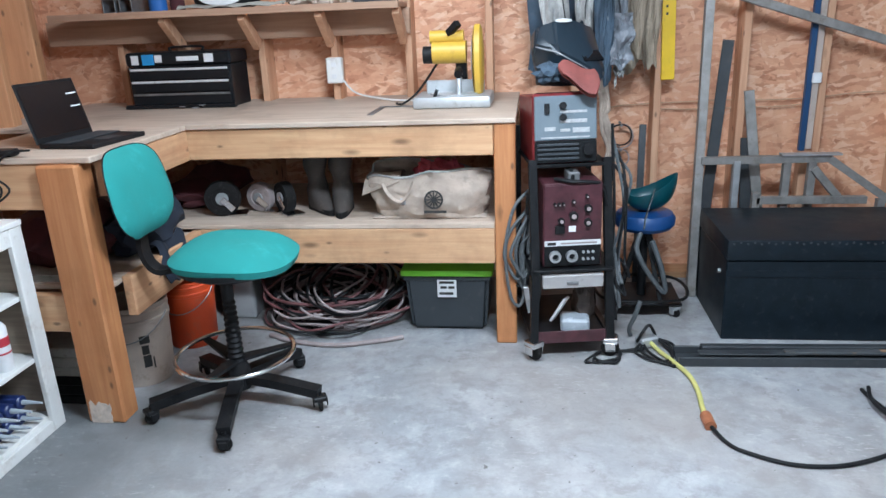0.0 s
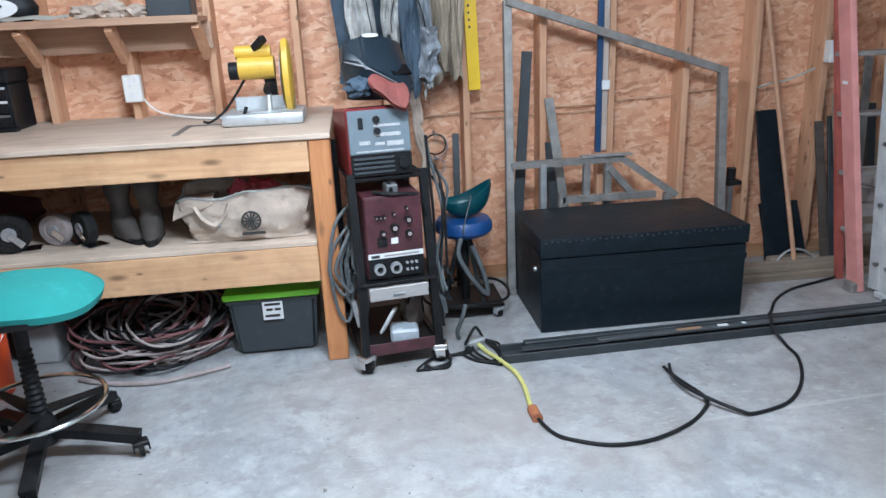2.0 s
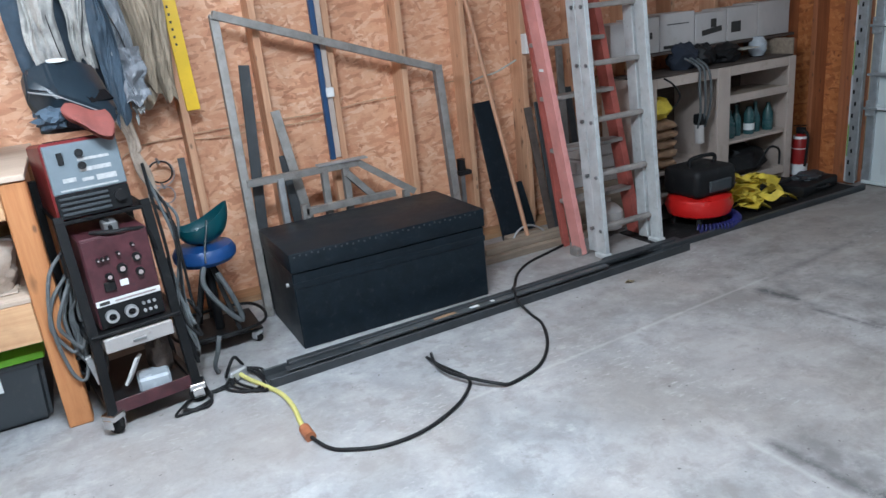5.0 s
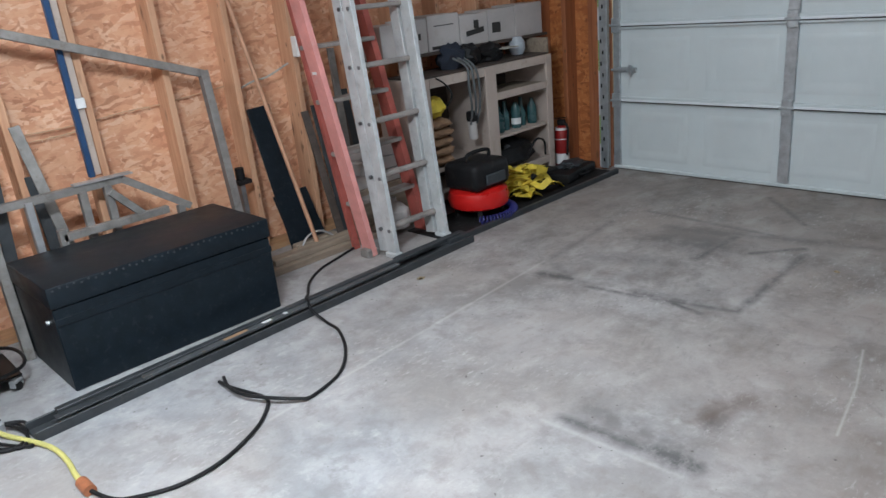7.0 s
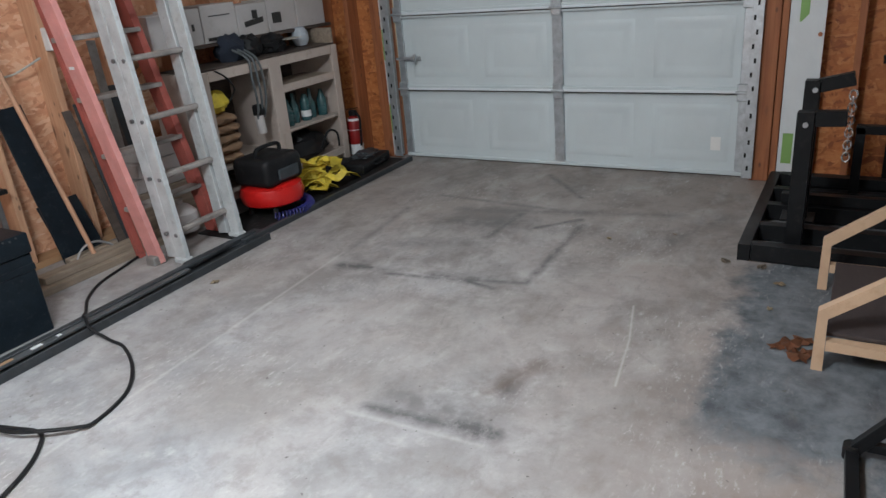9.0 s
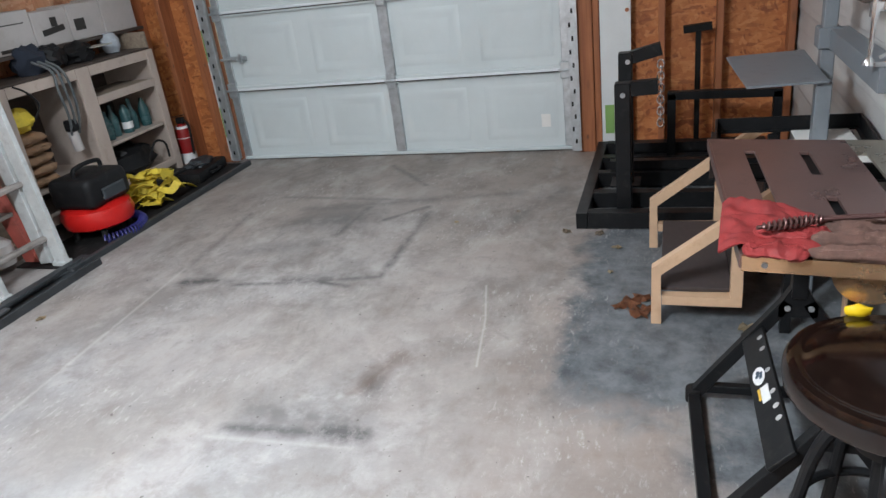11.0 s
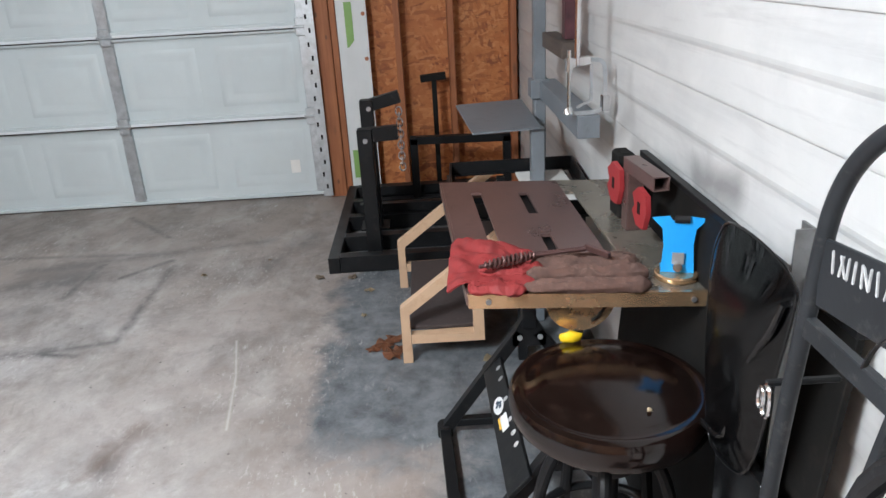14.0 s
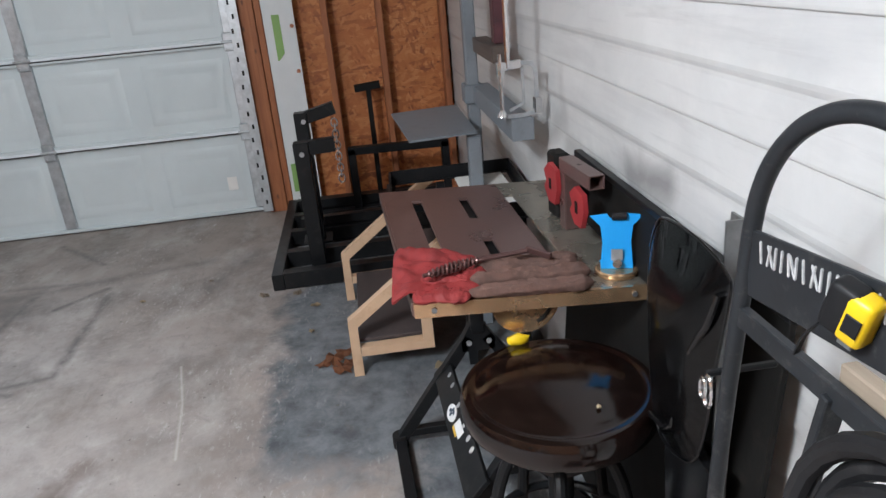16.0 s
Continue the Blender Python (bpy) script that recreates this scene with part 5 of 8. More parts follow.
part("top_rail", box(RX - 0.022, RX - 0.001, 2.36, 3.17, 0.735, 0.80, 0.003), WHITE_PAINT, rack)
part("bottom_rail", box(RX - 0.022, RX - 0.001, 2.36, 3.17, 0.0, 0.045, 0.003), WHITE_PAINT, rack)
part("top_board", box(RX - 0.32, RX + 0.005, 2.30, 3.235, 0.801, 0.82, 0.002), WHITE_PAINT, rack)
part("side_panel", box(RX - 0.30, RX - 0.023, 3.215, 3.232, 0, 0.80, 0.002), GREY_WOOD, rack)
part("back_panel", box(RX - 0.32, RX - 0.302, 2.30, 3.232, 0, 0.80, 0.002), GREY_WOOD, rack)
for z in (0.04, 0.285, 0.53):
    part("shelf", box(RX - 0.30, RX - 0.023, 2.32, 3.213, z, z + 0.018, 0.002), WHITE_PAINT, rack)
can = thing("spray_can", "white spray can with red print on the shelf unit", "spray can", pose(RX - 0.07, 3.085, 0.304))
part("body", lathe([(0, 0), (0.031, 0), (0.033, 0.004), (0.033, 0.16), (0.022, 0.178), (0, 0.178)], 26), STICKER, can)
part("band", lathe([(0.0334, 0.095), (0.0338, 0.095), (0.0338, 0.128), (0.0334, 0.128)], 26), RED_PRINT, can, "red print band")
part("band", lathe([(0.0334, 0.065), (0.0338, 0.065), (0.0338, 0.072), (0.0334, 0.072)], 26), RED_PRINT, can, "thin red print line")
part("cap", lathe([(0.014, 0.178), (0.014, 0.195), (0.010, 0.20), (0, 0.20)], 18), STICKER, can)
solo("small_carton", box(RX - 0.10, RX - 0.03, 2.915, 2.965, 0.3035, 0.44, 0.002), BLUE_PAPER, "small bright blue carton on the shelf unit", "carton")
solo("glove", lump((RX - 0.08, 2.97, 0.58), (0.06, 0.07, 0.032), 14, 0.4, 2.4), CANVAS, "pale crumpled glove on the shelf unit", "glove")
for i in range(8):
    yy, zz = 2.93 + 0.062 * (i % 4), 0.085 + 0.055 * (i // 4)
    bt = thing("caulk_tube", "dark blue caulk tube with a pale nozzle", "caulk tube", Matrix.Translation((RX - 0.21, yy + 0.02 * (i // 4), zz)) @ Matrix.Rotation(radians(90), 4, "Y"), "caulk tubes on the bottom shelf")
    part("body", lathe([(0, 0), (0.025, 0), (0.026, 0.004), (0.026, 0.125), (0.022, 0.13), (0, 0.13)], 18), BOTTLE_NAVY, bt)
    part("nozzle", lathe([(0.010, 0.13), (0.009, 0.15), (0.004, 0.21), (0, 0.21)], 12), CLEAR_PLASTIC, bt)

# ---- welding cart ----
cart = thing("welding_cart", "black steel welding cart on casters", "welding cart", pose(1.525, 3.845, 0, 0, 0, 9))
CD = 0.50
for px in (-0.165, 0.165):
    part("upright", bar((px, 0.01, 0.075), (px * 0.94, 0.03, 0.40), 0.035, 0.03), BLACK, cart)
    part("upright", bar((px * 0.94, 0.03, 0.40), (px * 0.94, 0.12, 0.86), 0.035, 0.03), BLACK, cart)
    part("rear_upright", bar((px, CD, 0.10), (px, CD, 0.95), 0.03, 0.03), BLACK, cart)
    part("side_rail", bar((px, 0.03, 0.40), (px, CD, 0.40), 0.025, 0.03), BLACK, cart)
    part("lower_side_rail", bar((px, 0.03, 0.10), (px, CD, 0.10), 0.025, 0.03), BLACK, cart)
part("bottom_tray", box(-0.15, 0.15, 0.02, CD, 0.098, 0.104, 0.001), BLACK, cart)
part("bottom_lip", box(-0.15, 0.15, 0.014, 0.019, 0.075, 0.13, 0.001), WELD_MAROON, cart, "dull maroon front lip")
part("middle_shelf", box(-0.165, 0.165, 0.0, CD, 0.402, 0.414, 0.002), BLACK, cart)
part("top_shelf", box(-0.16, 0.16, 0.10, CD, 0.828, 0.842, 0.002), BLACK, cart)
dr = part("drawer", box(-0.13, 0.125, -0.006, 0.30, 0.335, 0.392, 0.003), DRAWER_GREY, cart, "light grey drawer front")
part("pull", box(-0.03, 0.02, -0.014, -0.0065, 0.352, 0.366, 0.002), STEEL, dr)
for cx in (-0.165, 0.165):
    caster(cart, cx, 0.02, 0.040, radians(35 if cx < 0 else 80), (CHROME, RUBBER))
    wh = lathe([(0, -0.02), (0.05, -0.02), (0.07, -0.016), (0.073, 0), (0.07, 0.016), (0.05, 0.02), (0, 0.02)], 26, None, Matrix.Translation((cx * 1.15, CD, 0.073)) @ Matrix.Rotation(radians(90), 4, "Y"))
    part("rear_wheel", wh, RUBBER, cart)

# lower welder, maroon
w1 = thing("welding_machine", "maroon arc welder with dials and a white stripe", "welder", cart.matrix_world @ pose(0, 0.03, 0.416), "welders on the cart")
part("case", box(-0.122, 0.122, 0.006, 0.42, 0, 0.36, 0.006), WELD_MAROON, w1)
part("front_panel", box(-0.118, 0.118, 0.0, 0.005, 0.118, 0.352, 0.002), WELD_MAROON, w1)
part("black_panel", box(-0.118, 0.118, -0.001, 0.005, 0.006, 0.094, 0.002), BLACK, w1)
part("white_stripe", box(-0.118, 0.118, -0.002, 0.005, 0.095, 0.117, 0.001), STICKER, w1)
part("stripe_print", box(-0.106, -0.07, -0.0035, -0.0022, 0.100, 0.112, 0), INK, w1)
part("stripe_print", box(-0.05, 0.10, -0.0035, -0.0022, 0.103, 0.109, 0), HOSE_GREY, w1)
for kx, kz, kr in ((-0.05, 0.205, 0.014), (0.0, 0.225, 0.018), (0.06, 0.255, 0.016), (0.06, 0.195, 0.016), (-0.075, 0.275, 0.007), (-0.058, 0.275, 0.007), (-0.041, 0.275, 0.007), (0.0, 0.285, 0.008), (0.055, 0.305, 0.008)):
    k = part("knob", rod((kx, -0.020, kz), (kx, 0.002, kz), kr, 16), BLACK_PLASTIC, w1)
    part("knob_cap", rod((kx, -0.0225, kz), (kx, -0.0202, kz), kr * 0.55, 12), HOSE_GREY, k)
part("switch", box(-0.075, -0.035, -0.012, 0.0, 0.15, 0.185, 0.002), BLACK_PLASTIC, w1)
part("plate", box(-0.018, 0.012, -0.004, 0.0, 0.155, 0.18, 0.001), STICKER, w1)
for kx in (-0.075, -0.005):
    k = part("socket", lathe([(0.014, 0), (0.024, 0), (0.024, 0.022), (0.014, 0.022)], 22, None, Matrix.Translation((kx, -0.001, 0.052)) @ Matrix.Rotation(radians(90), 4, "X")), STEEL_LIGHT, w1)
    part("pin", rod((kx, -0.015, 0.052), (kx, 0.0, 0.052), 0.010, 14), BLACK_PLASTIC, k)
for i in range(6):
    part("stud_bolt", rod((0.045 + 0.02 * (i % 3), -0.010, 0.036 + 0.03 * (i // 3)), (0.045 + 0.02 * (i % 3), 0.0, 0.036 + 0.03 * (i // 3)), 0.006, 10), STEEL_LIGHT, w1)
part("carry_handle", sweep(smooth_path([(0.0, 0.03, 0.358), (0.0, 0.05, 0.395), (0.0, 0.30, 0.395), (0.0, 0.33, 0.358)]), 0.010), BLACK_PLASTIC, w1)
part("top_bracket", box(-0.02, 0.03, 0.02, 0.10, 0.361, 0.40, 0.004), STEEL, w1)
for k in range(2):
    pts = [(-0.07, 0.04, 0.372), (-0.01 + 0.02 * k, -0.004, 0.368), (0.07, 0.0, 0.362), (0.125, 0.02, 0.34 - 0.01 * k), (0.15, 0.04, 0.25)]
    solo("welding_lead", sweep([cart.matrix_world @ pose(0, 0.03, 0.416) @ p for p in smooth_path(pts)], 0.007, 8), HOSE_BLACK, "black welding lead draped over the welder", "cable", "welding leads")

# upper welder, red and grey
w2 = thing("welding_machine", "red and grey wire welder with black louvres", "welder", cart.matrix_world @ pose(-0.02, 0.10, 0.844, -6, 0, 0), "welders on the cart")
part("case", box(-0.132, 0.132, 0.012, 0.40, 0, 0.285, 0.010), WELD_RED, w2)
part("front_panel", box(-0.126, 0.130, 0.0, 0.011, 0.095, 0.275, 0.004), PANEL_GREY, w2, "pale blue-grey control panel")
part("louvre_panel", box(-0.126, 0.130, 0.001, 0.011, 0.004, 0.093, 0.003), BLACK, w2)
for i in range(4):
    part("louvre", box(-0.115, 0.055, -0.006, 0.001, 0.016 + i * 0.019, 0.026 + i * 0.019, 0.002), TOTE_GREY, w2)
part("gun_socket", rod((0.092, -0.022, 0.055), (0.092, 0.002, 0.055), 0.022, 18), BLACK_PLASTIC, w2)
for kx, kz in ((-0.01, 0.235), (-0.01, 0.188)):
    part("knob", rod((kx, -0.018, kz), (kx, 0.001, kz), 0.014, 16), BLACK_PLASTIC, w2)
part("rocker_switch", box(-0.085, -0.065, -0.007, 0.0, 0.20, 0.245, 0.002), BLACK_PLASTIC, w2)
for x0, x1, z0, z1 in ((-0.02, 0.09, 0.205, 0.215), (-0.02, 0.09, 0.165, 0.18), (-0.085, -0.04, 0.135, 0.15), (-0.02, 0.02, 0.13, 0.142), (0.03, 0.10, 0.125, 0.145), (-0.10, 0.10, 0.104, 0.110)):
    part("print", box(x0, x1, -0.0015, 0.0, z0, z1, 0), BAR_WHITE, w2)
part("top_vent", box(-0.11, 0.11, 0.04, 0.06, 0.2855, 0.289, 0.001), BLACK, w2)

# helmet and gloves on top
hm = thing("welding_helmet", "black welding helmet resting on the upper welder", "welding helmet", Matrix.Translation((1.497, 4.165, 1.217)) @ Matrix.Rotation(radians(8), 4, "Z") @ Matrix.Diagonal((1.12, 1.1, 1.22, 1)))


hull = bmesh.new()
for p in ((-0.13, 0.07, 0.10), (-0.12, -0.02, 0.135), (-0.06, -0.06, 0.155), (0.03, -0.05, 0.15), (0.10, 0.03, 0.13), (0.12, 0.10, 0.08), (-0.13, -0.06, 0.075),
          (-0.135, -0.03, 0.035), (-0.06, -0.14, 0.06), (0.05, -0.165, 0.005), (0.12, -0.13, -0.02), (0.135, -0.02, 0.0), (0.13, 0.08, -0.01), (0.09, -0.15, -0.055),
          (0.0, -0.12, -0.06), (-0.10, -0.05, -0.02), (-0.11, 0.06, -0.02), (0.10, 0.05, -0.07)):
    hull.verts.new(p)
bmesh.ops.convex_hull(hull, input=hull.verts[:])
bmesh.ops.bevel(hull, geom=hull.edges[:], offset=0.008, segments=2, affect="EDGES")
part("shell", hull, HELMET, hm)
part("badge", lathe([(0, 0), (0.030, 0), (0.030, 0.004), (0, 0.004)], 22, None, Matrix.Translation((-0.02, -0.045, 0.151)) @ Matrix.Rotation(radians(8), 4, "X")), STICKER, hm, "round white badge")
part("lens", slab([(-0.045, -0.022), (0.045, -0.022), (0.045, 0.022), (-0.045, 0.022)], 0.006, Matrix.Translation((0.068, -0.115, 0.035)) @ Matrix.Rotation(radians(30), 4, "Z") @ Matrix.Rotation(radians(42), 4, "X")), SCREEN, hm)
# thin pale line stands in for the glint along the visor edge
part("glint_edge", sweep([(-0.128, -0.075, 0.072), (-0.06, -0.148, 0.056), (0.045, -0.172, 0.0), (0.09, -0.158, -0.052)], 0.0016, 6), STEEL_LIGHT, hm)
part("headband", lathe([(0.10, 0), (0.104, 0), (0.104, 0.03), (0.10, 0.03)], 24, None, pose(-0.01, 0.02, -0.06)), BLACK_PLASTIC, hm)

for i, (dz, w) in enumerate(((0.0, 1.0), (0.022, 0.93))):
    def gaunt(u, v, dz=dz, w=w):
        a = 2 * math.pi * u
        k = 0.35 + 0.65 * v ** 0.7
        cap = min(1, 8 * v, 8 * (1 - v)) ** 0.5
        return Vector((1.455 + 0.165 * v, 3.985 - 0.03 * v + math.cos(a) * 0.05 * k * w * cap - dz, 1.225 + dz * 0.5 - 0.07 * v ** 0.8 + math.cos(a) * 0.052 * k * w * cap + math.sin(a) * 0.012 * cap * (1 + 0.4 * noise.noise(Vector((v * 8, u * 4, dz * 40)))) + 0.010 * math.sin(7 * v)))
    solo("leather_glove", sheet(gaunt, 24, 24, 0, None, True), LEATHER_RED, "brick-red leather gauntlet folded on the upper welder", "glove", "leather gauntlets")
solo("work_glove", lump((1.42, 4.02, 1.205), (0.055, 0.05, 0.04), 31, 0.5, 3), DENIM, "dark crumpled glove under the helmet", "glove")

# tray contents
solo("parts_tray", box(1.475, 1.60, 3.89, 4.0, 0.106, 0.165, 0.01), CLEAR_PLASTIC, "clear plastic tray on the cart's bottom shelf", "tray")
solo("paper_card", bar((1.44, 3.93, 0.15), (1.50, 3.90, 0.265), 0.045, 0.012), STICKER, "white card leaning on the cart's bottom shelf", "card")
solo("grinder", lump((1.58, 4.04, 0.20), (0.05, 0.08, 0.095), 33, 0.3, 2.2), WOOD_DARK, "dark brown tool lying in the cart's bottom tray", "tool")

# cables left and right of the cart
rng = random.Random(8)
for i in range(9):
    x = 1.30 + rng.uniform(-0.03, 0.05)
    y = 3.98 + rng.uniform(-0.03, 0.06)
    z1 = rng.uniform(0.56, 0.70)
    z0 = rng.uniform(0.16, 0.34)
    pts = [(1.345, 4.02, z1 + 0.02), (x - 0.005, y, z1 - 0.06), (x - 0.04, y - 0.01, 0.45), (x - 0.02, y, z0 + 0.05), (x + 0.02, y, z0), (x + 0.045, y + 0.02, z0 + 0.09), (x + 0.035, y + 0.02, 0.46), (1.35, 4.05, z1)]
    solo("welding_lead", sweep(smooth_path(pts), 0.0075, 8), CABLE_GREY if i % 3 else HOSE_BLACK, "grey welding lead hanging in a loop on the cart", "cable", "welding leads")
clampm = thing("ground_clamp", "worn steel ground clamp hanging from a lead", "clamp")
part("jaw", bar((1.325, 3.97, 0.29), (1.345, 3.965, 0.17), 0.022, 0.03), STEEL_LIGHT, clampm)
part("jaw", bar((1.355, 3.975, 0.28), (1.35, 3.965, 0.17), 0.014, 0.025), COPPER, clampm)
solo("hose_hook", box(1.325, 1.36, 3.96, 3.99, 0.62, 0.72, 0.004), BLACK_PLASTIC, "black cable hook on the cart's side", "hook")
rng = random.Random(31)
for i in range(5):
    x = 1.705 + 0.012 * i
    j = [rng.uniform(-0.022, 0.022) for k in range(6)]
    pts = [(1.69, 4.10, 0.98 - 0.04 * i), (x + 0.01 + j[0], 4.07, 0.85 - 0.03 * i), (x + 0.015 + j[1], 4.05 + j[5], 0.62), (x + j[2], 4.05, 0.38), (x + 0.01 + j[3], 4.0, 0.12 + 0.06 * i), (x + j[4], 4.02, 0.32), (x - 0.01, 4.09, 0.58 - 0.05 * i)]
    solo("welding_lead", sweep(smooth_path(pts), 0.0065, 8), (HOSE_BLACK, CABLE_GREY)[i % 2], "dark lead hanging down the cart's side", "cable", "welding leads")
for i in range(4):
    pts = [(1.70, 3.92, 0.03 + 0.01 * i), (1.73, 3.86, 0.01), (1.70 - 0.04 * i, 3.80, 0.009), (1.62, 3.84, 0.01 + 0.006 * i), (1.66, 3.9, 0.012), (1.76 + 0.02 * i, 3.92, 0.012), (1.84, 3.95, 0.012)]
    solo("cable", sweep(smooth_path(pts), 0.005, 7), HOSE_BLACK, "thin black cable curled at the cart's caster", "cable", "cables at the cart's foot")
for i in range(3):
    cr, cz = ((0.066, 0.785), (0.056, 0.795), (0.045, 0.675))[i]
    pts = [(1.822 + cr * math.cos(a), 4.93 - 0.012 * i + 0.006 * math.sin(3 * a), cz + cr * math.sin(a)) for a in [2 * math.pi * k / 22 for k in range(22)]]
    solo("wire_coil", sweep(pts, 0.004, 6, True), HOSE_GREY if i != 1 else HOSE_BLACK, "thin wire coil hanging on the wall", "wire coil", "coils on the wall")
for i in range(3):
    pts = [(1.66 + 0.03 * i, 4.80, 1.12), (1.70 + 0.02 * i, 4.79, 1.02 - 0.03 * i), (1.705 + 0.012 * i, 4.80, 0.92), (1.715 + 0.022 * i, 4.79, 0.83), (1.745 + 0.014 * i, 4.8, 0.75 - 0.02 * i), (1.735 + 0.03 * i, 4.8, 0.68)]
    solo("rope", sweep(smooth_path(pts), 0.011, 8), CANVAS, "frayed pale rope end hanging on the wall", "rope", "ropes on the wall")

for px_, z_ in ((1.822, 0.848), (1.822, 0.716), (1.69, 1.118)):
    solo("wall_peg", rod((px_, 4.77 if z_ > 1 else 4.895, z_), (px_, 4.998, z_ + 0.004), 0.007, 8), STEEL, "steel peg in the wall holding coils and rope", "peg", "pegs in the wall")
solo("peg_rail", rod((1.63, 4.80, 1.128), (1.75, 4.80, 1.128), 0.006, 8), STEEL, "short steel rail carrying rope ends", "rail")

# clothes hanging on the wall
def garment(name, x0, x1, z0, z1, y, seed, mat, label, folds=7, taper=0.0, deep=0.05):
    def fn(u, v):
        w = 1 - taper * v
        x = (x0 + x1) / 2 + (u - 0.5) * (x1 - x0) * w + 0.03 * noise.noise(Vector((v * 3, seed, u * 2)))
        f = noise.noise(Vector((u * folds * 0.55 + v * 0.8, v * 2.2, seed))) + 0.5 * noise.noise(Vector((u * folds * 1.2 - v * 1.5, v * 5, seed + 3)))
        yy = y - deep * (0.5 + f) * (0.5 + 0.5 * math.sin(math.pi * min(1, u * 1.0))) + 0.012 * noise.noise(Vector((u * 14, v * 16, seed)))
        zz = z1 + (z0 - z1) * v + 0.07 * noise.noise(Vector((u * 3.5, seed, 1))) * v
        return Vector((x, yy, zz))
    def both(u, v):
        back = u >= 0.5
        p = fn(2 - 2 * u if back else 2 * u, v)
        return p + Vector((0, 0.010 if back else 0.0, 0))
    solo(name, sheet(both, 72, 40, 0, None, True), mat, label, "clothing", "clothes hanging on the wall")


garment("jacket", 1.33, 1.62, 1.16, 2.0, 4.80, 1.0, DENIM, "dark blue work jacket hanging on the stud wall", 6)
garment("jacket", 1.56, 1.80, 1.22, 2.0, 4.78, 6.2, DENIM, "faded blue work jacket hanging on the stud wall", 6)
garment("shirt", 1.375, 1.535, 1.385, 1.95, 4.66, 2.3, CLOTH_WHITE, "pale grey work shirt hanging on the stud wall", 4, 0.15, 0.07)
garment("shirt", 1.545, 1.655, 1.36, 1.95, 4.65, 5.1, CLOTH_WHITE, "crumpled pale shirt with straps hanging on the wall", 4, 0.3, 0.07)
garment("harness", 1.645, 1.735, 1.10, 1.95, 4.63, 3.7, DENIM, "dark strap harness hanging on the stud wall", 3, 0.25, 0.06)
garment("bag", 1.70, 1.82, 1.175, 1.42, 4.62, 7.7, SHEEN_GREY, "limp grey nylon bag hanging on the wall", 3, -0.1, 0.08)
garment("bag", 1.735, 1.80, 1.12, 1.24, 4.64, 9.1, CLOTH_WHITE, "small pale cloth end hanging under the nylon bag", 3, 0.3, 0.05)
garment("jacket", 1.70, 1.80, 1.36, 1.95, 4.66, 11.4, SHEEN_GREY, "grey jacket sleeve hanging on the wall", 3, 0.2)
garment("coverall", 1.78, 1.99, 1.15, 2.0, 4.80, 4.4, CLOTH_KHAKI, "faded khaki coverall hanging on the stud wall", 4, 0.35)
garment("coverall", 1.80, 1.90, 1.24, 1.9, 4.74, 8.4, CLOTH_KHAKI, "khaki sleeve hanging down the stud wall", 3, 0.4)
garment("coverall", 1.88, 1.99, 1.17, 1.9, 4.76, 14.2, CLOTH_KHAKI, "khaki trouser leg hanging down the stud wall", 3, 0.45)
for i, (xa, xb, zb) in enumerate(((1.47, 1.50, 1.36), (1.63, 1.60, 1.30), (1.70, 1.76, 1.24))):
    solo("strap", sweep(smooth_path([(xa, 4.63, 1.95), (xa + 0.01, 4.62, 1.65), (xb, 4.61, 1.45), (xb + 0.02, 4.64, zb)]), 0, 4, False, None, [(0.002, 0.014), (0.002, -0.014), (-0.002, -0.014), (-0.002, 0.014)]), BLACK_PLASTIC, "black harness strap hanging over the clothes", "strap", "clothes hanging on the wall")
for i, gx in enumerate((1.36, 1.5, 1.64, 1.78, 1.94)):
    solo("coat_hook", rod((gx, 4.60, 1.955), (gx, 4.995, 1.98), 0.006, 8), STEEL, "steel coat hook screwed into the wall", "hook", "coat hooks")

level = thing("spirit_level", "long yellow spirit level hanging on a stud", "spirit level")
part("body", bar((2.035, 4.845, 1.085), (2.005, 4.85, 2.1), 0.065, 0.022, None, (0, 1, 0)), LEVEL_YELLOW, level)
for i in range(6):
    part("mark", box(2.02 - 0.03 * (i * 0.06 + 0.3), 2.03 - 0.03 * (i * 0.06 + 0.3), 4.831, 4.8335, 1.40 + i * 0.035, 1.412 + i * 0.035, 0), INK, level)

# rolling stool with blue seat and a teal shield on it
rs = thing("rolling_stool", "rolling mechanic stool with a round blue seat", "stool", pose(1.89, 4.42, 0))
part("seat", lathe([(0, 0.43), (0.125, 0.43), (0.143, 0.45), (0.145, 0.48), (0.13, 0.505), (0.08, 0.515), (0, 0.517)], 36), SEAT_BLUE, rs)
part("post", rod((0, 0, 0.08), (0, 0, 0.43), 0.022), BLACK, rs)
for a in (30, 120, 210, 300):
    c, s = math.cos(radians(a)), math.sin(radians(a))
    part("strut", bar((0.15 * c, 0.15 * s, 0.08), (0.03 * c, 0.03 * s, 0.40), 0.02, 0.02), BLACK, rs)
tr = box(-0.18, 0.18, -0.12, 0.18, 0.065, 0.075, 0.003)
sweepring = [(-0.18, -0.12, 0.10), (0.18, -0.12, 0.10), (0.18, 0.18, 0.10), (-0.18, 0.18, 0.10)]
sweep(smooth_path(sweepring, 8, True), 0.008, 8, True, tr)
part("tray", tr, BLACK, rs)
for cx, cy in ((-0.15, -0.10), (0.15, -0.10), (0.15, 0.15), (-0.15, 0.15)):
    caster(rs, cx, cy, 0.025, radians(40), (STEEL_LIGHT, RUBBER))
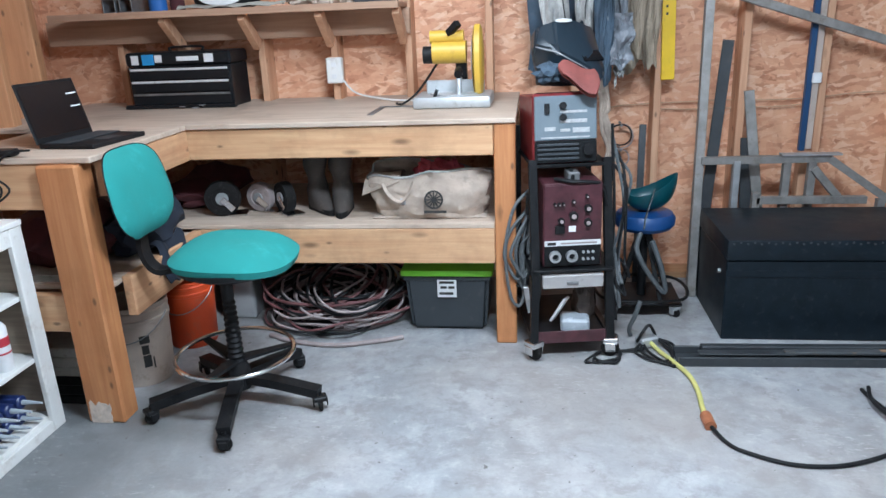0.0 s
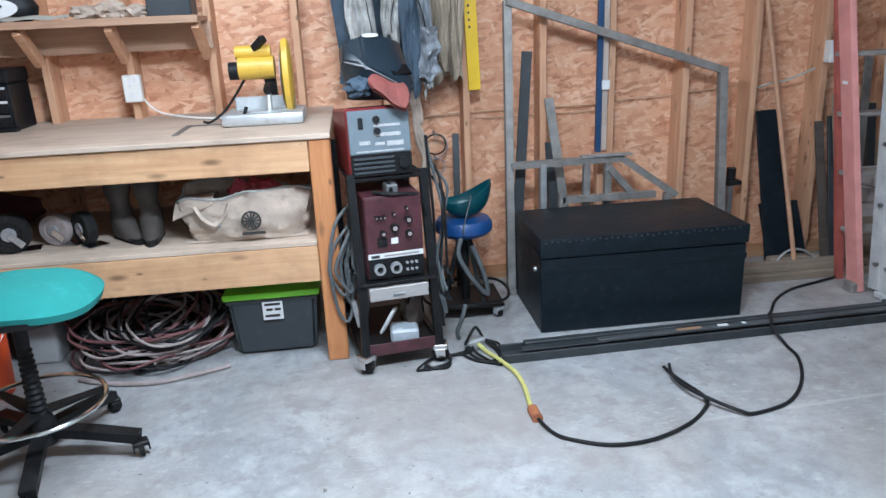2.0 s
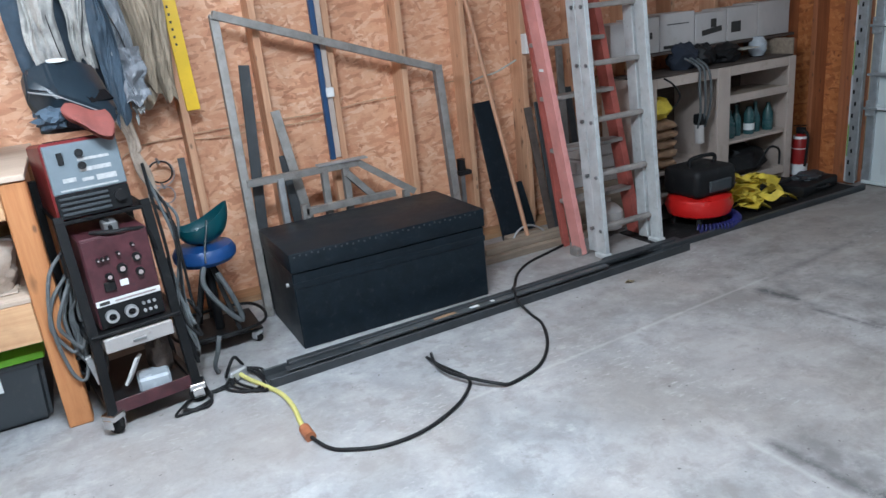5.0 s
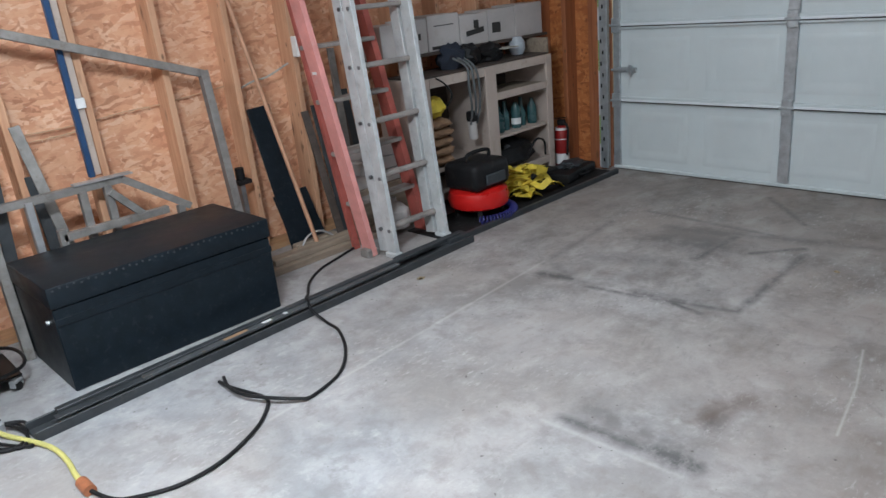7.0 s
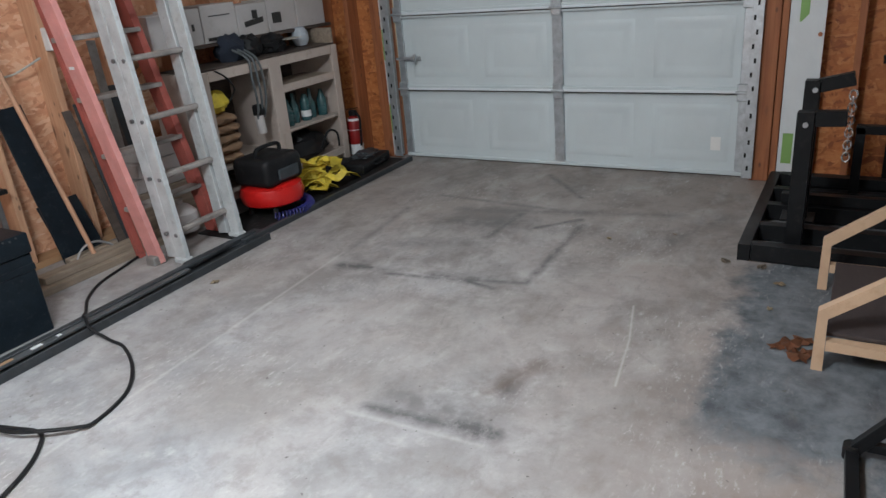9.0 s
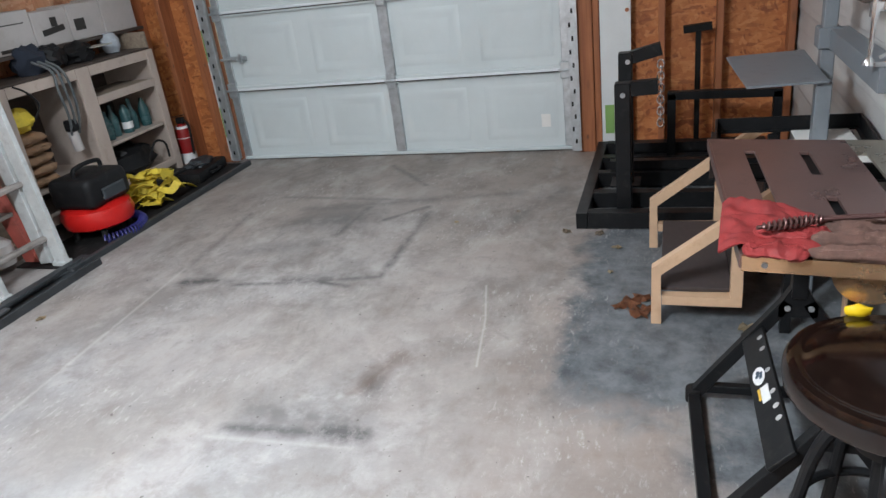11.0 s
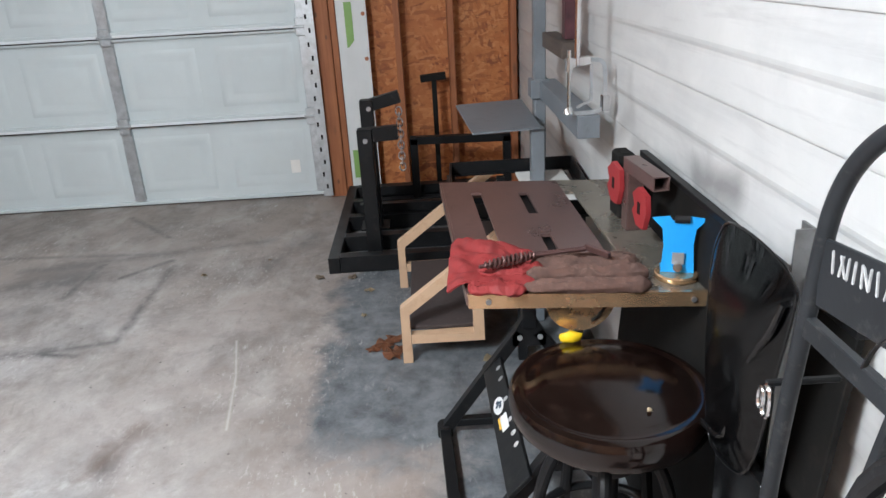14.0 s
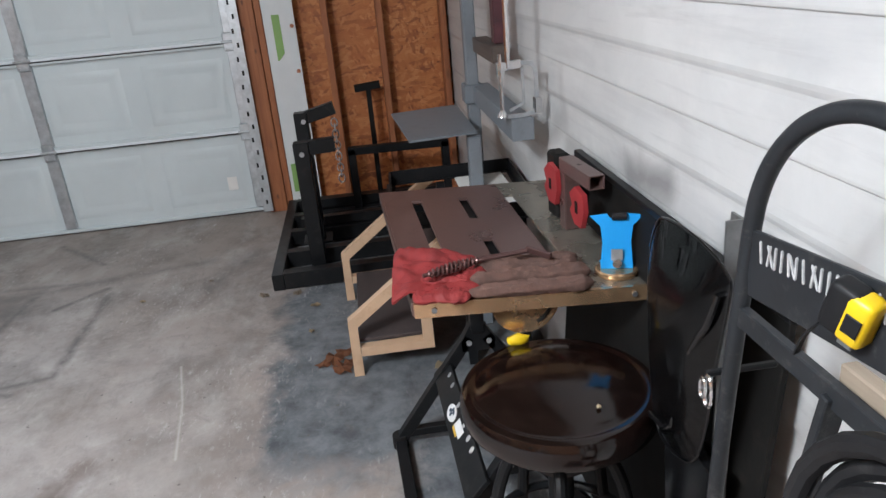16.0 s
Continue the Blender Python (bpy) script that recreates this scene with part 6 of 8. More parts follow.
solo("hose_loop", sweep(smooth_path([(1.86, 4.30, 0.44), (1.84, 4.27, 0.36), (1.90, 4.26, 0.24), (1.98, 4.29, 0.14), (1.96, 4.28, 0.26), (1.91, 4.28, 0.40)]), 0.012, 8), CABLE_GREY, "grey hose hanging from the blue stool", "hose")
sh = thing("face_shield", "dark teal plastic shield lying on the blue stool", "face shield", pose(1.885, 4.40, 0.518))


def scoop(u, v):
    a, b = 2 * math.pi * u, math.pi / 2 * (0.06 + 0.94 * v)
    c, r = math.cos(a), math.sin(b)
    return Vector((c * r * (0.125 + 0.02 * c), math.sin(a) * r * 0.085, 0.095 * (1 - math.cos(b)) + v ** 3 * (0.045 * c * c + 0.04 * c)))


part("shell", sheet(scoop, 36, 14, 0.004, None, True), TEAL_PLASTIC, sh)
part("strap", sweep(smooth_path([(0.03, -0.084, 0.125), (0.012, -0.092, 0.06), (-0.01, -0.12, 0.0), (-0.02, -0.150, -0.05)]), 0, 4, False, None, [(0.002, 0.009), (0.002, -0.009), (-0.002, -0.009), (-0.002, 0.009)]), CABLE_GREY, sh)
solo("flat_bar", bar((1.90, 4.70, 0.02), (1.925, 4.845, 0.86), 0.035, 0.012), CHANNEL, "short dark flat bar leaning at the wall", "steel bar")

# ---- chest, steel and cord along the north wall ----
chest = thing("storage_chest", "large matt black storage chest with a hinged lid", "chest", pose(2.198, 4.062, 0))
part("body", box(0, 1.008, 0.010, 0.535, 0, 0.375, 0.005), BLACK_BLUE, chest)
part("lid", box(-0.006, 1.014, 0.0, 0.545, 0.378, 0.472, 0.008, None, None, 2), BLACK_BLUE, chest)
part("band", box(-0.002, 1.010, 0.006, 0.0095, 0.30, 0.33, 0.001), BLACK_BLUE, chest)
for k in range(34):
    part("tread_dot", rod((0.02 + 0.0285 * k, -0.0025, 0.455 + 0.006 * (k % 2)), (0.02 + 0.0285 * k, 0.001, 0.455 + 0.006 * (k % 2)), 0.005, 6), CHANNEL, chest)
part("bolt", rod((-0.012, 0.11, 0.295), (0.0, 0.11, 0.295), 0.010, 10), STEEL_LIGHT, chest)

fr = thing("tube_frame", "tall welded square-tube frame leaning at the wall", "steel frame")
part("tube", bar((2.168, 4.595, 0.0), (2.205, 4.79, 1.525), 0.042, 0.042), TUBE_GREY, fr)
part("tube", bar((2.195, 4.765, 1.525), (3.395, 4.80, 1.125), 0.040, 0.040), TUBE_GREY, fr)
part("tube", bar((3.40, 4.80, 1.14), (3.40, 4.68, 0.0), 0.045, 0.045), TUBE_GREY, fr)

fb = thing("tube_frame", "small braced square-tube frame standing behind the chest", "steel frame")
for p, q2 in (((2.19, 4.66, 0.70), (2.80, 4.68, 0.70)), ((2.80, 4.68, 0.70), (3.10, 4.64, 0.485)), ((2.36, 4.66, 0.0), (2.36, 4.66, 0.70)),
              ((2.60, 4.665, 0.0), (2.60, 4.665, 0.69)), ((2.72, 4.67, 0.0), (2.72, 4.67, 0.69)), ((2.46, 4.64, 0.50), (2.98, 4.64, 0.50)),
              ((2.72, 4.65, 0.66), (2.86, 4.65, 0.50)), ((2.46, 4.64, 0.44), (2.46, 4.64, 0.54)),
              ((3.05, 4.645, 0.0), (3.05, 4.645, 0.50))):
    part("tube", bar(p, q2, 0.036, 0.036), TUBE_GREY, fb)
part("plate", box(2.57, 2.85, 4.645, 4.70, 0.719, 0.727, 0.001), STEEL_LIGHT, fb)
part("bracket", bar((2.36, 4.638, 0.42), (2.36, 4.638, 0.70), 0.03, 0.006, None, (0, 1, 0)), STEEL_LIGHT, fb)

solo("flat_bar", bar((2.20, 4.67, 0.0), (2.32, 4.84, 1.27), 0.055, 0.012, None, (0, 1, 0)), CHANNEL, "long dark flat bar leaning against the wall", "steel bar", "bars leaning at the wall")
solo("flat_bar", bar((2.56, 4.70, 0.0), (2.44, 4.845, 1.02), 0.05, 0.012, None, (0, 1, 0)), TUBE_GREY, "grey flat bar leaning against the wall", "steel bar", "bars leaning at the wall")
solo("flat_bar", bar((2.47, 4.74, 0.0), (2.45, 4.845, 0.78), 0.06, 0.012, None, (0, 1, 0)), CHANNEL, "dark flat bar leaning behind the frame", "steel bar", "bars leaning at the wall")
pc = thing("pipe_clamp", "blue and white pipe clamp standing at a stud", "clamp")
part("blue_bar", box(2.705, 2.733, 4.825, 4.856, 0.71, 2.2, 0.003), PIPE_BLUE, pc)
part("white_bar", box(2.735, 2.768, 4.835, 4.856, 0.715, 2.2, 0.003), CREAM_PAINT, pc)
part("jaw", box(2.728, 2.772, 4.815, 4.834, 1.05, 1.10, 0.003), STICKER, pc)
solo("lower_prop", box(2.70, 2.77, 4.78, 4.85, 0.0, 0.708, 0.004), STUD, "short wooden prop under the pipe clamp", "prop")
solo("wall_wire", sweep(smooth_path([(1.62, 4.99, 0.86), (1.75, 4.985, 0.93), (1.95, 4.975, 0.95), (2.15, 4.975, 0.955), (2.38, 4.975, 0.96), (2.60, 4.975, 0.955), (2.80, 4.975, 0.96), (3.0, 4.97, 0.98), (3.2, 4.975, 0.985), (3.6, 4.975, 1.02)]), 0.0035, 7), WIRE_TAN, "pale electric cable running through the studs", "cable", "wires on the stud wall")
solo("wall_wire", sweep(smooth_path([(2.02, 4.99, 0.92), (2.2, 4.975, 0.915), (2.6, 4.975, 0.92), (2.78, 4.97, 0.93)]), 0.0035, 7), WIRE_TAN, "second pale electric cable through the studs", "cable", "wires on the stud wall")
solo("wall_wire", sweep(smooth_path([(3.63, 4.99, 0.96), (3.75, 4.93, 1.02), (3.85, 4.90, 1.04), (3.98, 4.86, 1.10)]), 0.006, 7), PAPER, "pale cable end between two studs", "cable", "wires on the stud wall")
solo("black_board", bar((3.755, 4.66, 0.0), (3.715, 4.845, 0.885), 0.15, 0.014, None, (0, 1, 0)), BLACK_BLUE, "narrow black panel leaning against the wall", "panel", "dark panels at the wall")
solo("black_board", bar((3.84, 4.70, 0.0), (3.83, 4.845, 0.34), 0.24, 0.014, None, (0, 1, 0)), BLACK_BLUE, "low black panel leaning against the wall", "panel", "dark panels at the wall")
bro = thing("push_broom", "push broom with a reddish wooden handle leaning at the wall", "broom")
part("handle", rod((3.79, 4.56, 0.06), (3.635, 4.83, 1.50), 0.013, 12), DOWEL, bro)
part("brace", sweep(smooth_path([(3.67, 4.56, 0.005), (3.70, 4.57, 0.09), (3.76, 4.575, 0.13), (3.83, 4.575, 0.13), (3.90, 4.57, 0.09), (3.95, 4.56, 0.03)]), 0.006, 8), STEEL_LIGHT, bro)
part("head", box(3.66, 3.96, 4.585, 4.64, 0.045, 0.085, 0.006), GREY_WOOD, bro)
part("bristles", box(3.665, 3.955, 4.59, 4.635, 0.0, 0.044, 0.004), HOSE_GREY, bro)
for i, (xa, xb, y, z) in enumerate(((3.32, 4.75, 4.45, 0), (3.30, 4.70, 4.545, 0), (3.45, 4.5, 4.49, 0.04))):
    solo("board", box(xa, xb, y, y + 0.085, z, z + 0.038, 0.003), GREY_WOOD, "weathered board lying along the wall", "board", "boards along the wall")
sp = thing("socket_fitting", "small black fitting fixed to a stud", "fitting")
part("base", box(3.47, 3.56, 4.78, 4.855, 0.475, 0.50, 0.004), BLACK_PLASTIC, sp)
part("body", rod((3.51, 4.82, 0.50), (3.51, 4.82, 0.57), 0.026, 16), BLACK_PLASTIC, sp)
solo("shelf_post", box(3.49, 3.52, 4.80, 4.85, 0.0, 0.474, 0.002), STEEL, "thin steel post under the black fitting", "post")
rng = random.Random(4)
for i in range(7):
    x = 4.06 + 0.055 * i
    solo("dark_board", bar((x - 0.02, 4.66 + 0.01 * (i % 2), 0.04), (x + rng.uniform(-0.06, 0.08), 4.85, rng.uniform(0.75, 1.25)), 0.05, 0.014, None, (0, 1, 0)), (WOOD_DARK, CHANNEL, GREY_WOOD, TUBE_GREY)[i % 4], "dark strip of stock leaning behind the ladder", "board", "stock leaning behind the ladders")

# long dark channels on the floor
ch = thing("steel_channel", "long dark steel channel lying on the floor", "steel channel")
part("web", box(1.965, 4.43, 3.807, 3.903, 0.0, 0.012, 0.002), CHANNEL, ch)
for fy in (3.795, 3.9035):
    part("flange", box(1.965, 4.43, fy, fy + 0.0115, 0.0, 0.042, 0.002), CHANNEL, ch)
ch.matrix_world = pose(0, 0, 0) @ Matrix.Translation((1.965, 3.795, 0)) @ Matrix.Rotation(radians(1.6), 4, "Z") @ Matrix.Translation((-1.965, -3.795, 0))
ch2 = thing("steel_channel", "second dark steel channel stacked on the first", "steel channel")
part("profile", box(2.07, 4.2, 3.86, 3.895, 0.0425, 0.062, 0.003), CHANNEL, ch2)
part("worn_web", box(2.40, 3.85, 3.822, 3.856, 0.0425, 0.056, 0.002), CHANNEL_LIGHT, ch2, "worn pale web with yellow paint flecks")
part("flange", box(2.05, 2.44, 3.815, 3.858, 0.0425, 0.05, 0.002), CHANNEL, ch2)
ch2.matrix_world = ch.matrix_world.copy()
for i, (a, b) in enumerate(((2.78, 2.90), (2.98, 3.03), (3.10, 3.12))):
    fl = part("paint_fleck", box(a, b, 3.828, 3.85, 0.0565, 0.0575, 0), BREAD if i == 0 else STICKER, ch2)
mat_ = thing("floor_mat", "long black rubber mat along the cabinet", "mat")
part("sheet", box(4.35, 6.14, 3.975, 4.38, 0.0, 0.008, 0.002), RUBBER, mat_)
part("edge", box(4.30, 6.12, 3.94, 3.972, 0.0, 0.035, 0.003), CHANNEL, mat_)
solo("steel_strip", box(3.95, 4.5, 3.96, 4.06, 0.0, 0.02, 0.002), CHANNEL, "short dark steel strip beside the mat", "steel bar")

# yellow and black extension cord
ext = thing("power_lead", "yellow and black heavy extension cord across the floor", "cord")
part("yellow_lead", sweep(smooth_path([(1.87, 3.975, 0.03), (1.90, 3.92, 0.014), (1.935, 3.84, 0.013), (1.985, 3.70, 0.013), (1.995, 3.57, 0.013), (1.985, 3.45, 0.013), (1.983, 3.36, 0.014)]), 0.0095, 10), CORD_YELLOW, ext, "frayed yellow lead")
pl = rod((1.983, 3.385, 0.016), (1.985, 3.31, 0.016), 0.021, 16)
part("plug", pl, COPPER, ext, "copper-coloured plug")
part("black_lead", sweep(smooth_path([(1.985, 3.32, 0.015), (2.02, 3.22, 0.0088), (2.075, 3.165, 0.0085), (2.20, 3.108, 0.0085), (2.355, 3.113, 0.0085), (2.53, 3.19, 0.0085), (2.645, 3.295, 0.0085), (2.665, 3.36, 0.0088), (2.64, 3.43, 0.016), (2.615, 3.52, 0.018), (2.614, 3.62, 0.0088)], 8), 0.0072, 10), HOSE_BLACK, ext)
part("second_lead", sweep(smooth_path([(2.628, 3.60, 0.03), (2.60, 3.51, 0.032), (2.605, 3.40, 0.034), (2.66, 3.29, 0.033), (2.73, 3.22, 0.02), (2.79, 3.205, 0.0088), (2.96, 3.26, 0.0085), (3.10, 3.40, 0.0085), (3.20, 3.58, 0.0085), (3.22, 3.70, 0.0085), (3.21, 3.80, 0.05), (3.235, 3.86, 0.078), (3.28, 3.95, 0.05), (3.36, 4.06, 0.013), (3.47, 4.20, 0.0088), (3.62, 4.31, 0.0088), (3.82, 4.38, 0.0088), (3.97, 4.43, 0.0088)], 8), 0.0072, 10), HOSE_BLACK, ext)
rc = thing("outlet_block", "grey metal outlet block with cables on the floor", "outlet block", pose(1.86, 3.99, 0, 0, 0, 25))
part("body", box(-0.045, 0.045, -0.03, 0.03, 0.0, 0.05, 0.008), STEEL_LIGHT, rc)
part("lever", sweep(smooth_path([(-0.05, 0.0, 0.03), (-0.035, -0.02, 0.085), (0.01, 0.0, 0.10), (0.05, 0.01, 0.04)]), 0.007, 8), HOSE_BLACK, rc)
for i in range(3):
    pts = [(1.84, 3.97, 0.03), (1.80 + 0.03 * i, 3.90, 0.012), (1.88 + 0.03 * i, 3.82 - 0.02 * i, 0.009), (1.95, 3.86, 0.012), (1.93 + 0.02 * i, 3.97, 0.02), (1.88, 4.0, 0.04)]
    solo("cable", sweep(smooth_path(pts), 0.006, 7), HOSE_BLACK, "black cable looped at the outlet block", "cable", "cables at the outlet block")
solo("hose_end", sweep(smooth_path([(1.80, 4.08, 0.012), (1.79, 4.05, 0.06), (1.81, 4.03, 0.13), (1.83, 4.03, 0.20)]), 0.010, 8), CABLE_GREY, "stiff grey hose end standing up", "hose")

# ---- ladders ----
def rail_section(w, d, t=0.004):
    return [(-w / 2, -d / 2), (w / 2, -d / 2), (w / 2, -d / 2 + t), (-w / 2 + t, -d / 2 + t), (-w / 2 + t, d / 2 - t), (w / 2, d / 2 - t), (w / 2, d / 2), (-w / 2, d / 2)]


lad = thing("extension_ladder", "aluminium extension ladder leaning against the wall", "ladder")
LX0, LX1 = 4.0, 4.405
for k, off in enumerate((0.0, 0.092)):
    for x in (LX0 + (0.0), LX1):
        s = 1 if x == LX0 else -1
        part("rail", bar((x + s * 0.012 * k, 4.10 + off, 0.0 + 0.02 * k), (x + 0.03, 4.36 + off, 2.45), 0.030, 0.074, None, (0, 1, 0)), ALU, lad)
    for i in range(8 if k == 0 else 0):
        z = 0.16 + 0.305 * i
        y = 4.10 + off + 0.26 * z / 2.45
        part("rung", box(LX0 + 0.01, LX1 + 0.01, y + 0.02, y + 0.062, z - 0.014, z + 0.014, 0.006), RUNG, lad)
        for dy in (-0.012, 0.07):
            part("rivet", rod((LX0 - 0.022 + 0.03 * z / 2.45, y + dy, z), (LX0 + 0.002, y + dy, z), 0.011, 10), STEEL, lad)
for x in (LX0, LX1):
    part("foot", box(x - 0.03, x + 0.03, 4.06, 4.15, 0.0, 0.03, 0.005), ALU, lad)

red = thing("stepladder", "faded red fibreglass stepladder folded against the wall", "ladder")
part("rail", bar((3.945, 4.25, 0.0), (3.76, 4.48, 2.0), 0.035, 0.09, None, (0, 1, 0)), FIBRE_RED, red)
part("rail", bar((4.44, 4.33, 0.0), (4.24, 4.60, 2.0), 0.045, 0.09, None, (0, 1, 0)), FIBRE_DARK, red)
for i in range(6):
    z = 0.30 + 0.30 * i
    k = z / 2.0
    part("step", box(3.945 - 0.175 * k, 4.43 - 0.19 * k, 4.28 + 0.24 * k, 4.36 + 0.24 * k, z - 0.012, z + 0.012, 0.003), RUNG, red)
part("rear_rail", bar((3.97, 4.42, 0.0), (3.80, 4.55, 1.9), 0.04, 0.03, None, (0, 1, 0)), FIBRE_DARK, red)
part("foot", box(3.89, 3.98, 4.21, 4.28, 0.0, 0.05, 0.006), TUBE_GREY, red)
part("label", box(3.828, 3.834, 4.36, 4.40, 1.06, 1.16, 0), STICKER, red)
solo("junction_box", box(4.02, 4.08, 4.80, 4.858, 1.13, 1.25, 0.005), WHITE_PAINT, "white junction box fixed to a stud", "junction box")
solo("round_jug", lathe([(0, 0), (0.085, 0), (0.095, 0.05), (0.09, 0.11), (0.05, 0.15), (0.02, 0.165), (0.02, 0.19), (0, 0.19)], 26, None, pose(4.30, 4.42, 0.046)), CARTON, "round beige jug standing behind the ladder", "jug")
for i in range(3):
    solo("white_box", box(4.14 + 0.03 * i, 4.52, 4.55, 4.72, 0.30 + 0.085 * i, 0.38 + 0.085 * i, 0.004), CARTON, "white carton stacked behind the ladder", "carton", "cartons behind the ladder")
solo("crate", box(4.12, 4.54, 4.53, 4.74, 0.04, 0.298, 0.004), GREY_WOOD, "dark wooden crate behind the ladder", "crate")

# ---- open cabinet by the door ----
CY = 4.40
cab = thing("base_cabinet", "open cream kitchen base cabinet frame without doors", "cabinet")
part("left_side", box(4.63, 4.648, CY + 0.022, 4.855, 0.0, 0.90, 0.002), CREAM_PAINT, cab)
part("right_side", box(5.93, 5.948, CY + 0.022, 4.855, 0.0, 0.90, 0.002), CREAM_PAINT, cab)
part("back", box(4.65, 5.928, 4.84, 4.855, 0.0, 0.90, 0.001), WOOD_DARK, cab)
part("bottom", box(4.65, 5.928, CY + 0.022, 4.838, 0.10, 0.118, 0.001), CREAM_PAINT, cab)
for x0, x1 in ((4.625, 4.69), (5.215, 5.325), (5.885, 5.95)):
    part("stile", box(x0, x1, CY, CY + 0.02, 0.0, 0.905, 0.002), CREAM_PAINT, cab)
for x0, x1, z0, z1 in ((4.692, 5.213, 0.845, 0.905), (5.327, 5.883, 0.845, 0.905), (5.327, 5.883, 0.665, 0.715), (4.692, 5.213, 0.10, 0.15), (5.327, 5.883, 0.10, 0.15)):
    part("rail", box(x0, x1, CY + 0.001, CY + 0.019, z0, z1, 0.002), CREAM_PAINT, cab)
part("shelf", box(4.65, 5.26, CY + 0.03, 4.838, 0.285, 0.303, 0.001), CREAM_PAINT, cab)
part("shelf", box(5.30, 5.928, CY + 0.03, 4.838, 0.385, 0.403, 0.001), CREAM_PAINT, cab)
part("divider", box(5.265, 5.283, CY + 0.022, 4.838, 0.12, 0.90, 0.001), CREAM_PAINT, cab)
part("drawer_board", box(5.33, 5.88, CY + 0.03, 4.70, 0.70, 0.712, 0.001), GREY_WOOD, cab)
part("top_strip", box(4.65, 5.93, 4.76, 4.838, 0.885, 0.90, 0.001), CREAM_PAINT, cab)
for i in range(5):
    solo("folded_sack", lump((4.83 + 0.012 * (i % 2), 4.55, 0.34 + 0.062 * i), (0.13, 0.11, 0.036), 40 + i, 0.18, 2.0), BREAD, "tan folded sack in the open cabinet", "sack", "stacked sacks in the cabinet")
solo("green_bundle", lump((4.80, 4.53, 0.70), (0.09, 0.09, 0.07), 50, 0.3, 2.4), STRAP_YELLOW, "dull green-yellow strap bundle on the sacks", "strap")
solo("cord_loop", sweep(smooth_path([(4.73, 4.38, 0.905), (4.80, 4.375, 0.86), (4.86, 4.38, 0.78), (4.84, 4.42, 0.70)]), 0.006, 8), HOSE_BLACK, "black cord hanging over the cabinet rail", "cord")
for i in range(3):
    solo("air_hose", sweep(smooth_path([(5.02 + 0.04 * i, 4.50, 0.99), (5.03 + 0.035 * i, 4.39, 0.93), (5.02 + 0.05 * i, 4.375, 0.82), (5.06 + 0.04 * i, 4.40, 0.66), (5.08 + 0.03 * i, 4.44, 0.54)]), 0.008, 8), CABLE_GREY, "pale hose hanging over the cabinet rail", "hose", "hoses over the cabinet")
nozzle = thing("spray_gun", "dark and white spray gun hanging in the cabinet", "spray gun")
part("body", rod((5.10, 4.45, 0.56), (5.11, 4.45, 0.44), 0.030), CARTON, nozzle)
part("head", box(5.07, 5.13, 4.41, 4.48, 0.56, 0.63, 0.01), BLACK_PLASTIC, nozzle)
for i in range(5):
    b = thing("glass_bottle", "teal glass bottle standing in the cabinet", "bottle", pose(5.46 + 0.095 * i, 4.52 + 0.03 * (i % 2), 0.404), "bottles in the cabinet")
    part("body", lathe([(0, 0), (0.034, 0), (0.036, 0.01), (0.036, 0.10 + 0.02 * (i % 3)), (0.015, 0.15 + 0.02 * (i % 3)), (0.013, 0.19 + 0.02 * (i % 2)), (0, 0.19 + 0.02 * (i % 2))], 20), BOTTLE_TEAL, b)
    part("label", lathe([(0.0365, 0.03), (0.037, 0.03), (0.037, 0.075), (0.0365, 0.075)], 20), STICKER if i == 2 else BOTTLE_TEAL, b)
solo("black_bag", lump((5.60, 4.55, 0.22), (0.22, 0.13, 0.11), 61, 0.3, 2), BLACK_PLASTIC, "black bag slumped at the bottom of the cabinet", "bag")
solo("bag_strap", sweep(smooth_path([(5.62, 4.40, 0.20), (5.70, 4.385, 0.31), (5.80, 4.385, 0.28), (5.83, 4.40, 0.17)]), 0.008, 8), HOSE_BLACK, "black strap of the bag in the cabinet", "strap")
for i, (x, sx, sz) in enumerate(((5.08, 0.10, 0.10), (5.22, 0.11, 0.085), (5.45, 0.12, 0.075))):
    solo("hose_roll", lump((x, 4.58, 0.905 + sz * 0.8), (sx, 0.10, sz), 70 + i, 0.35, 2.6), BLACK_PLASTIC if i else NAVY, "dark bundle of hose and cloth on the cabinet", "bundle", "bundles on the cabinet")
solo("cabinet_top", box(4.64, 5.95, 4.425, 4.755, 0.9055, 0.915, 0.001), WOOD_DARK, "dark board lying on the open cabinet", "board")
lamp_ = thing("lantern", "clear lantern standing on the cabinet", "lantern", pose(5.78, 4.58, 0.9165))
part("globe", lathe([(0.04, 0.0), (0.06, 0.04), (0.06, 0.09), (0.035, 0.13), (0, 0.135)], 22), CLEAR_PLASTIC, lamp_)
part("base", lathe([(0, 0), (0.045, 0), (0.04, 0.012), (0, 0.012)], 20), BLACK_PLASTIC, lamp_)
solo("paper_sheet", box(5.50, 5.66, 4.46, 4.56, 0.99, 0.996, 0), PAPER, "pale card lying on the dark bundle", "card")
solo("end_board", box(5.955, 5.975, 4.44, 4.85, 0.0, 1.02, 0.002), GREY_WOOD, "grey end board standing at the cabinet", "board")

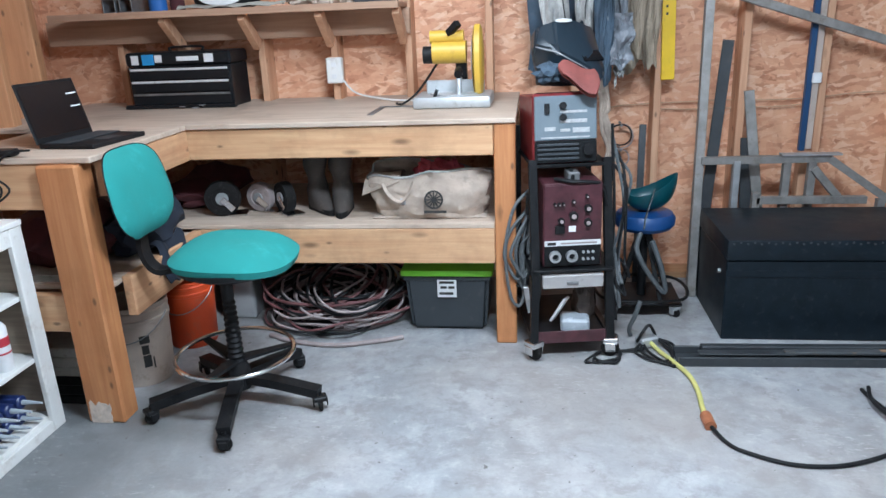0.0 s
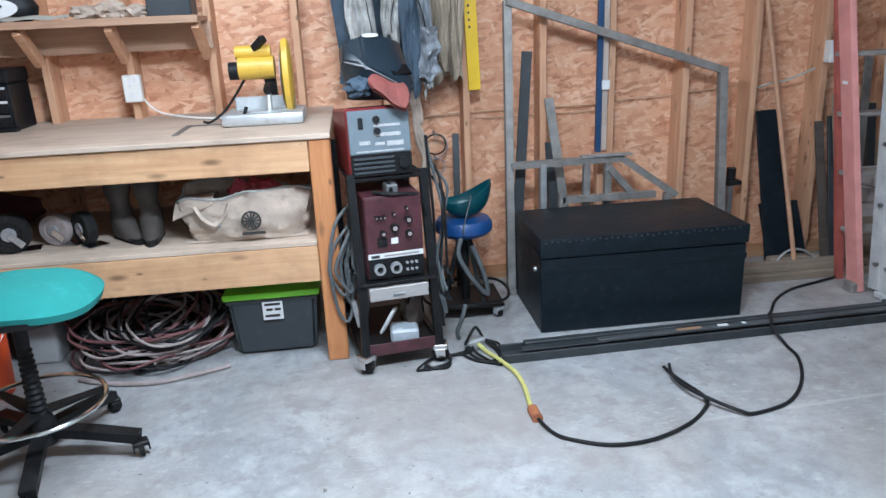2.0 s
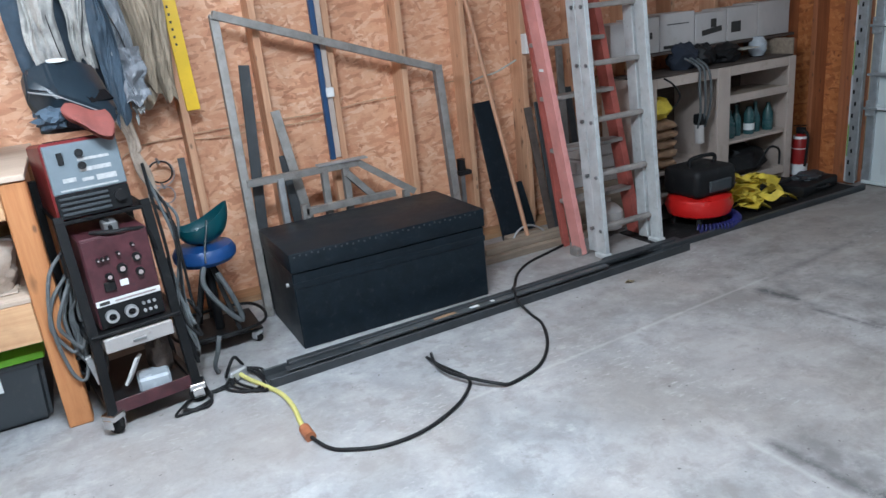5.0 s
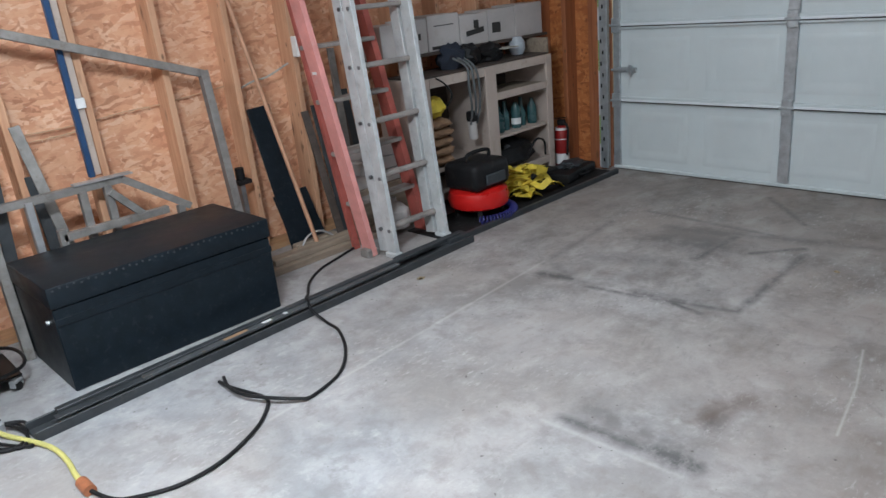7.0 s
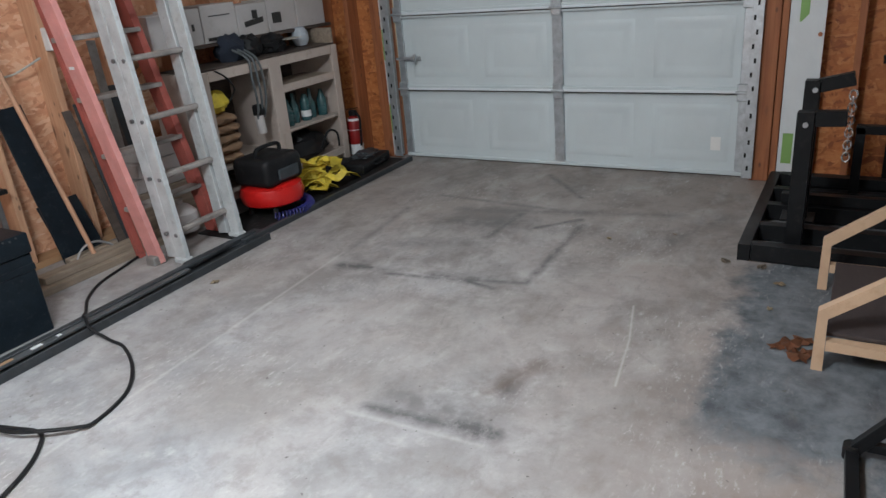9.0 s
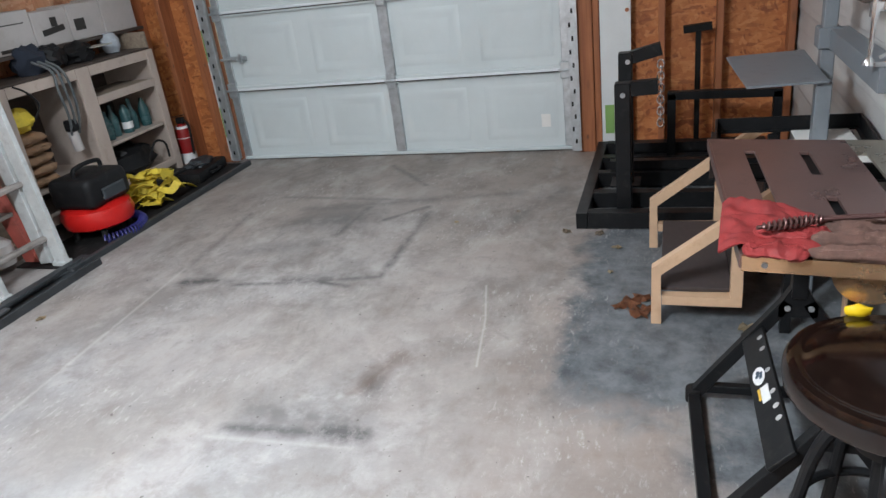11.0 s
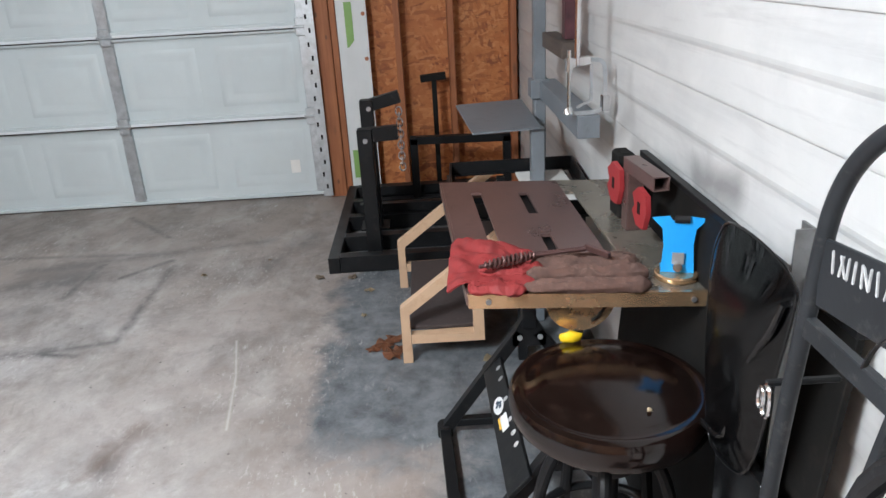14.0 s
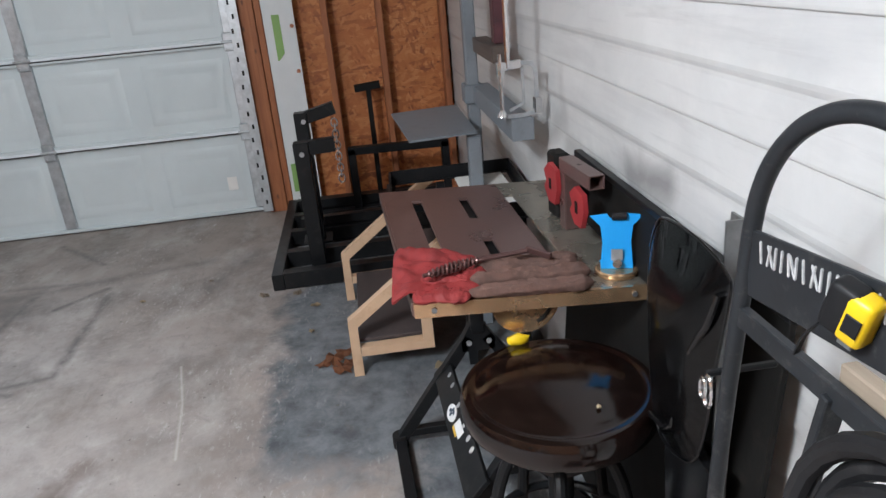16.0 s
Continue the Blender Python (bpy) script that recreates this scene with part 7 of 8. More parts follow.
sf = thing("carton_shelf", "dark wooden shelf on the wall holding white cartons", "shelf")
part("board", box(4.45, 6.16, 4.585, 4.856, 1.022, 1.042, 0.002), WOOD_DARK, sf)
for x in (4.52, 5.28, 6.05):
    part("bracket", bar((x, 4.66, 1.018), (x, 4.85, 0.90), 0.02, 0.03), STUD_RED, sf)
xs = (4.50, 4.74, 4.905, 5.21, 5.50, 5.80, 6.12)
for i in range(6):
    ct = thing("carton", "white printed carton on the wall shelf", "carton", None, "cartons on the shelf")
    h = 0.205 + 0.012 * ((i * 7) % 3)
    part("box", box(xs[i] + 0.004, xs[i + 1] - 0.004, 4.60, 4.83, 1.043, 1.043 + h, 0.004), CARTON, ct)
    if i == 1:
        part("print", box(xs[i] + 0.08, xs[i] + 0.10, 4.597, 4.5985, 1.13, 1.17, 0), INK, ct)
    if i == 2:
        part("print", box(xs[i] + 0.03, xs[i + 1] - 0.03, 4.597, 4.5985, 1.055, 1.075, 0), INK, ct)
        part("print", box(xs[i] + 0.06, xs[i + 1] - 0.06, 4.597, 4.5985, 1.20, 1.206, 0), INK, ct)
    if i == 3:
        part("picture", bar((xs[i] + 0.06, 4.5978, 1.12), (xs[i] + 0.24, 4.5978, 1.14), 0.0015, 0.035), INK, ct)
        part("picture", box(xs[i] + 0.14, xs[i] + 0.19, 4.597, 4.5985, 1.15, 1.205, 0), INK, ct)
    if i == 4:
        part("picture", box(xs[i] + 0.04, xs[i] + 0.13, 4.597, 4.5985, 1.10, 1.17, 0), INK, ct)

for hx, hz, hr in ((4.98, 1.53, 0.055), (5.22, 1.50, 0.045), (5.56, 1.52, 0.06), (5.90, 1.51, 0.055)):
    hg = thing("hanging_disc", "dark round grinding disc hung on a nail", "disc", pose(hx, 4.835, hz, 90, 0, 0), "discs hung on the wall")
    part("disc", lathe([(0.012, -0.006), (hr * 0.9, -0.006), (hr, 0.0), (hr * 0.9, 0.006), (0.012, 0.006)], 22), SOOT_BLACK, hg)
    part("nail", rod((0, 0.006, 0.02), (0, 0.006, -0.165), 0.004, 8), STEEL, hg)

# compressor
cp = thing("pancake_compressor", "red pancake air compressor with a black shroud", "air compressor", pose(4.83, 4.185, 0.0))
part("tank", lathe([(0, 0.055), (0.12, 0.06), (0.19, 0.09), (0.205, 0.14), (0.19, 0.19), (0.12, 0.222), (0, 0.226)], 40), COMP_RED, cp)
part("shroud", box(-0.170, 0.170, -0.150, 0.150, 0.205, 0.385, 0.045, None, None, 3), BLACK_PLASTIC, cp)
part("control_panel", box(-0.08, 0.10, -0.165, -0.148, 0.24, 0.31, 0.006), TOTE_GREY, cp)
part("handle", sweep(smooth_path([(-0.10, -0.02, 0.37), (-0.09, -0.02, 0.43), (0.09, -0.02, 0.43), (0.10, -0.02, 0.37)]), 0.013, 10), BLACK_PLASTIC, cp)
for a in (45, 135, 225, 315):
    part("foot", rod((0.15 * math.cos(radians(a)), 0.15 * math.sin(radians(a)), 0.008), (0.14 * math.cos(radians(a)), 0.14 * math.sin(radians(a)), 0.085), 0.018), RUBBER, cp)
hel = []
for k in range(360):
    a = -2.4 + 3.4 * k / 359
    b = k * 0.62
    rr = 0.225 + 0.024 * math.cos(b)
    hel.append((4.83 + rr * math.cos(a), 4.185 + rr * math.sin(a), 0.036 + 0.024 * math.sin(b) + 0.24 * max(0, (k - 230) / 129) ** 1.3))
solo("coiled_air_hose", sweep(hel, 0.0055, 6), COIL_BLUE, "dark blue coiled air hose round the compressor", "hose")

# yellow ratchet strap heap
rng = random.Random(12)
for i in range(16):
    cx, cy = 5.27 + rng.uniform(-0.10, 0.12), 4.13 + rng.uniform(-0.05, 0.08)
    ph = rng.uniform(0, 6)
    pts = [(cx + (0.05 + 0.05 * math.sin(1.7 * k + i)) * math.cos(ph + k * 0.9), cy + (0.05 + 0.03 * math.cos(k + i)) * math.sin(ph + k * 0.9), 0.02 + 0.0115 * i + 0.055 * abs(math.sin(k * 1.3 + i))) for k in range(9)]
    solo("ratchet_strap", sweep(smooth_path(pts, 5), 0, 4, False, None, [(0.0015, 0.024), (0.0015, -0.024), (-0.0015, -0.024), (-0.0015, 0.024)]), STRAP_YELLOW, "tangled yellow ratchet strap on the black mat", "strap", "heap of yellow straps")
solo("strap_tail", sweep(smooth_path([(5.40, 4.10, 0.10), (5.50, 4.06, 0.08), (5.58, 4.08, 0.03), (5.64, 4.12, 0.012)]), 0, 4, False, None, [(0.0015, 0.024), (0.0015, -0.024), (-0.0015, -0.024), (-0.0015, 0.024)]), STRAP_YELLOW, "loose end of yellow strap on the mat", "strap", "heap of yellow straps")
tc = thing("tool_case", "flat black plastic tool case lying on the mat", "tool case", pose(5.87, 4.20, 0.009, 0, 0, 8))
part("shell", box(-0.22, 0.22, -0.10, 0.14, 0, 0.075, 0.015, None, None, 2), BLACK_PLASTIC, tc)
part("handle", sweep(smooth_path([(-0.06, -0.10, 0.04), (-0.05, -0.13, 0.04), (0.05, -0.13, 0.04), (0.06, -0.10, 0.04)]), 0.008, 8), BLACK_PLASTIC, tc)
part("clutter", lump((0.05, 0.02, 0.085), (0.14, 0.08, 0.025), 81, 0.5, 4), TOTE_GREY, tc)
solo("flat_tray", box(5.42, 5.78, 4.24, 4.38, 0.010, 0.10, 0.01), BLACK_PLASTIC, "flat black tray at the cabinet's foot", "tray")

fe = thing("fire_extinguisher", "red fire extinguisher standing in the corner by the door", "fire extinguisher", pose(6.07, 4.42, 0.0))
part("cylinder", lathe([(0, 0.0), (0.050, 0.0), (0.055, 0.008), (0.055, 0.29), (0.045, 0.325), (0.02, 0.345), (0, 0.345)], 26), FIRE_RED, fe)
part("label", lathe([(0.0555, 0.05), (0.056, 0.05), (0.056, 0.13), (0.0555, 0.13)], 26), STICKER, fe)
part("collar", lathe([(0.0555, 0.24), (0.050, 0.30), (0.047, 0.33), (0.046, 0.33), (0.054, 0.24)], 26), STICKER, fe, "white upper band")
part("valve", box(-0.02, 0.02, -0.03, 0.03, 0.345, 0.39, 0.006), BLACK_PLASTIC, fe)
part("lever", bar((0, -0.05, 0.41), (0, 0.06, 0.395), 0.018, 0.008), CHROME, fe)
part("hose", sweep(smooth_path([(0.0, -0.03, 0.37), (-0.02, -0.075, 0.33), (-0.03, -0.075, 0.2), (-0.025, -0.065, 0.12)]), 0.009, 8), RUBBER, fe)

# ---- along the white wall ----
wrap = thing("wall_wrap", "white house-wrap strip with green print on the wall", "house wrap", kind="structure")
part("strip", box(6.185, 6.189, 1.215, 1.395, 0.0, HIGH - 0.1, 0), WRAP, wrap)
part("green_print", slab([(1.30, 0.97), (1.335, 0.93), (1.345, 0.93), (1.345, 1.19), (1.30, 1.19)], 0.002, Matrix(((0, 0, -1, 6.184), (1, 0, 0, 0), (0, 1, 0, 0), (0, 0, 0, 1)))), WRAP_GREEN, wrap)
part("green_print", box(6.182, 6.184, 1.32, 1.375, 0.12, 0.30, 0), WRAP_GREEN, wrap)
for z in (0.55, 0.86, 1.12, 1.5):
    part("nail", rod((6.176, 1.235, z), (6.186, 1.235, z), 0.012, 10), COPPER, wrap)
strip = box(6.172, 6.186, 4.09, 4.14, 0.02, 2.1, 0.002)
solo("door_strip", strip, WRAP, "white and green strip beside the garage door", "strip", kind="structure")
for z in (0.2, 0.75, 1.2):
    solo("tape_patch", box(6.169, 6.1715, 4.095, 4.135, z, z + 0.22, 0), WRAP_GREEN, "faded green tape patch beside the door", "tape", "green patches", "structure")

# low black skid frame
sk = thing("skid_frame", "low black welded steel skid frame on the floor", "steel frame")
for y in (1.39, 0.48):
    part("long_rail", bar((4.92, y, 0.04), (6.14, y, 0.04), 0.055, 0.08), BLACK, sk)
for x, z in ((4.945, 0.045), (5.22, 0.045), (5.52, 0.05), (5.80, 0.05), (6.10, 0.045)):
    part("cross_rail", bar((x, 0.51, z), (x, 1.36, z), 0.06, 0.08), BLACK, sk)
part("deck_rail", bar((5.55, 0.51, 0.12), (5.55, 1.30, 0.12), 0.05, 0.05), BLACK, sk)
part("deck_rail", bar((5.88, 0.51, 0.12), (5.88, 1.30, 0.12), 0.05, 0.05), BLACK, sk)

st = thing("winch_post", "black steel post with bolted arms and a chain", "post")
part("post", box(5.06, 5.13, 1.162, 1.234, 0.0, 0.665, 0.004), BLACK, st)
part("arm", bar((5.095, 1.161, 0.635), (5.095, 1.04, 0.64), 0.05, 0.066), BLACK, st)
part("post", box(5.32, 5.39, 1.165, 1.232, 0.09, 0.757, 0.004), BLACK, st)
part("arm", bar((5.355, 1.175, 0.73), (5.355, 1.03, 0.765), 0.05, 0.06), BLACK, st)
part("base_plate", box(5.28, 5.43, 1.13, 1.28, 0.081, 0.09, 0.002), BLACK, st)
part("cross_link", bar((5.13, 1.21, 0.30), (5.33, 1.21, 0.30), 0.04, 0.04), BLACK, st)
for p in ((5.059, 1.196, 0.613), (5.319, 1.186, 0.716)):
    part("bolt", rod(p, (p[0] - 0.010, p[1], p[2]), 0.012, 8), STEEL_LIGHT, st)
for i in range(11):
    z = 0.74 - i * 0.027
    a = [(0.015 * math.cos(k * math.pi / 5), 0.021 * math.sin(k * math.pi / 5)) for k in range(10)]
    pts = [(5.09 + (u if i % 2 else 0.0), 1.028 + (0.0 if i % 2 else u), z + v) for u, v in a]
    part("chain_link", sweep(pts, 0.0042, 6, True), CHROME, st)

uf = thing("steel_hoop", "rusty black square-tube hoop standing by the wall", "steel frame")
part("tube", bar((5.80, 0.98, 0.085), (5.80, 0.98, 0.44), 0.045, 0.045), BLACK, uf)
part("tube", bar((5.80, 0.44, 0.085), (5.80, 0.44, 0.43), 0.045, 0.045), BLACK, uf)
part("tube", bar((5.80, 1.0, 0.43), (5.80, 0.42, 0.42), 0.045, 0.045), BLACK, uf)
tb_ = thing("t_bar", "dark steel T-shaped bar standing at the wall", "steel bar")
part("stem", bar((6.08, 0.838, 0.0), (6.12, 0.838, 0.72), 0.045, 0.03), SOOT_BLACK, tb_)
part("head", bar((6.12, 0.92, 0.73), (6.12, 0.765, 0.742), 0.05, 0.04), SOOT_BLACK, tb_)

# open black tray frame on legs
tf = thing("tray_frame", "black angle-iron table frame without a top", "steel frame")
C4 = ((3.95, 0.355), (4.52, 0.325), (4.52, 0.815), (3.98, 0.845))
part("cross_rail", bar((4.0, 0.40, 0.56), (4.02, 0.60, 0.56), 0.03, 0.03), BLACK, tf)
for a, b in zip(C4, C4[1:] + C4[:1]):
    part("rail", bar((*a, 0.60), (*b, 0.60), 0.008, 0.055), BLACK, tf)
    part("ledge", bar((*a, 0.575), (*b, 0.575), 0.035, 0.005), BLACK, tf)
for x, y in ((4.0, 0.40), (4.48, 0.37), (4.48, 0.62), (4.02, 0.60)):
    part("leg", bar((x, y, 0.0), (x, y, 0.57), 0.032, 0.032), BLACK, tf)
solo("sheet_panel", box(4.05, 4.48, 0.37, 0.56, 0.578, 0.584, 0.001), WHITE_PAINT, "pale sheet lying in the black frame", "panel")

# grey stand with plate, arm and bar clamp
gs = thing("grey_stand", "grey steel stand with a plate and a long arm", "stand")
part("post", box(4.60, 4.66, 0.415, 0.462, 0.0, 1.75, 0.004), STAND_GREY, gs)
part("plate", slab([(4.806, 0.771), (4.856, 0.479), (4.28, 0.486), (4.251, 0.739)], 0.008, pose(0, 0, 0.797)), STAND_GREY, gs)
part("plate_post", box(4.30, 4.35, 0.47, 0.52, 0.0, 0.796, 0.003), STAND_GREY, gs)
part("arm", bar((4.64, 0.405, 0.885), (3.88, 0.405, 0.885), 0.070, 0.07), STAND_GREY, gs)
part("collar", box(4.585, 4.675, 0.40, 0.477, 0.85, 0.925, 0.004), STAND_GREY, gs)
part("wood_block", box(4.20, 4.599, 0.37, 0.43, 1.05, 1.107, 0.004), WOOD_DARK, gs, "dark wooden block")
part("side_rod", rod((4.70, 0.44, 0.9), (4.70, 0.44, 1.75), 0.012), STAND_GREY, gs)
part("red_bar", box(4.27, 4.33, 0.365, 0.405, 1.108, 1.75, 0.003), WELD_MAROON, gs)
cl = thing("bar_clamp", "chrome bar clamp hanging on the grey arm", "clamp", pose(3.90, 0, 0))
part("bar", box(-0.012, 0.012, 0.434, 0.446, 1.07, 1.75, 0.002), CHROME, cl)
part("screw", rod((0, 0.464, 0.945), (0, 0.464, 1.118), 0.0065, 12), CHROME, cl)
part("pad", lathe([(0, 0), (0.018, 0), (0.014, 0.010), (0.007, 0.020), (0, 0.020)], 16, None, pose(0, 0.464, 0.928)), CHROME, cl)
part("screw_nut", rod((0, 0.464, 1.055), (0, 0.464, 1.095), 0.013, 8), CHROME, cl)
part("upper_jaw", bar((0, 0.472, 1.078), (0, 0.400, 1.086), 0.020, 0.026), CHROME, cl)
sq = [(0.006, 0.0045), (0.006, -0.0045), (-0.006, -0.0045), (-0.006, 0.0045)]
part("c_frame", sweep(smooth_path([(0, 0.41, 1.086), (0, 0.374, 1.084), (0, 0.358, 1.068), (0, 0.354, 1.03), (0, 0.354, 0.97), (0, 0.360, 0.938), (0, 0.39, 0.928), (0, 0.452, 0.927)]), 0, 4, False, None, sq), GALV, cl)
part("c_web", sweep([(0, 0.398, 1.075), (0, 0.396, 1.02), (0, 0.396, 0.965), (0, 0.44, 0.945)], 0, 4, False, None, [(0.004, 0.004), (0.004, -0.004), (-0.004, -0.004), (-0.004, 0.004)]), GALV, cl)
part("heel", box(-0.014, 0.014, 0.340, 0.364, 0.930, 0.978, 0.003), CHROME, cl)

# little wooden steps
sp2 = thing("pet_steps", "small tan wooden steps with dark treads", "steps")
for x in (4.055, 4.725):
    dy = 0.0 if x < 4.5 else 0.025
    sec = 0.036
    sq_ = [(sec / 2, sec / 2), (sec / 2, -sec / 2), (-sec / 2, -sec / 2), (-sec / 2, sec / 2)]
    part("frame_bar", sweep([(x, 1.025 + dy, 0.0), (x, 1.025 + dy, 0.212), (x, 0.61 + dy, 0.53), (x, 0.40 + dy, 0.53), (x, 0.40 + dy, 0.0)], 0, 4, False, None, sq_, (1, 0, 0)), STEP_WOOD, sp2)
    part("frame_bar", sweep([(x, 1.006 + dy, 0.098), (x, 0.757 + dy, 0.098), (x, 0.757 + dy, 0.40)], 0, 4, False, None, sq_, (1, 0, 0)), STEP_WOOD, sp2)
part("tread", box(4.075, 4.705, 0.77, 1.01, 0.118, 0.132, 0.002), TREAD, sp2)
part("riser", box(4.075, 4.705, 0.752, 0.768, 0.118, 0.33, 0.002), TREAD, sp2)
part("tread", box(4.075, 4.705, 0.42, 0.765, 0.331, 0.345, 0.002), TREAD, sp2)

# welding table
def tp(u, v, z):
    a = Vector((3.077, 0.838, z)).lerp(Vector((3.905, 0.868, z)), u)
    b = Vector((3.020, 0.347, z)).lerp(Vector((3.83, 0.352, z)), u)
    return a.lerp(b, v)


def plate(u0, u1, v0, v1, z0, z1, into=None):
    bm = bmesh.new()
    lo = [bm.verts.new(tp(u, v, z0)) for u, v in ((u0, v0), (u1, v0), (u1, v1), (u0, v1))]
    hi = [bm.verts.new(tp(u, v, z1)) for u, v in ((u0, v0), (u1, v0), (u1, v1), (u0, v1))]
    bm.faces.new(lo[::-1])
    bm.faces.new(hi)
    for i in range(4):
        bm.faces.new((lo[i], lo[(i + 1) % 4], hi[(i + 1) % 4], hi[i]))
    return merge(into, bm)


wt = thing("welding_table", "folding welding table with a slotted bronze steel top", "table")
part("left_plate", plate(0.0, 1.0, 0.0, 0.16, 0.722, 0.73), TABLE_BROWN, wt)
part("centre_plate", plate(0.0, 1.0, 0.215, 0.43, 0.722, 0.73), TABLE_BROWN, wt)
for u0, u1 in ((0.0, 0.27), (0.42, 0.62), (0.85, 1.0)):
    part("plate_bridge", plate(u0, u1, 0.43, 0.48, 0.722, 0.73), TABLE_BROWN, wt)
part("centre_plate", plate(0.0, 1.0, 0.48, 0.69, 0.722, 0.73), TABLE_BROWN, wt)
for u0, u1 in ((0.86, 1.0), (0.0, 0.04)):
    part("plate_bridge", plate(u0, u1, 0.16, 0.215, 0.722, 0.73), TABLE_BROWN, wt)
part("right_plate", plate(0.0, 1.0, 0.745, 1.0, 0.722, 0.73), ZINC_DULL, wt, "dull zinc side plate")
for u0, u1 in ((0.85, 1.0), (0.0, 0.04)):
    part("plate_bridge", plate(u0, u1, 0.69, 0.745, 0.722, 0.73), ZINC_DULL, wt)
fl = plate(-0.012, 0.0, -0.005, 1.005, 0.698, 0.731)
part("front_lip", fl, ZINC_GOLD, wt, "golden zinc front lip")
part("side_lip", plate(0.0, 1.0, -0.012, -0.001, 0.70, 0.7305), TABLE_BROWN, wt)
part("side_lip", plate(0.0, 1.0, 1.001, 1.012, 0.70, 0.7305), ZINC_GOLD, wt)
for v in (0.08, 0.93):
    p = tp(-0.014, v, 0.715)
    part("rivet", rod(p, p + Vector((-0.004, 0, 0)), 0.006, 10), STEEL, wt)
part("under_beam", plate(0.08, 0.92, 0.40, 0.50, 0.66, 0.715), BLACK, wt)
pro = slab([(0.075 * math.cos(a), -0.075 * math.sin(a)) for a in [math.pi * i / 20 for i in range(21)]], 0.004)
pro.transform(Matrix(((0, 0, 1, 3.075), (-1, 0, 0, 0.60), (0, 1, 0, 0.70), (0, 0, 0, 1))))
part("tilt_quadrant", pro, ZINC_GOLD, wt, "golden half-round tilt quadrant")
sl_ = sweep([(3.0735, 0.60 - 0.056 * math.cos(a), 0.70 - 0.056 * math.sin(a)) for a in [0.25 + 0.9 * i / 10 for i in range(11)]], 0.004, 6)
part("quadrant_slot", sl_, SOOT_BLACK, wt)
part("knob", lump((3.05, 0.625, 0.625), (0.012, 0.026, 0.014), 5, 0.3, 2, 2), TAPE_YELLOW, wt, "yellow tilt knob")
for fx in (3.585, 3.02):
    part("leg_bracket", slab([(-0.05, -0.035), (0.05, -0.035), (0.05, 0.0), (0.02, 0.055), (-0.02, 0.055), (-0.05, 0.0)], 0.03, Matrix(((0, 0, 1, fx - 0.015), (1, 0, 0, 0.64), (0, 1, 0, 0.345), (0, 0, 0, 1)))), BLACK, wt)
    if fx > 3.3:
        part("column", bar((fx, 0.64, 0.37), (fx, 0.64, 0.665), 0.04, 0.04), BLACK, wt)
    for by in (0.668, 0.608):
        part("bolt", rod((fx - 0.016, by, 0.340), (fx - 0.022, by, 0.340), 0.008, 10), STEEL_LIGHT, wt)
    part("leg", bar((fx, 0.665, 0.355), (fx, 0.903, 0.025), 0.030, 0.034), BLACK, wt)
    part("leg", bar((fx, 0.615, 0.355), (fx, 0.385, 0.025), 0.030, 0.034), BLACK, wt)
    for fy in (0.905, 0.38):
        part("foot", rod((fx, fy, 0.0), (fx, fy, 0.045), 0.024, 14), RUBBER, wt)
part("floor_bar", bar((3.585, 0.905, 0.018), (3.02, 0.885, 0.018), 0.034, 0.034), BLACK, wt)
part("floor_bar", bar((3.585, 0.38, 0.018), (3.02, 0.38, 0.018), 0.034, 0.034), BLACK, wt)
part("floor_tie", bar((3.585, 0.39, 0.05), (3.585, 0.89, 0.05), 0.026, 0.026), BLACK, wt)
# slotted stretcher plate along the legs
Pa, Pb = Vector((3.62, 0.750, 0.243)), Vector((2.98, 0.748, 0.292))
UPV = Vector((0.0, 0.72, 0.69))
fp = bar(Pa, Pb, 0.074, 0.012, None, UPV)
lp = part("slotted_leg", fp, BLACK, wt)
dvec = (Pb - Pa).normalized()
nrm = (UPV - dvec * UPV.dot(dvec)).normalized()
wid_ = dvec.cross(nrm)
edge_ = -1.0 if wid_.z < 0 else 1.0
rot = Matrix((wid_, dvec, nrm)).transposed().to_4x4()
for k in (0.16, 0.26, 0.44, 0.60, 0.70, 0.78):
    c = Pa.lerp(Pb, k) + nrm * 0.0065 + wid_ * 0.022 * edge_
    part("hole", lathe([(0, 0), (0.009, 0), (0.009, 0.001), (0, 0.001)], 14, None, Matrix.Translation(c) @ rot), STEEL_LIGHT if k < 0.5 else BAR_WHITE, lp)
c = Pa.lerp(Pb, 0.44) + nrm * 0.0065 - wid_ * 0.006 * edge_
part("round_sticker", lathe([(0, 0), (0.030, 0), (0.030, 0.0012), (0, 0.0012)], 24, None, Matrix.Translation(c) @ rot @ Matrix.Diagonal((0.62, 1.35, 1, 1))), STICKER, lp, "oval white sticker with dark print")
rngs = random.Random(21)
for k in range(7):
    ox, oy = rngs.uniform(-0.009, 0.009), rngs.uniform(-0.020, 0.020)
    part("sticker_print", lump((0, 0, 0), (0.006, 0.008, 0.0006), k, 0.4, 2, 1, None, Matrix.Translation(c + nrm * 0.0016 + wid_ * ox + dvec * oy) @ rot), DENIM, lp)
part("square_sticker", box(-0.014, 0.010, 0.0, 0.070, 0.0, 0.0012, 0, None, Matrix.Translation(Pa.lerp(Pb, 0.53) + nrm * 0.0065) @ rot), STICKER, lp)
part("square_sticker", box(0.011, 0.018, 0.0, 0.050, 0.0, 0.0012, 0, None, Matrix.Translation(Pa.lerp(Pb, 0.53) + nrm * 0.0065) @ rot), SAW_YELLOW, lp)

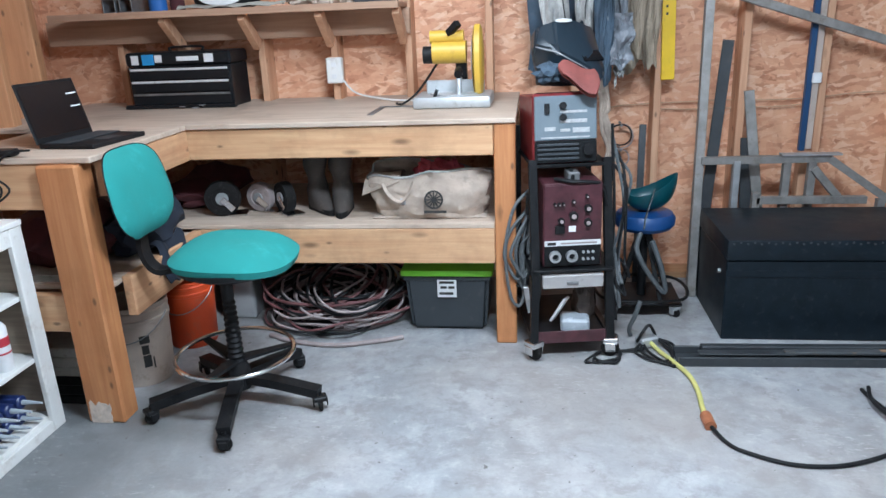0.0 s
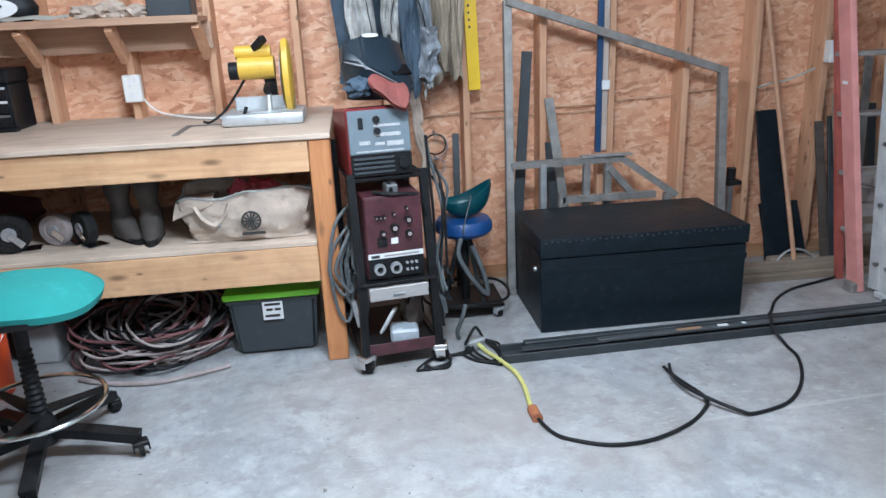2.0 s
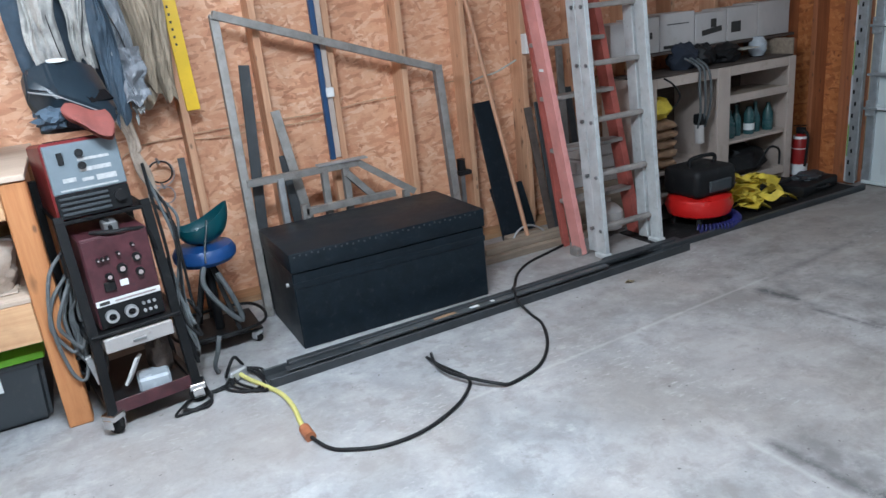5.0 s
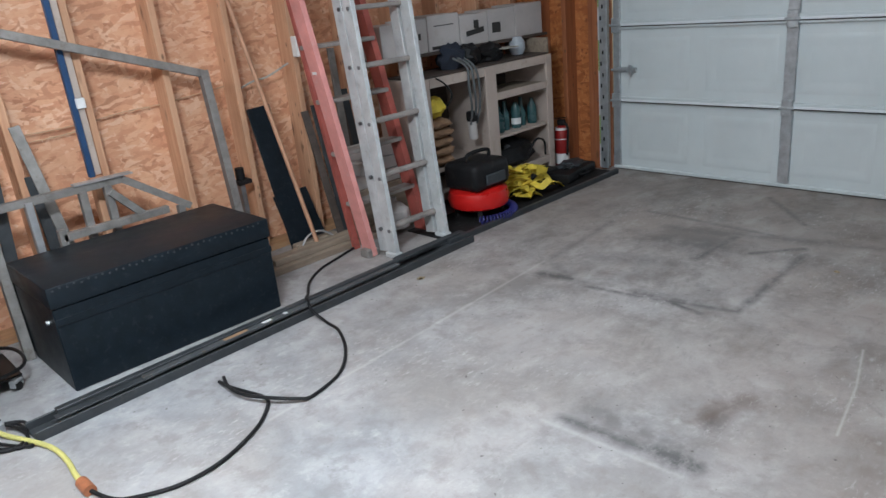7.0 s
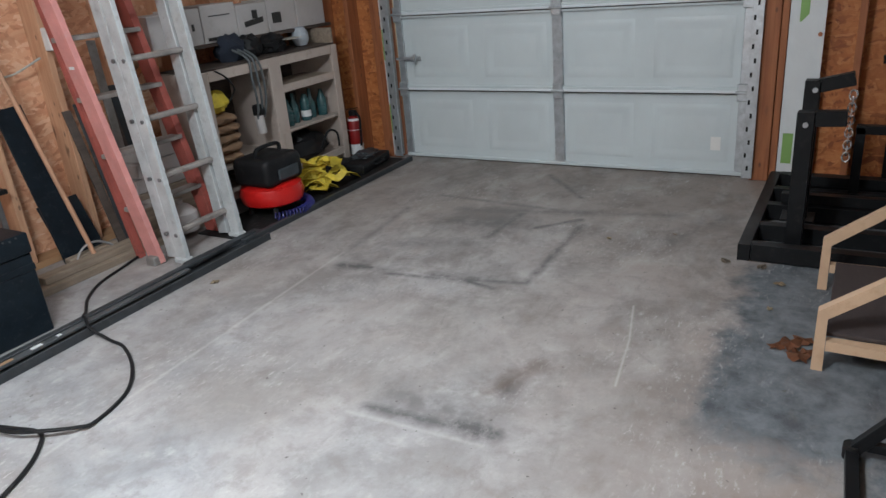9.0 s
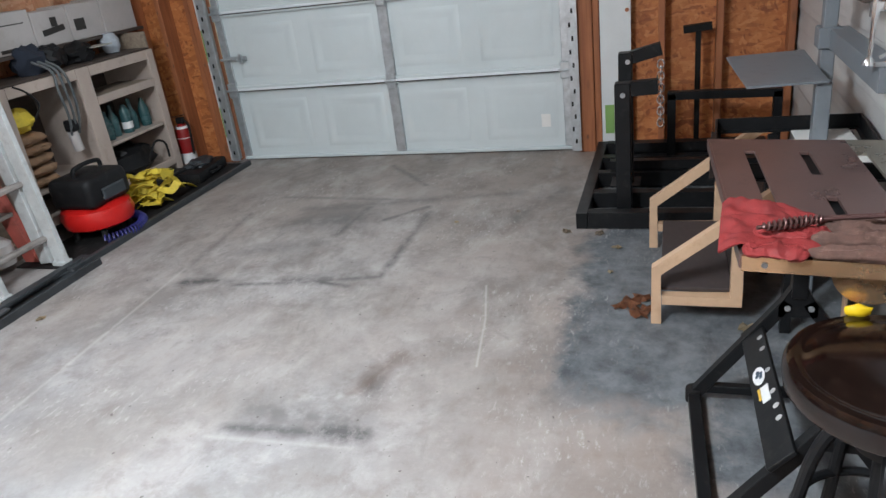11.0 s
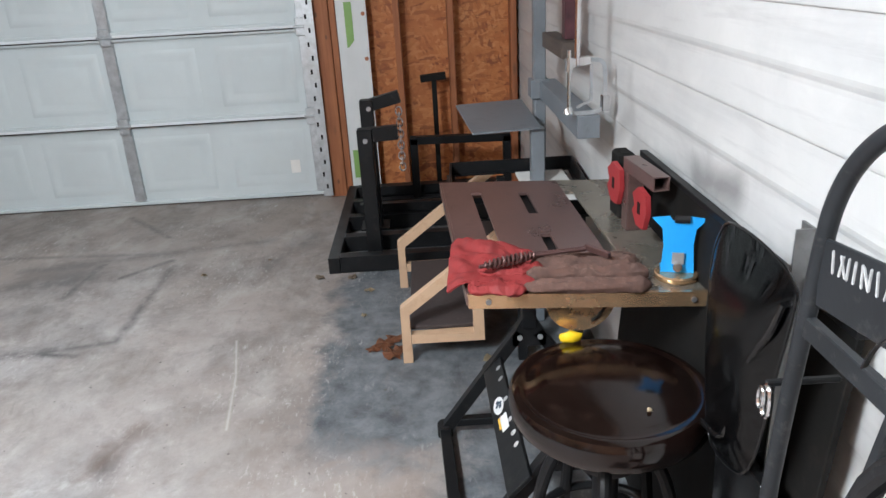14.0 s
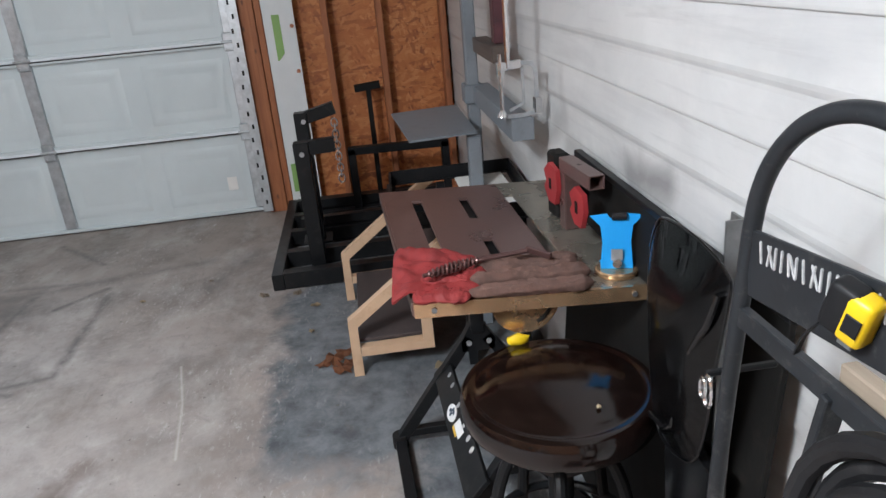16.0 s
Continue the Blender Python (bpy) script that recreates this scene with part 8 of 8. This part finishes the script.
# gloves, hammer, magnets and clamp on the table
def glove(x0, y0, x1, y1, wid, z, seed, mat, label, hgt=0.03):
    """A limp leather roll with long creases and a crumpled end."""
    d = Vector((x1 - x0, y1 - y0, 0))
    n = Vector((-d.y, d.x, 0)).normalized()

    def fn(u, v):
        a = 2 * math.pi * u
        w = wid * (0.72 + 0.34 * math.sin(math.pi * (0.1 + 0.75 * v)) + 0.22 * noise.noise(Vector((v * 6, seed, 0))))
        crease = abs(noise.noise(Vector((u * 7 + 0.9 * v, v * 2.2, seed)))) + 0.5 * abs(noise.noise(Vector((u * 12, v * 9, seed))))
        h = hgt * (0.95 - 0.85 * crease + 0.35 * noise.noise(Vector((v * 7, seed, 2))))
        cap = min(1, 12 * v, 12 * (1 - v)) ** 0.5
        off = 0.4 * wid * noise.noise(Vector((v * 3.2, seed, 8)))
        return Vector((x0, y0, z + hgt * 0.62)) + d * v + n * (off + math.cos(a) * w * cap * (1 + 0.22 * noise.noise(Vector((u * 6, v * 9, seed))))) + Vector((0, 0, max(-hgt * 0.6, math.sin(a) * h * cap)))
    return solo("work_glove", sheet(fn, 40, 80, 0, None, True), mat, label, "glove", "gloves on the welding table")


# the cuff: a flat flap with sharp corners, drooping over the table's side
def cuff(u, v):
    p = Vector((3.355, 0.862, 0)).lerp(Vector((3.250, 0.672, 0)), v).lerp(Vector((3.095, 0.885, 0)).lerp(Vector((3.060, 0.690, 0)), v), u)
    fold = 0.020 * abs(noise.noise(Vector((u * 3.1, v * 2.4, 4.0)))) + 0.009 * abs(noise.noise(Vector((u * 8, v * 7, 2.0))))
    over = max(0.0, p.y - 0.846)
    return Vector((p.x, p.y, 0.740 + fold + 0.016 * math.sin(math.pi * v) * (1 - 0.3 * u) - 0.35 * over))


solo("work_glove", sheet(cuff, 34, 34, 0.005), GLOVE_RED, "red leather gauntlet cuff drooping over the table's side", "glove", "gloves on the welding table")
glove(3.085, 0.840, 3.062, 0.715, 0.030, 0.731, 3.0, GLOVE_RED, "red leather thumb folded under at the table edge", 0.016)
glove(3.140, 0.815, 3.120, 0.670, 0.030, 0.746, 6.0, GLOVE_RED, "red leather glove lying over the cuff", 0.015)
glove(3.060, 0.725, 3.030, 0.462, 0.0155, 0.732, 9.0, GLOVE_BROWN, "brown suede gauntlet lying along the table edge", 0.022)
glove(3.105, 0.715, 3.078, 0.455, 0.0145, 0.735, 12.0, GLOVE_BROWN, "brown suede gauntlet folded on the table", 0.026)
glove(3.150, 0.700, 3.118, 0.468, 0.0155, 0.736, 15.0, GLOVE_BROWN, "brown suede glove on the table", 0.026)
glove(3.195, 0.690, 3.165, 0.455, 0.014, 0.733, 18.0, GLOVE_BROWN, "brown suede glove on the table", 0.022)
ham = thing("chipping_hammer", "chipping hammer with a coiled spring handle", "hammer")
H0, H1 = Vector((3.105, 0.801, 0.779)), Vector((3.146, 0.682, 0.781))
ax = (H1 - H0).normalized()
su, sv = ax.cross(Vector((0, 0, 1))).normalized(), Vector((0, 0, 1))
hel = []
for k in range(13 * 12):
    t = k / (13 * 12 - 1)
    a = 2 * math.pi * 12 * t
    r = 0.0095 * (0.62 + 0.45 * math.sin(math.pi * min(1, t * 1.05)))
    hel.append(H0.lerp(H1, t) + su * r * math.cos(a) + sv * r * math.sin(a))
part("spring_handle", sweep(hel, 0.0030, 6), SPRING, ham)
part("core", rod(H0 - ax * 0.012, H1, 0.0045, 10), SPRING, ham)
part("shaft", rod(H1 - ax * 0.02, Vector((3.152, 0.575, 0.783)), 0.0045, 10), SPRING, ham)
part("shaft", rod(H1 - ax * 0.02 + Vector((0.010, 0, 0)), Vector((3.160, 0.570, 0.784)), 0.0035, 10), SPRING, ham)
part("head", bar((3.165, 0.572, 0.784), (3.110, 0.532, 0.782), 0.010, 0.014), SPRING, ham)

mg = thing("magnetic_square", "two red welding magnets holding square tubing", "magnet")
M0 = Matrix.Translation((3.40, 0.402, 0.731)) @ Matrix.Rotation(radians(4), 4, "Z") @ Matrix.Diagonal((1, 1, 0.88, 1))
tube = None
for a, b, e, f in ((-0.02, 0.02, -0.02, -0.017), (-0.02, 0.02, 0.017, 0.02), (-0.02, -0.017, -0.017, 0.017), (0.017, 0.02, -0.017, 0.017)):
    tube = box(a, b, e, f, 0.0, 0.168, 0.0008, tube)
tube.transform(M0)
part("upright_tube", tube, TABLE_BROWN, mg)
t2 = None
for a, b, e, f in ((-0.019, 0.019, 0.0, 0.003), (-0.019, 0.019, 0.035, 0.038), (-0.019, -0.016, 0.003, 0.035), (0.016, 0.019, 0.003, 0.035)):
    t2 = box(-0.175, 0.022, a, b, 0.169 + e, 0.169 + f, 0.0008, t2)
t2.transform(M0)
part("top_tube", t2, TABLE_BROWN, mg)
for ox, oz, sc in ((0.052, 0.122, 1.1), (-0.130, 0.112, 1.0)):
    hexa = slab([(-0.048 * sc, 0.0), (-0.03 * sc, -0.05 * sc), (0.012 * sc, -0.052 * sc), (0.042 * sc, -0.02 * sc), (0.026 * sc, 0.0), (0.042 * sc, 0.028 * sc), (0.008 * sc, 0.055 * sc), (-0.04 * sc, 0.045 * sc)], 0.012)
    at = M0 @ Matrix.Translation((ox, 0.034, oz)) @ Matrix.Rotation(radians(90), 4, "X")
    hexa.transform(at)
    mp_ = part("magnet_plate", hexa, MAGNET_RED, mg, "red magnet plate")
    part("slot", box(-0.010, 0.006, -0.016, 0.016, -0.0012, 0.0135, 0.0005, None, at), SOOT_BLACK, mp_)
part("black_block", box(0.065, 0.135, -0.03, 0.014, 0.0, 0.20, 0.008, None, M0), SOOT_BLACK, mg)

bc = thing("angle_clamp", "bright blue steel angle clamp on a golden disc", "clamp", pose(3.092, 0.392, 0.731, 0, 0, -106))
part("disc", lathe([(0, 0), (0.044, 0), (0.046, 0.003), (0.046, 0.011), (0.043, 0.014), (0, 0.014)], 32), ZINC_GOLD, bc, "golden round base")
part("plate", slab([(-0.034, 0.0), (0.034, 0.0), (0.030, 0.06), (0.034, 0.095), (0.056, 0.118), (0.020, 0.122), (0.013, 0.112), (-0.013, 0.112), (-0.020, 0.122), (-0.056, 0.118), (-0.034, 0.095), (-0.030, 0.06)], 0.004, Matrix.Translation((0, -0.006, 0.014)) @ Matrix.Rotation(radians(84), 4, "X")), CLAMP_BLUE, bc)
part("foot", box(-0.034, 0.034, -0.006, 0.03, 0.0145, 0.019, 0.001), CLAMP_BLUE, bc)
part("screw", rod((0, -0.022, 0.030), (0, -0.004, 0.030), 0.010, 12), CHROME, bc)
part("window", box(-0.012, 0.012, -0.0135, -0.0105, 0.035, 0.06, 0), STEEL_LIGHT, bc)
part("pin", rod((-0.01, 0.0, 0.13), (0.02, 0.0, 0.13), 0.008, 10), BLACK_PLASTIC, bc)

# round stool
ns = thing("shop_stool", "round shop stool with a glossy dark brown vinyl seat", "stool", pose(2.872, 0.588, 0.012))
part("seat", lathe([(0.0, 0.624), (0.05, 0.6232), (0.09, 0.620), (0.125, 0.6145), (0.148, 0.608), (0.158, 0.6035), (0.164, 0.6025), (0.170, 0.604), (0.178, 0.6045), (0.186, 0.601), (0.192, 0.590), (0.193, 0.575), (0.190, 0.552), (0.180, 0.540), (0.0, 0.540)], 64), VINYL, ns, "glossy dark vinyl seat cushion")
part("seat_bowl", lathe([(0.16, 0.541), (0.085, 0.535), (0.080, 0.50), (0.078, 0.465), (0.066, 0.435), (0.04, 0.42), (0, 0.418)], 36), BLACK, ns)
part("column", rod((0, 0, 0.10), (0, 0, 0.46), 0.026, 20), BLACK, ns)
for i in range(5):
    a = radians(20 + 72 * i)
    c, s = math.cos(a), math.sin(a)
    part("leg", sweep(smooth_path([(0.05 * c, 0.05 * s, 0.470), (0.095 * c, 0.095 * s, 0.462), (0.130 * c, 0.125 * s, 0.40), (0.145 * c, 0.145 * s, 0.30), (0.165 * c, 0.165 * s, 0.15), (0.20 * c, 0.20 * s, 0.0)]), 0.013, 10), BLACK, ns)
part("foot_ring", sweep([(0.15 * math.cos(2 * math.pi * i / 40), 0.15 * math.sin(2 * math.pi * i / 40), 0.24) for i in range(40)], 0.010, 10, True), BLACK, ns)
crumb = lump((2.760, 0.545, 0.632), (0.006, 0.005, 0.004), 3, 0.5, 2, 1)
solo("crumb", crumb, LEAF_PALE, "small tan crumb on the vinyl seat", "crumb")

# black sheet and glossy shell leaning on the wall
bs = thing("black_sheet", "sooty black sheet panel leaning along the wall", "panel")
part("sheet", bar((3.045, 0.40, 0.0), (3.045, 0.337, 0.88), 1.01, 0.012, None, (0, 1, 0)), SOOT_BLACK, bs)
part("top_edge", bar((2.54, 0.334, 0.885), (3.55, 0.334, 0.885), 0.02, 0.014), BLACK, bs)


RIM = [(2.79, 0.891), (2.762, 0.967), (2.711, 0.989), (2.608, 0.991), (2.535, 0.975), (2.523, 0.943), (2.55, 0.807), (2.569, 0.686), (2.615, 0.605), (2.726, 0.581), (2.765, 0.66), (2.785, 0.78)]


def shell_bm(push):
    bm = bmesh.new()
    ring = smooth_path([(x, 0.445, z) for x, z in RIM], 4, True)
    c = sum(ring, Vector()) / len(ring)
    rows = [[bm.verts.new(c.lerp(p, k) + Vector((0, push * (1 - k * k), 0))) for p in ring] for k in (1.0, 0.85, 0.6, 0.3)]
    top = bm.verts.new(c + Vector((0, push, 0)))
    n = len(ring)
    for A, B in zip(rows, rows[1:]):
        for i in range(n):
            bm.faces.new((A[i], A[(i + 1) % n], B[(i + 1) % n], B[i]))
    for i in range(n):
        bm.faces.new((rows[-1][i], rows[-1][(i + 1) % n], top))
    return bm, ring


gsell = thing("wheelbarrow_tub", "glossy black wheelbarrow tub standing on end", "wheelbarrow")
tubm, ringp = shell_bm(0.035)
bmesh.ops.solidify(tubm, geom=tubm.faces[:], thickness=0.005)
part("tub", tubm, GLOSS_BLACK, gsell)
part("rim", sweep(ringp, 0.0028, 8, True), GLOSS_BLACK, gsell)
part("tub_back", bar((2.65, 0.40, 0.0), (2.65, 0.425, 0.62), 0.17, 0.02, None, (0, 1, 0)), GLOSS_BLACK, gsell)
part("handle_tube", sweep(smooth_path([(2.532, 0.455, 0.945), (2.550, 0.46, 0.89), (2.595, 0.462, 0.82), (2.640, 0.46, 0.68), (2.675, 0.46, 0.635), (2.75, 0.455, 0.61)]), 0.0055, 10), GLOSS_BLACK, gsell)
part("wheel_leg", bar((2.62, 0.40, 0.0), (2.63, 0.39, 0.62), 0.03, 0.03), BLACK, gsell)
part("carabiner", sweep([(2.44 + 0.010 * math.cos(a), 0.512, 0.862 + 0.022 * math.sin(a)) for a in [2 * math.pi * i / 18 for i in range(18)]], 0.003, 6, True), CHROME, gsell)
part("carabiner", sweep([(2.444 + 0.007 * math.cos(a), 0.517, 0.866 + 0.014 * math.sin(a)) for a in [2 * math.pi * i / 18 for i in range(18)]], 0.0025, 6, True), CHROME, gsell)
part("hook_arm", bar((2.445, 0.42, 0.885), (2.445, 0.512, 0.885), 0.008, 0.008), BLACK, gsell)
an = thing("angle_iron", "rusty steel angle standing on end at the wall", "steel bar")
ai = slab([(2.612, 0.378), (2.648, 0.378), (2.648, 0.382), (2.616, 0.382), (2.616, 0.407), (2.612, 0.407)], 1.016)
part("profile", ai, STEEL, an)

# hand truck
HT = 0.495
ht = thing("hand_truck", "worn black steel hand truck with a lettered plate", "hand truck")
arch = [(2.475, HT - 0.01, 0.0), (2.465, HT - 0.005, 0.35), (2.428, HT, 0.80), (2.402, HT, 1.05)]
cxa, rza = 2.23, 0.168
arch += [(cxa + 0.170 * math.cos(a), HT - 0.002, 1.08 + rza * math.sin(a)) for a in [0.15 + (math.pi - 0.30) * i / 16 for i in range(17)]]
arch += [(2.058, HT, 1.05), (2.045, HT, 0.80), (2.02, HT - 0.005, 0.35), (2.01, HT - 0.01, 0.0)]
part("tube_frame", sweep(smooth_path(arch, 4), 0.0102, 14), TRUCK, ht)
pl_ = part("name_plate", bar((2.396, HT, 1.055), (2.062, HT, 1.094), 0.006, 0.078), TRUCK, ht)
rng = random.Random(3)
x = 2.368
for i in range(18):
    zc = 1.076 + (2.368 - x) * 0.117
    lean = (0.004, -0.004, 0.0, 0.0, 0.003, 0.0)[i % 6]
    part("letter_bar", bar((x, HT + 0.0035, zc - 0.012), (x + lean, HT + 0.0035, zc + 0.013), 0.0028, 0.001, None, (0, 1, 0)), BAR_WHITE, pl_)
    if i % 3 == 1:
        part("letter_bar", bar((x + 0.001, HT + 0.0036, zc + 0.012), (x - 0.011, HT + 0.0036, zc - 0.010), 0.001, 0.0026), BAR_WHITE, pl_)
    x -= 0.0137 if i % 2 else 0.011
part("cross_bar", bar((2.405, HT, 0.985), (2.05, HT, 0.985), 0.012, 0.026), TRUCK, ht)
part("brace", bar((2.235, HT, 0.985), (2.31, HT, 0.60), 0.012, 0.024), TRUCK, ht)
part("cross_bar", bar((2.42, HT, 0.60), (2.02, HT, 0.60), 0.012, 0.026), TRUCK, ht)
part("toe_plate", box(2.0, 2.45, HT + 0.005, HT + 0.19, 0.0, 0.008, 0.001), TRUCK, ht)
for wx in (1.98, 2.47):
    part("wheel", lathe([(0, -0.022), (0.05, -0.022), (0.085, -0.028), (0.1, -0.018), (0.1, 0.018), (0.085, 0.028), (0.05, 0.022), (0, 0.022)], 28, None, Matrix.Translation((wx, HT - 0.09, 0.1)) @ Matrix.Rotation(radians(90), 4, "Y")), RUBBER, ht)
part("wood_strip", box(2.06, 2.25, HT - 0.03, HT - 0.012, 0.985, 1.010, 0.002), GREY_WOOD, ht, "brown wooden rod across the frame")
for k in range(4):
    pts = [(2.02 + (0.110 + 0.019 * k) * math.cos(a), HT + 0.05 + 0.014 * (k % 2), 0.895 + (0.108 + 0.019 * k) * math.sin(a)) for a in [2 * math.pi * i / 30 for i in range(30)]]
    solo("hose_coil", sweep(pts, 0.0105, 10, True), HOSE_BLACK, "thick black hose coiled over the hand truck", "hose", "hose coils on the hand truck")
part("hose_hook", bar((2.035, HT, 0.99), (2.035, HT + 0.09, 0.995), 0.012, 0.012), TRUCK, ht)
tm = thing("tape_measure", "yellow and black tape measure clipped on the plate", "tape measure", Matrix.Translation((2.216, HT + 0.018, 1.090)) @ Matrix.Scale(0.76, 4) @ Matrix.Rotation(radians(-18), 4, "Y") @ Matrix.Rotation(radians(20), 4, "Z"))
part("case", box(-0.022, 0.018, -0.016, 0.016, -0.034, 0.034, 0.009, None, None, 3), BLACK_PLASTIC, tm)
part("yellow_side", box(-0.040, -0.006, -0.015, 0.0175, -0.034, 0.032, 0.009, None, None, 3), TAPE_YELLOW, tm, "bright yellow case")
part("side_badge", box(-0.034, -0.014, 0.0175, 0.0195, -0.016, 0.010, 0.0009), BLACK_PLASTIC, tm)
part("tape_end", box(-0.03, -0.012, -0.01, 0.01, -0.042, -0.0345, 0.001), STEEL, tm)
part("wrist_strap", sweep(smooth_path([(0.012, 0.01, -0.03), (0.022, 0.012, -0.06), (0.024, 0.012, -0.095)]), 0, 4, False, None, [(0.001, 0.005), (0.001, -0.005), (-0.001, -0.005), (-0.001, 0.005)]), BLACK_PLASTIC, tm)

# dry leaves and litter on the floor
def leaf(x, y, s, turn, mat, label):
    n = 12
    pts = []
    for i in range(n):
        a = 2 * math.pi * i / n
        r = s * (0.55 + 0.45 * abs(math.sin(2.5 * a)))
        pts.append((r * math.cos(a), 0.7 * r * math.sin(a)))
    bm = bmesh.new()
    c = bm.verts.new((0, 0, s * 0.25))
    vs = [bm.verts.new((px, py, s * 0.12 * (1 + math.sin(i * 2.1 + x * 7)))) for i, (px, py) in enumerate(pts)]
    for i in range(n):
        bm.faces.new((c, vs[i], vs[(i + 1) % n]))
    bmesh.ops.solidify(bm, geom=bm.faces[:], thickness=0.0012)
    solo("dry_leaf", bm, mat, label, "leaf", "fallen leaves on the floor", m=pose(x, y, 0.0025, 0, 0, turn), smooth=False)


for i, (x, y, s) in enumerate(((4.18, 1.12, 0.062), (4.10, 1.09, 0.058), (4.22, 1.08, 0.05), (4.15, 1.16, 0.04), (4.13, 1.06, 0.045))):
    leaf(x, y, s, 40 * i, LEAF, "curled brown dry leaf beside the steps")
for i, (x, y, s) in enumerate(((4.86, 1.30, 0.035), (4.70, 1.21, 0.03), (4.02, 0.72, 0.045), (4.88, 1.46, 0.035), (5.02, 1.30, 0.04), (4.45, 1.22, 0.02), (5.15, 1.75, 0.016), (3.85, 3.72, 0.03), (5.0, 2.05, 0.02))):
    leaf(x, y, s, 73 * i, LEAF_PALE if i % 3 else GREY_WOOD, "small dry leaf scrap on the concrete")
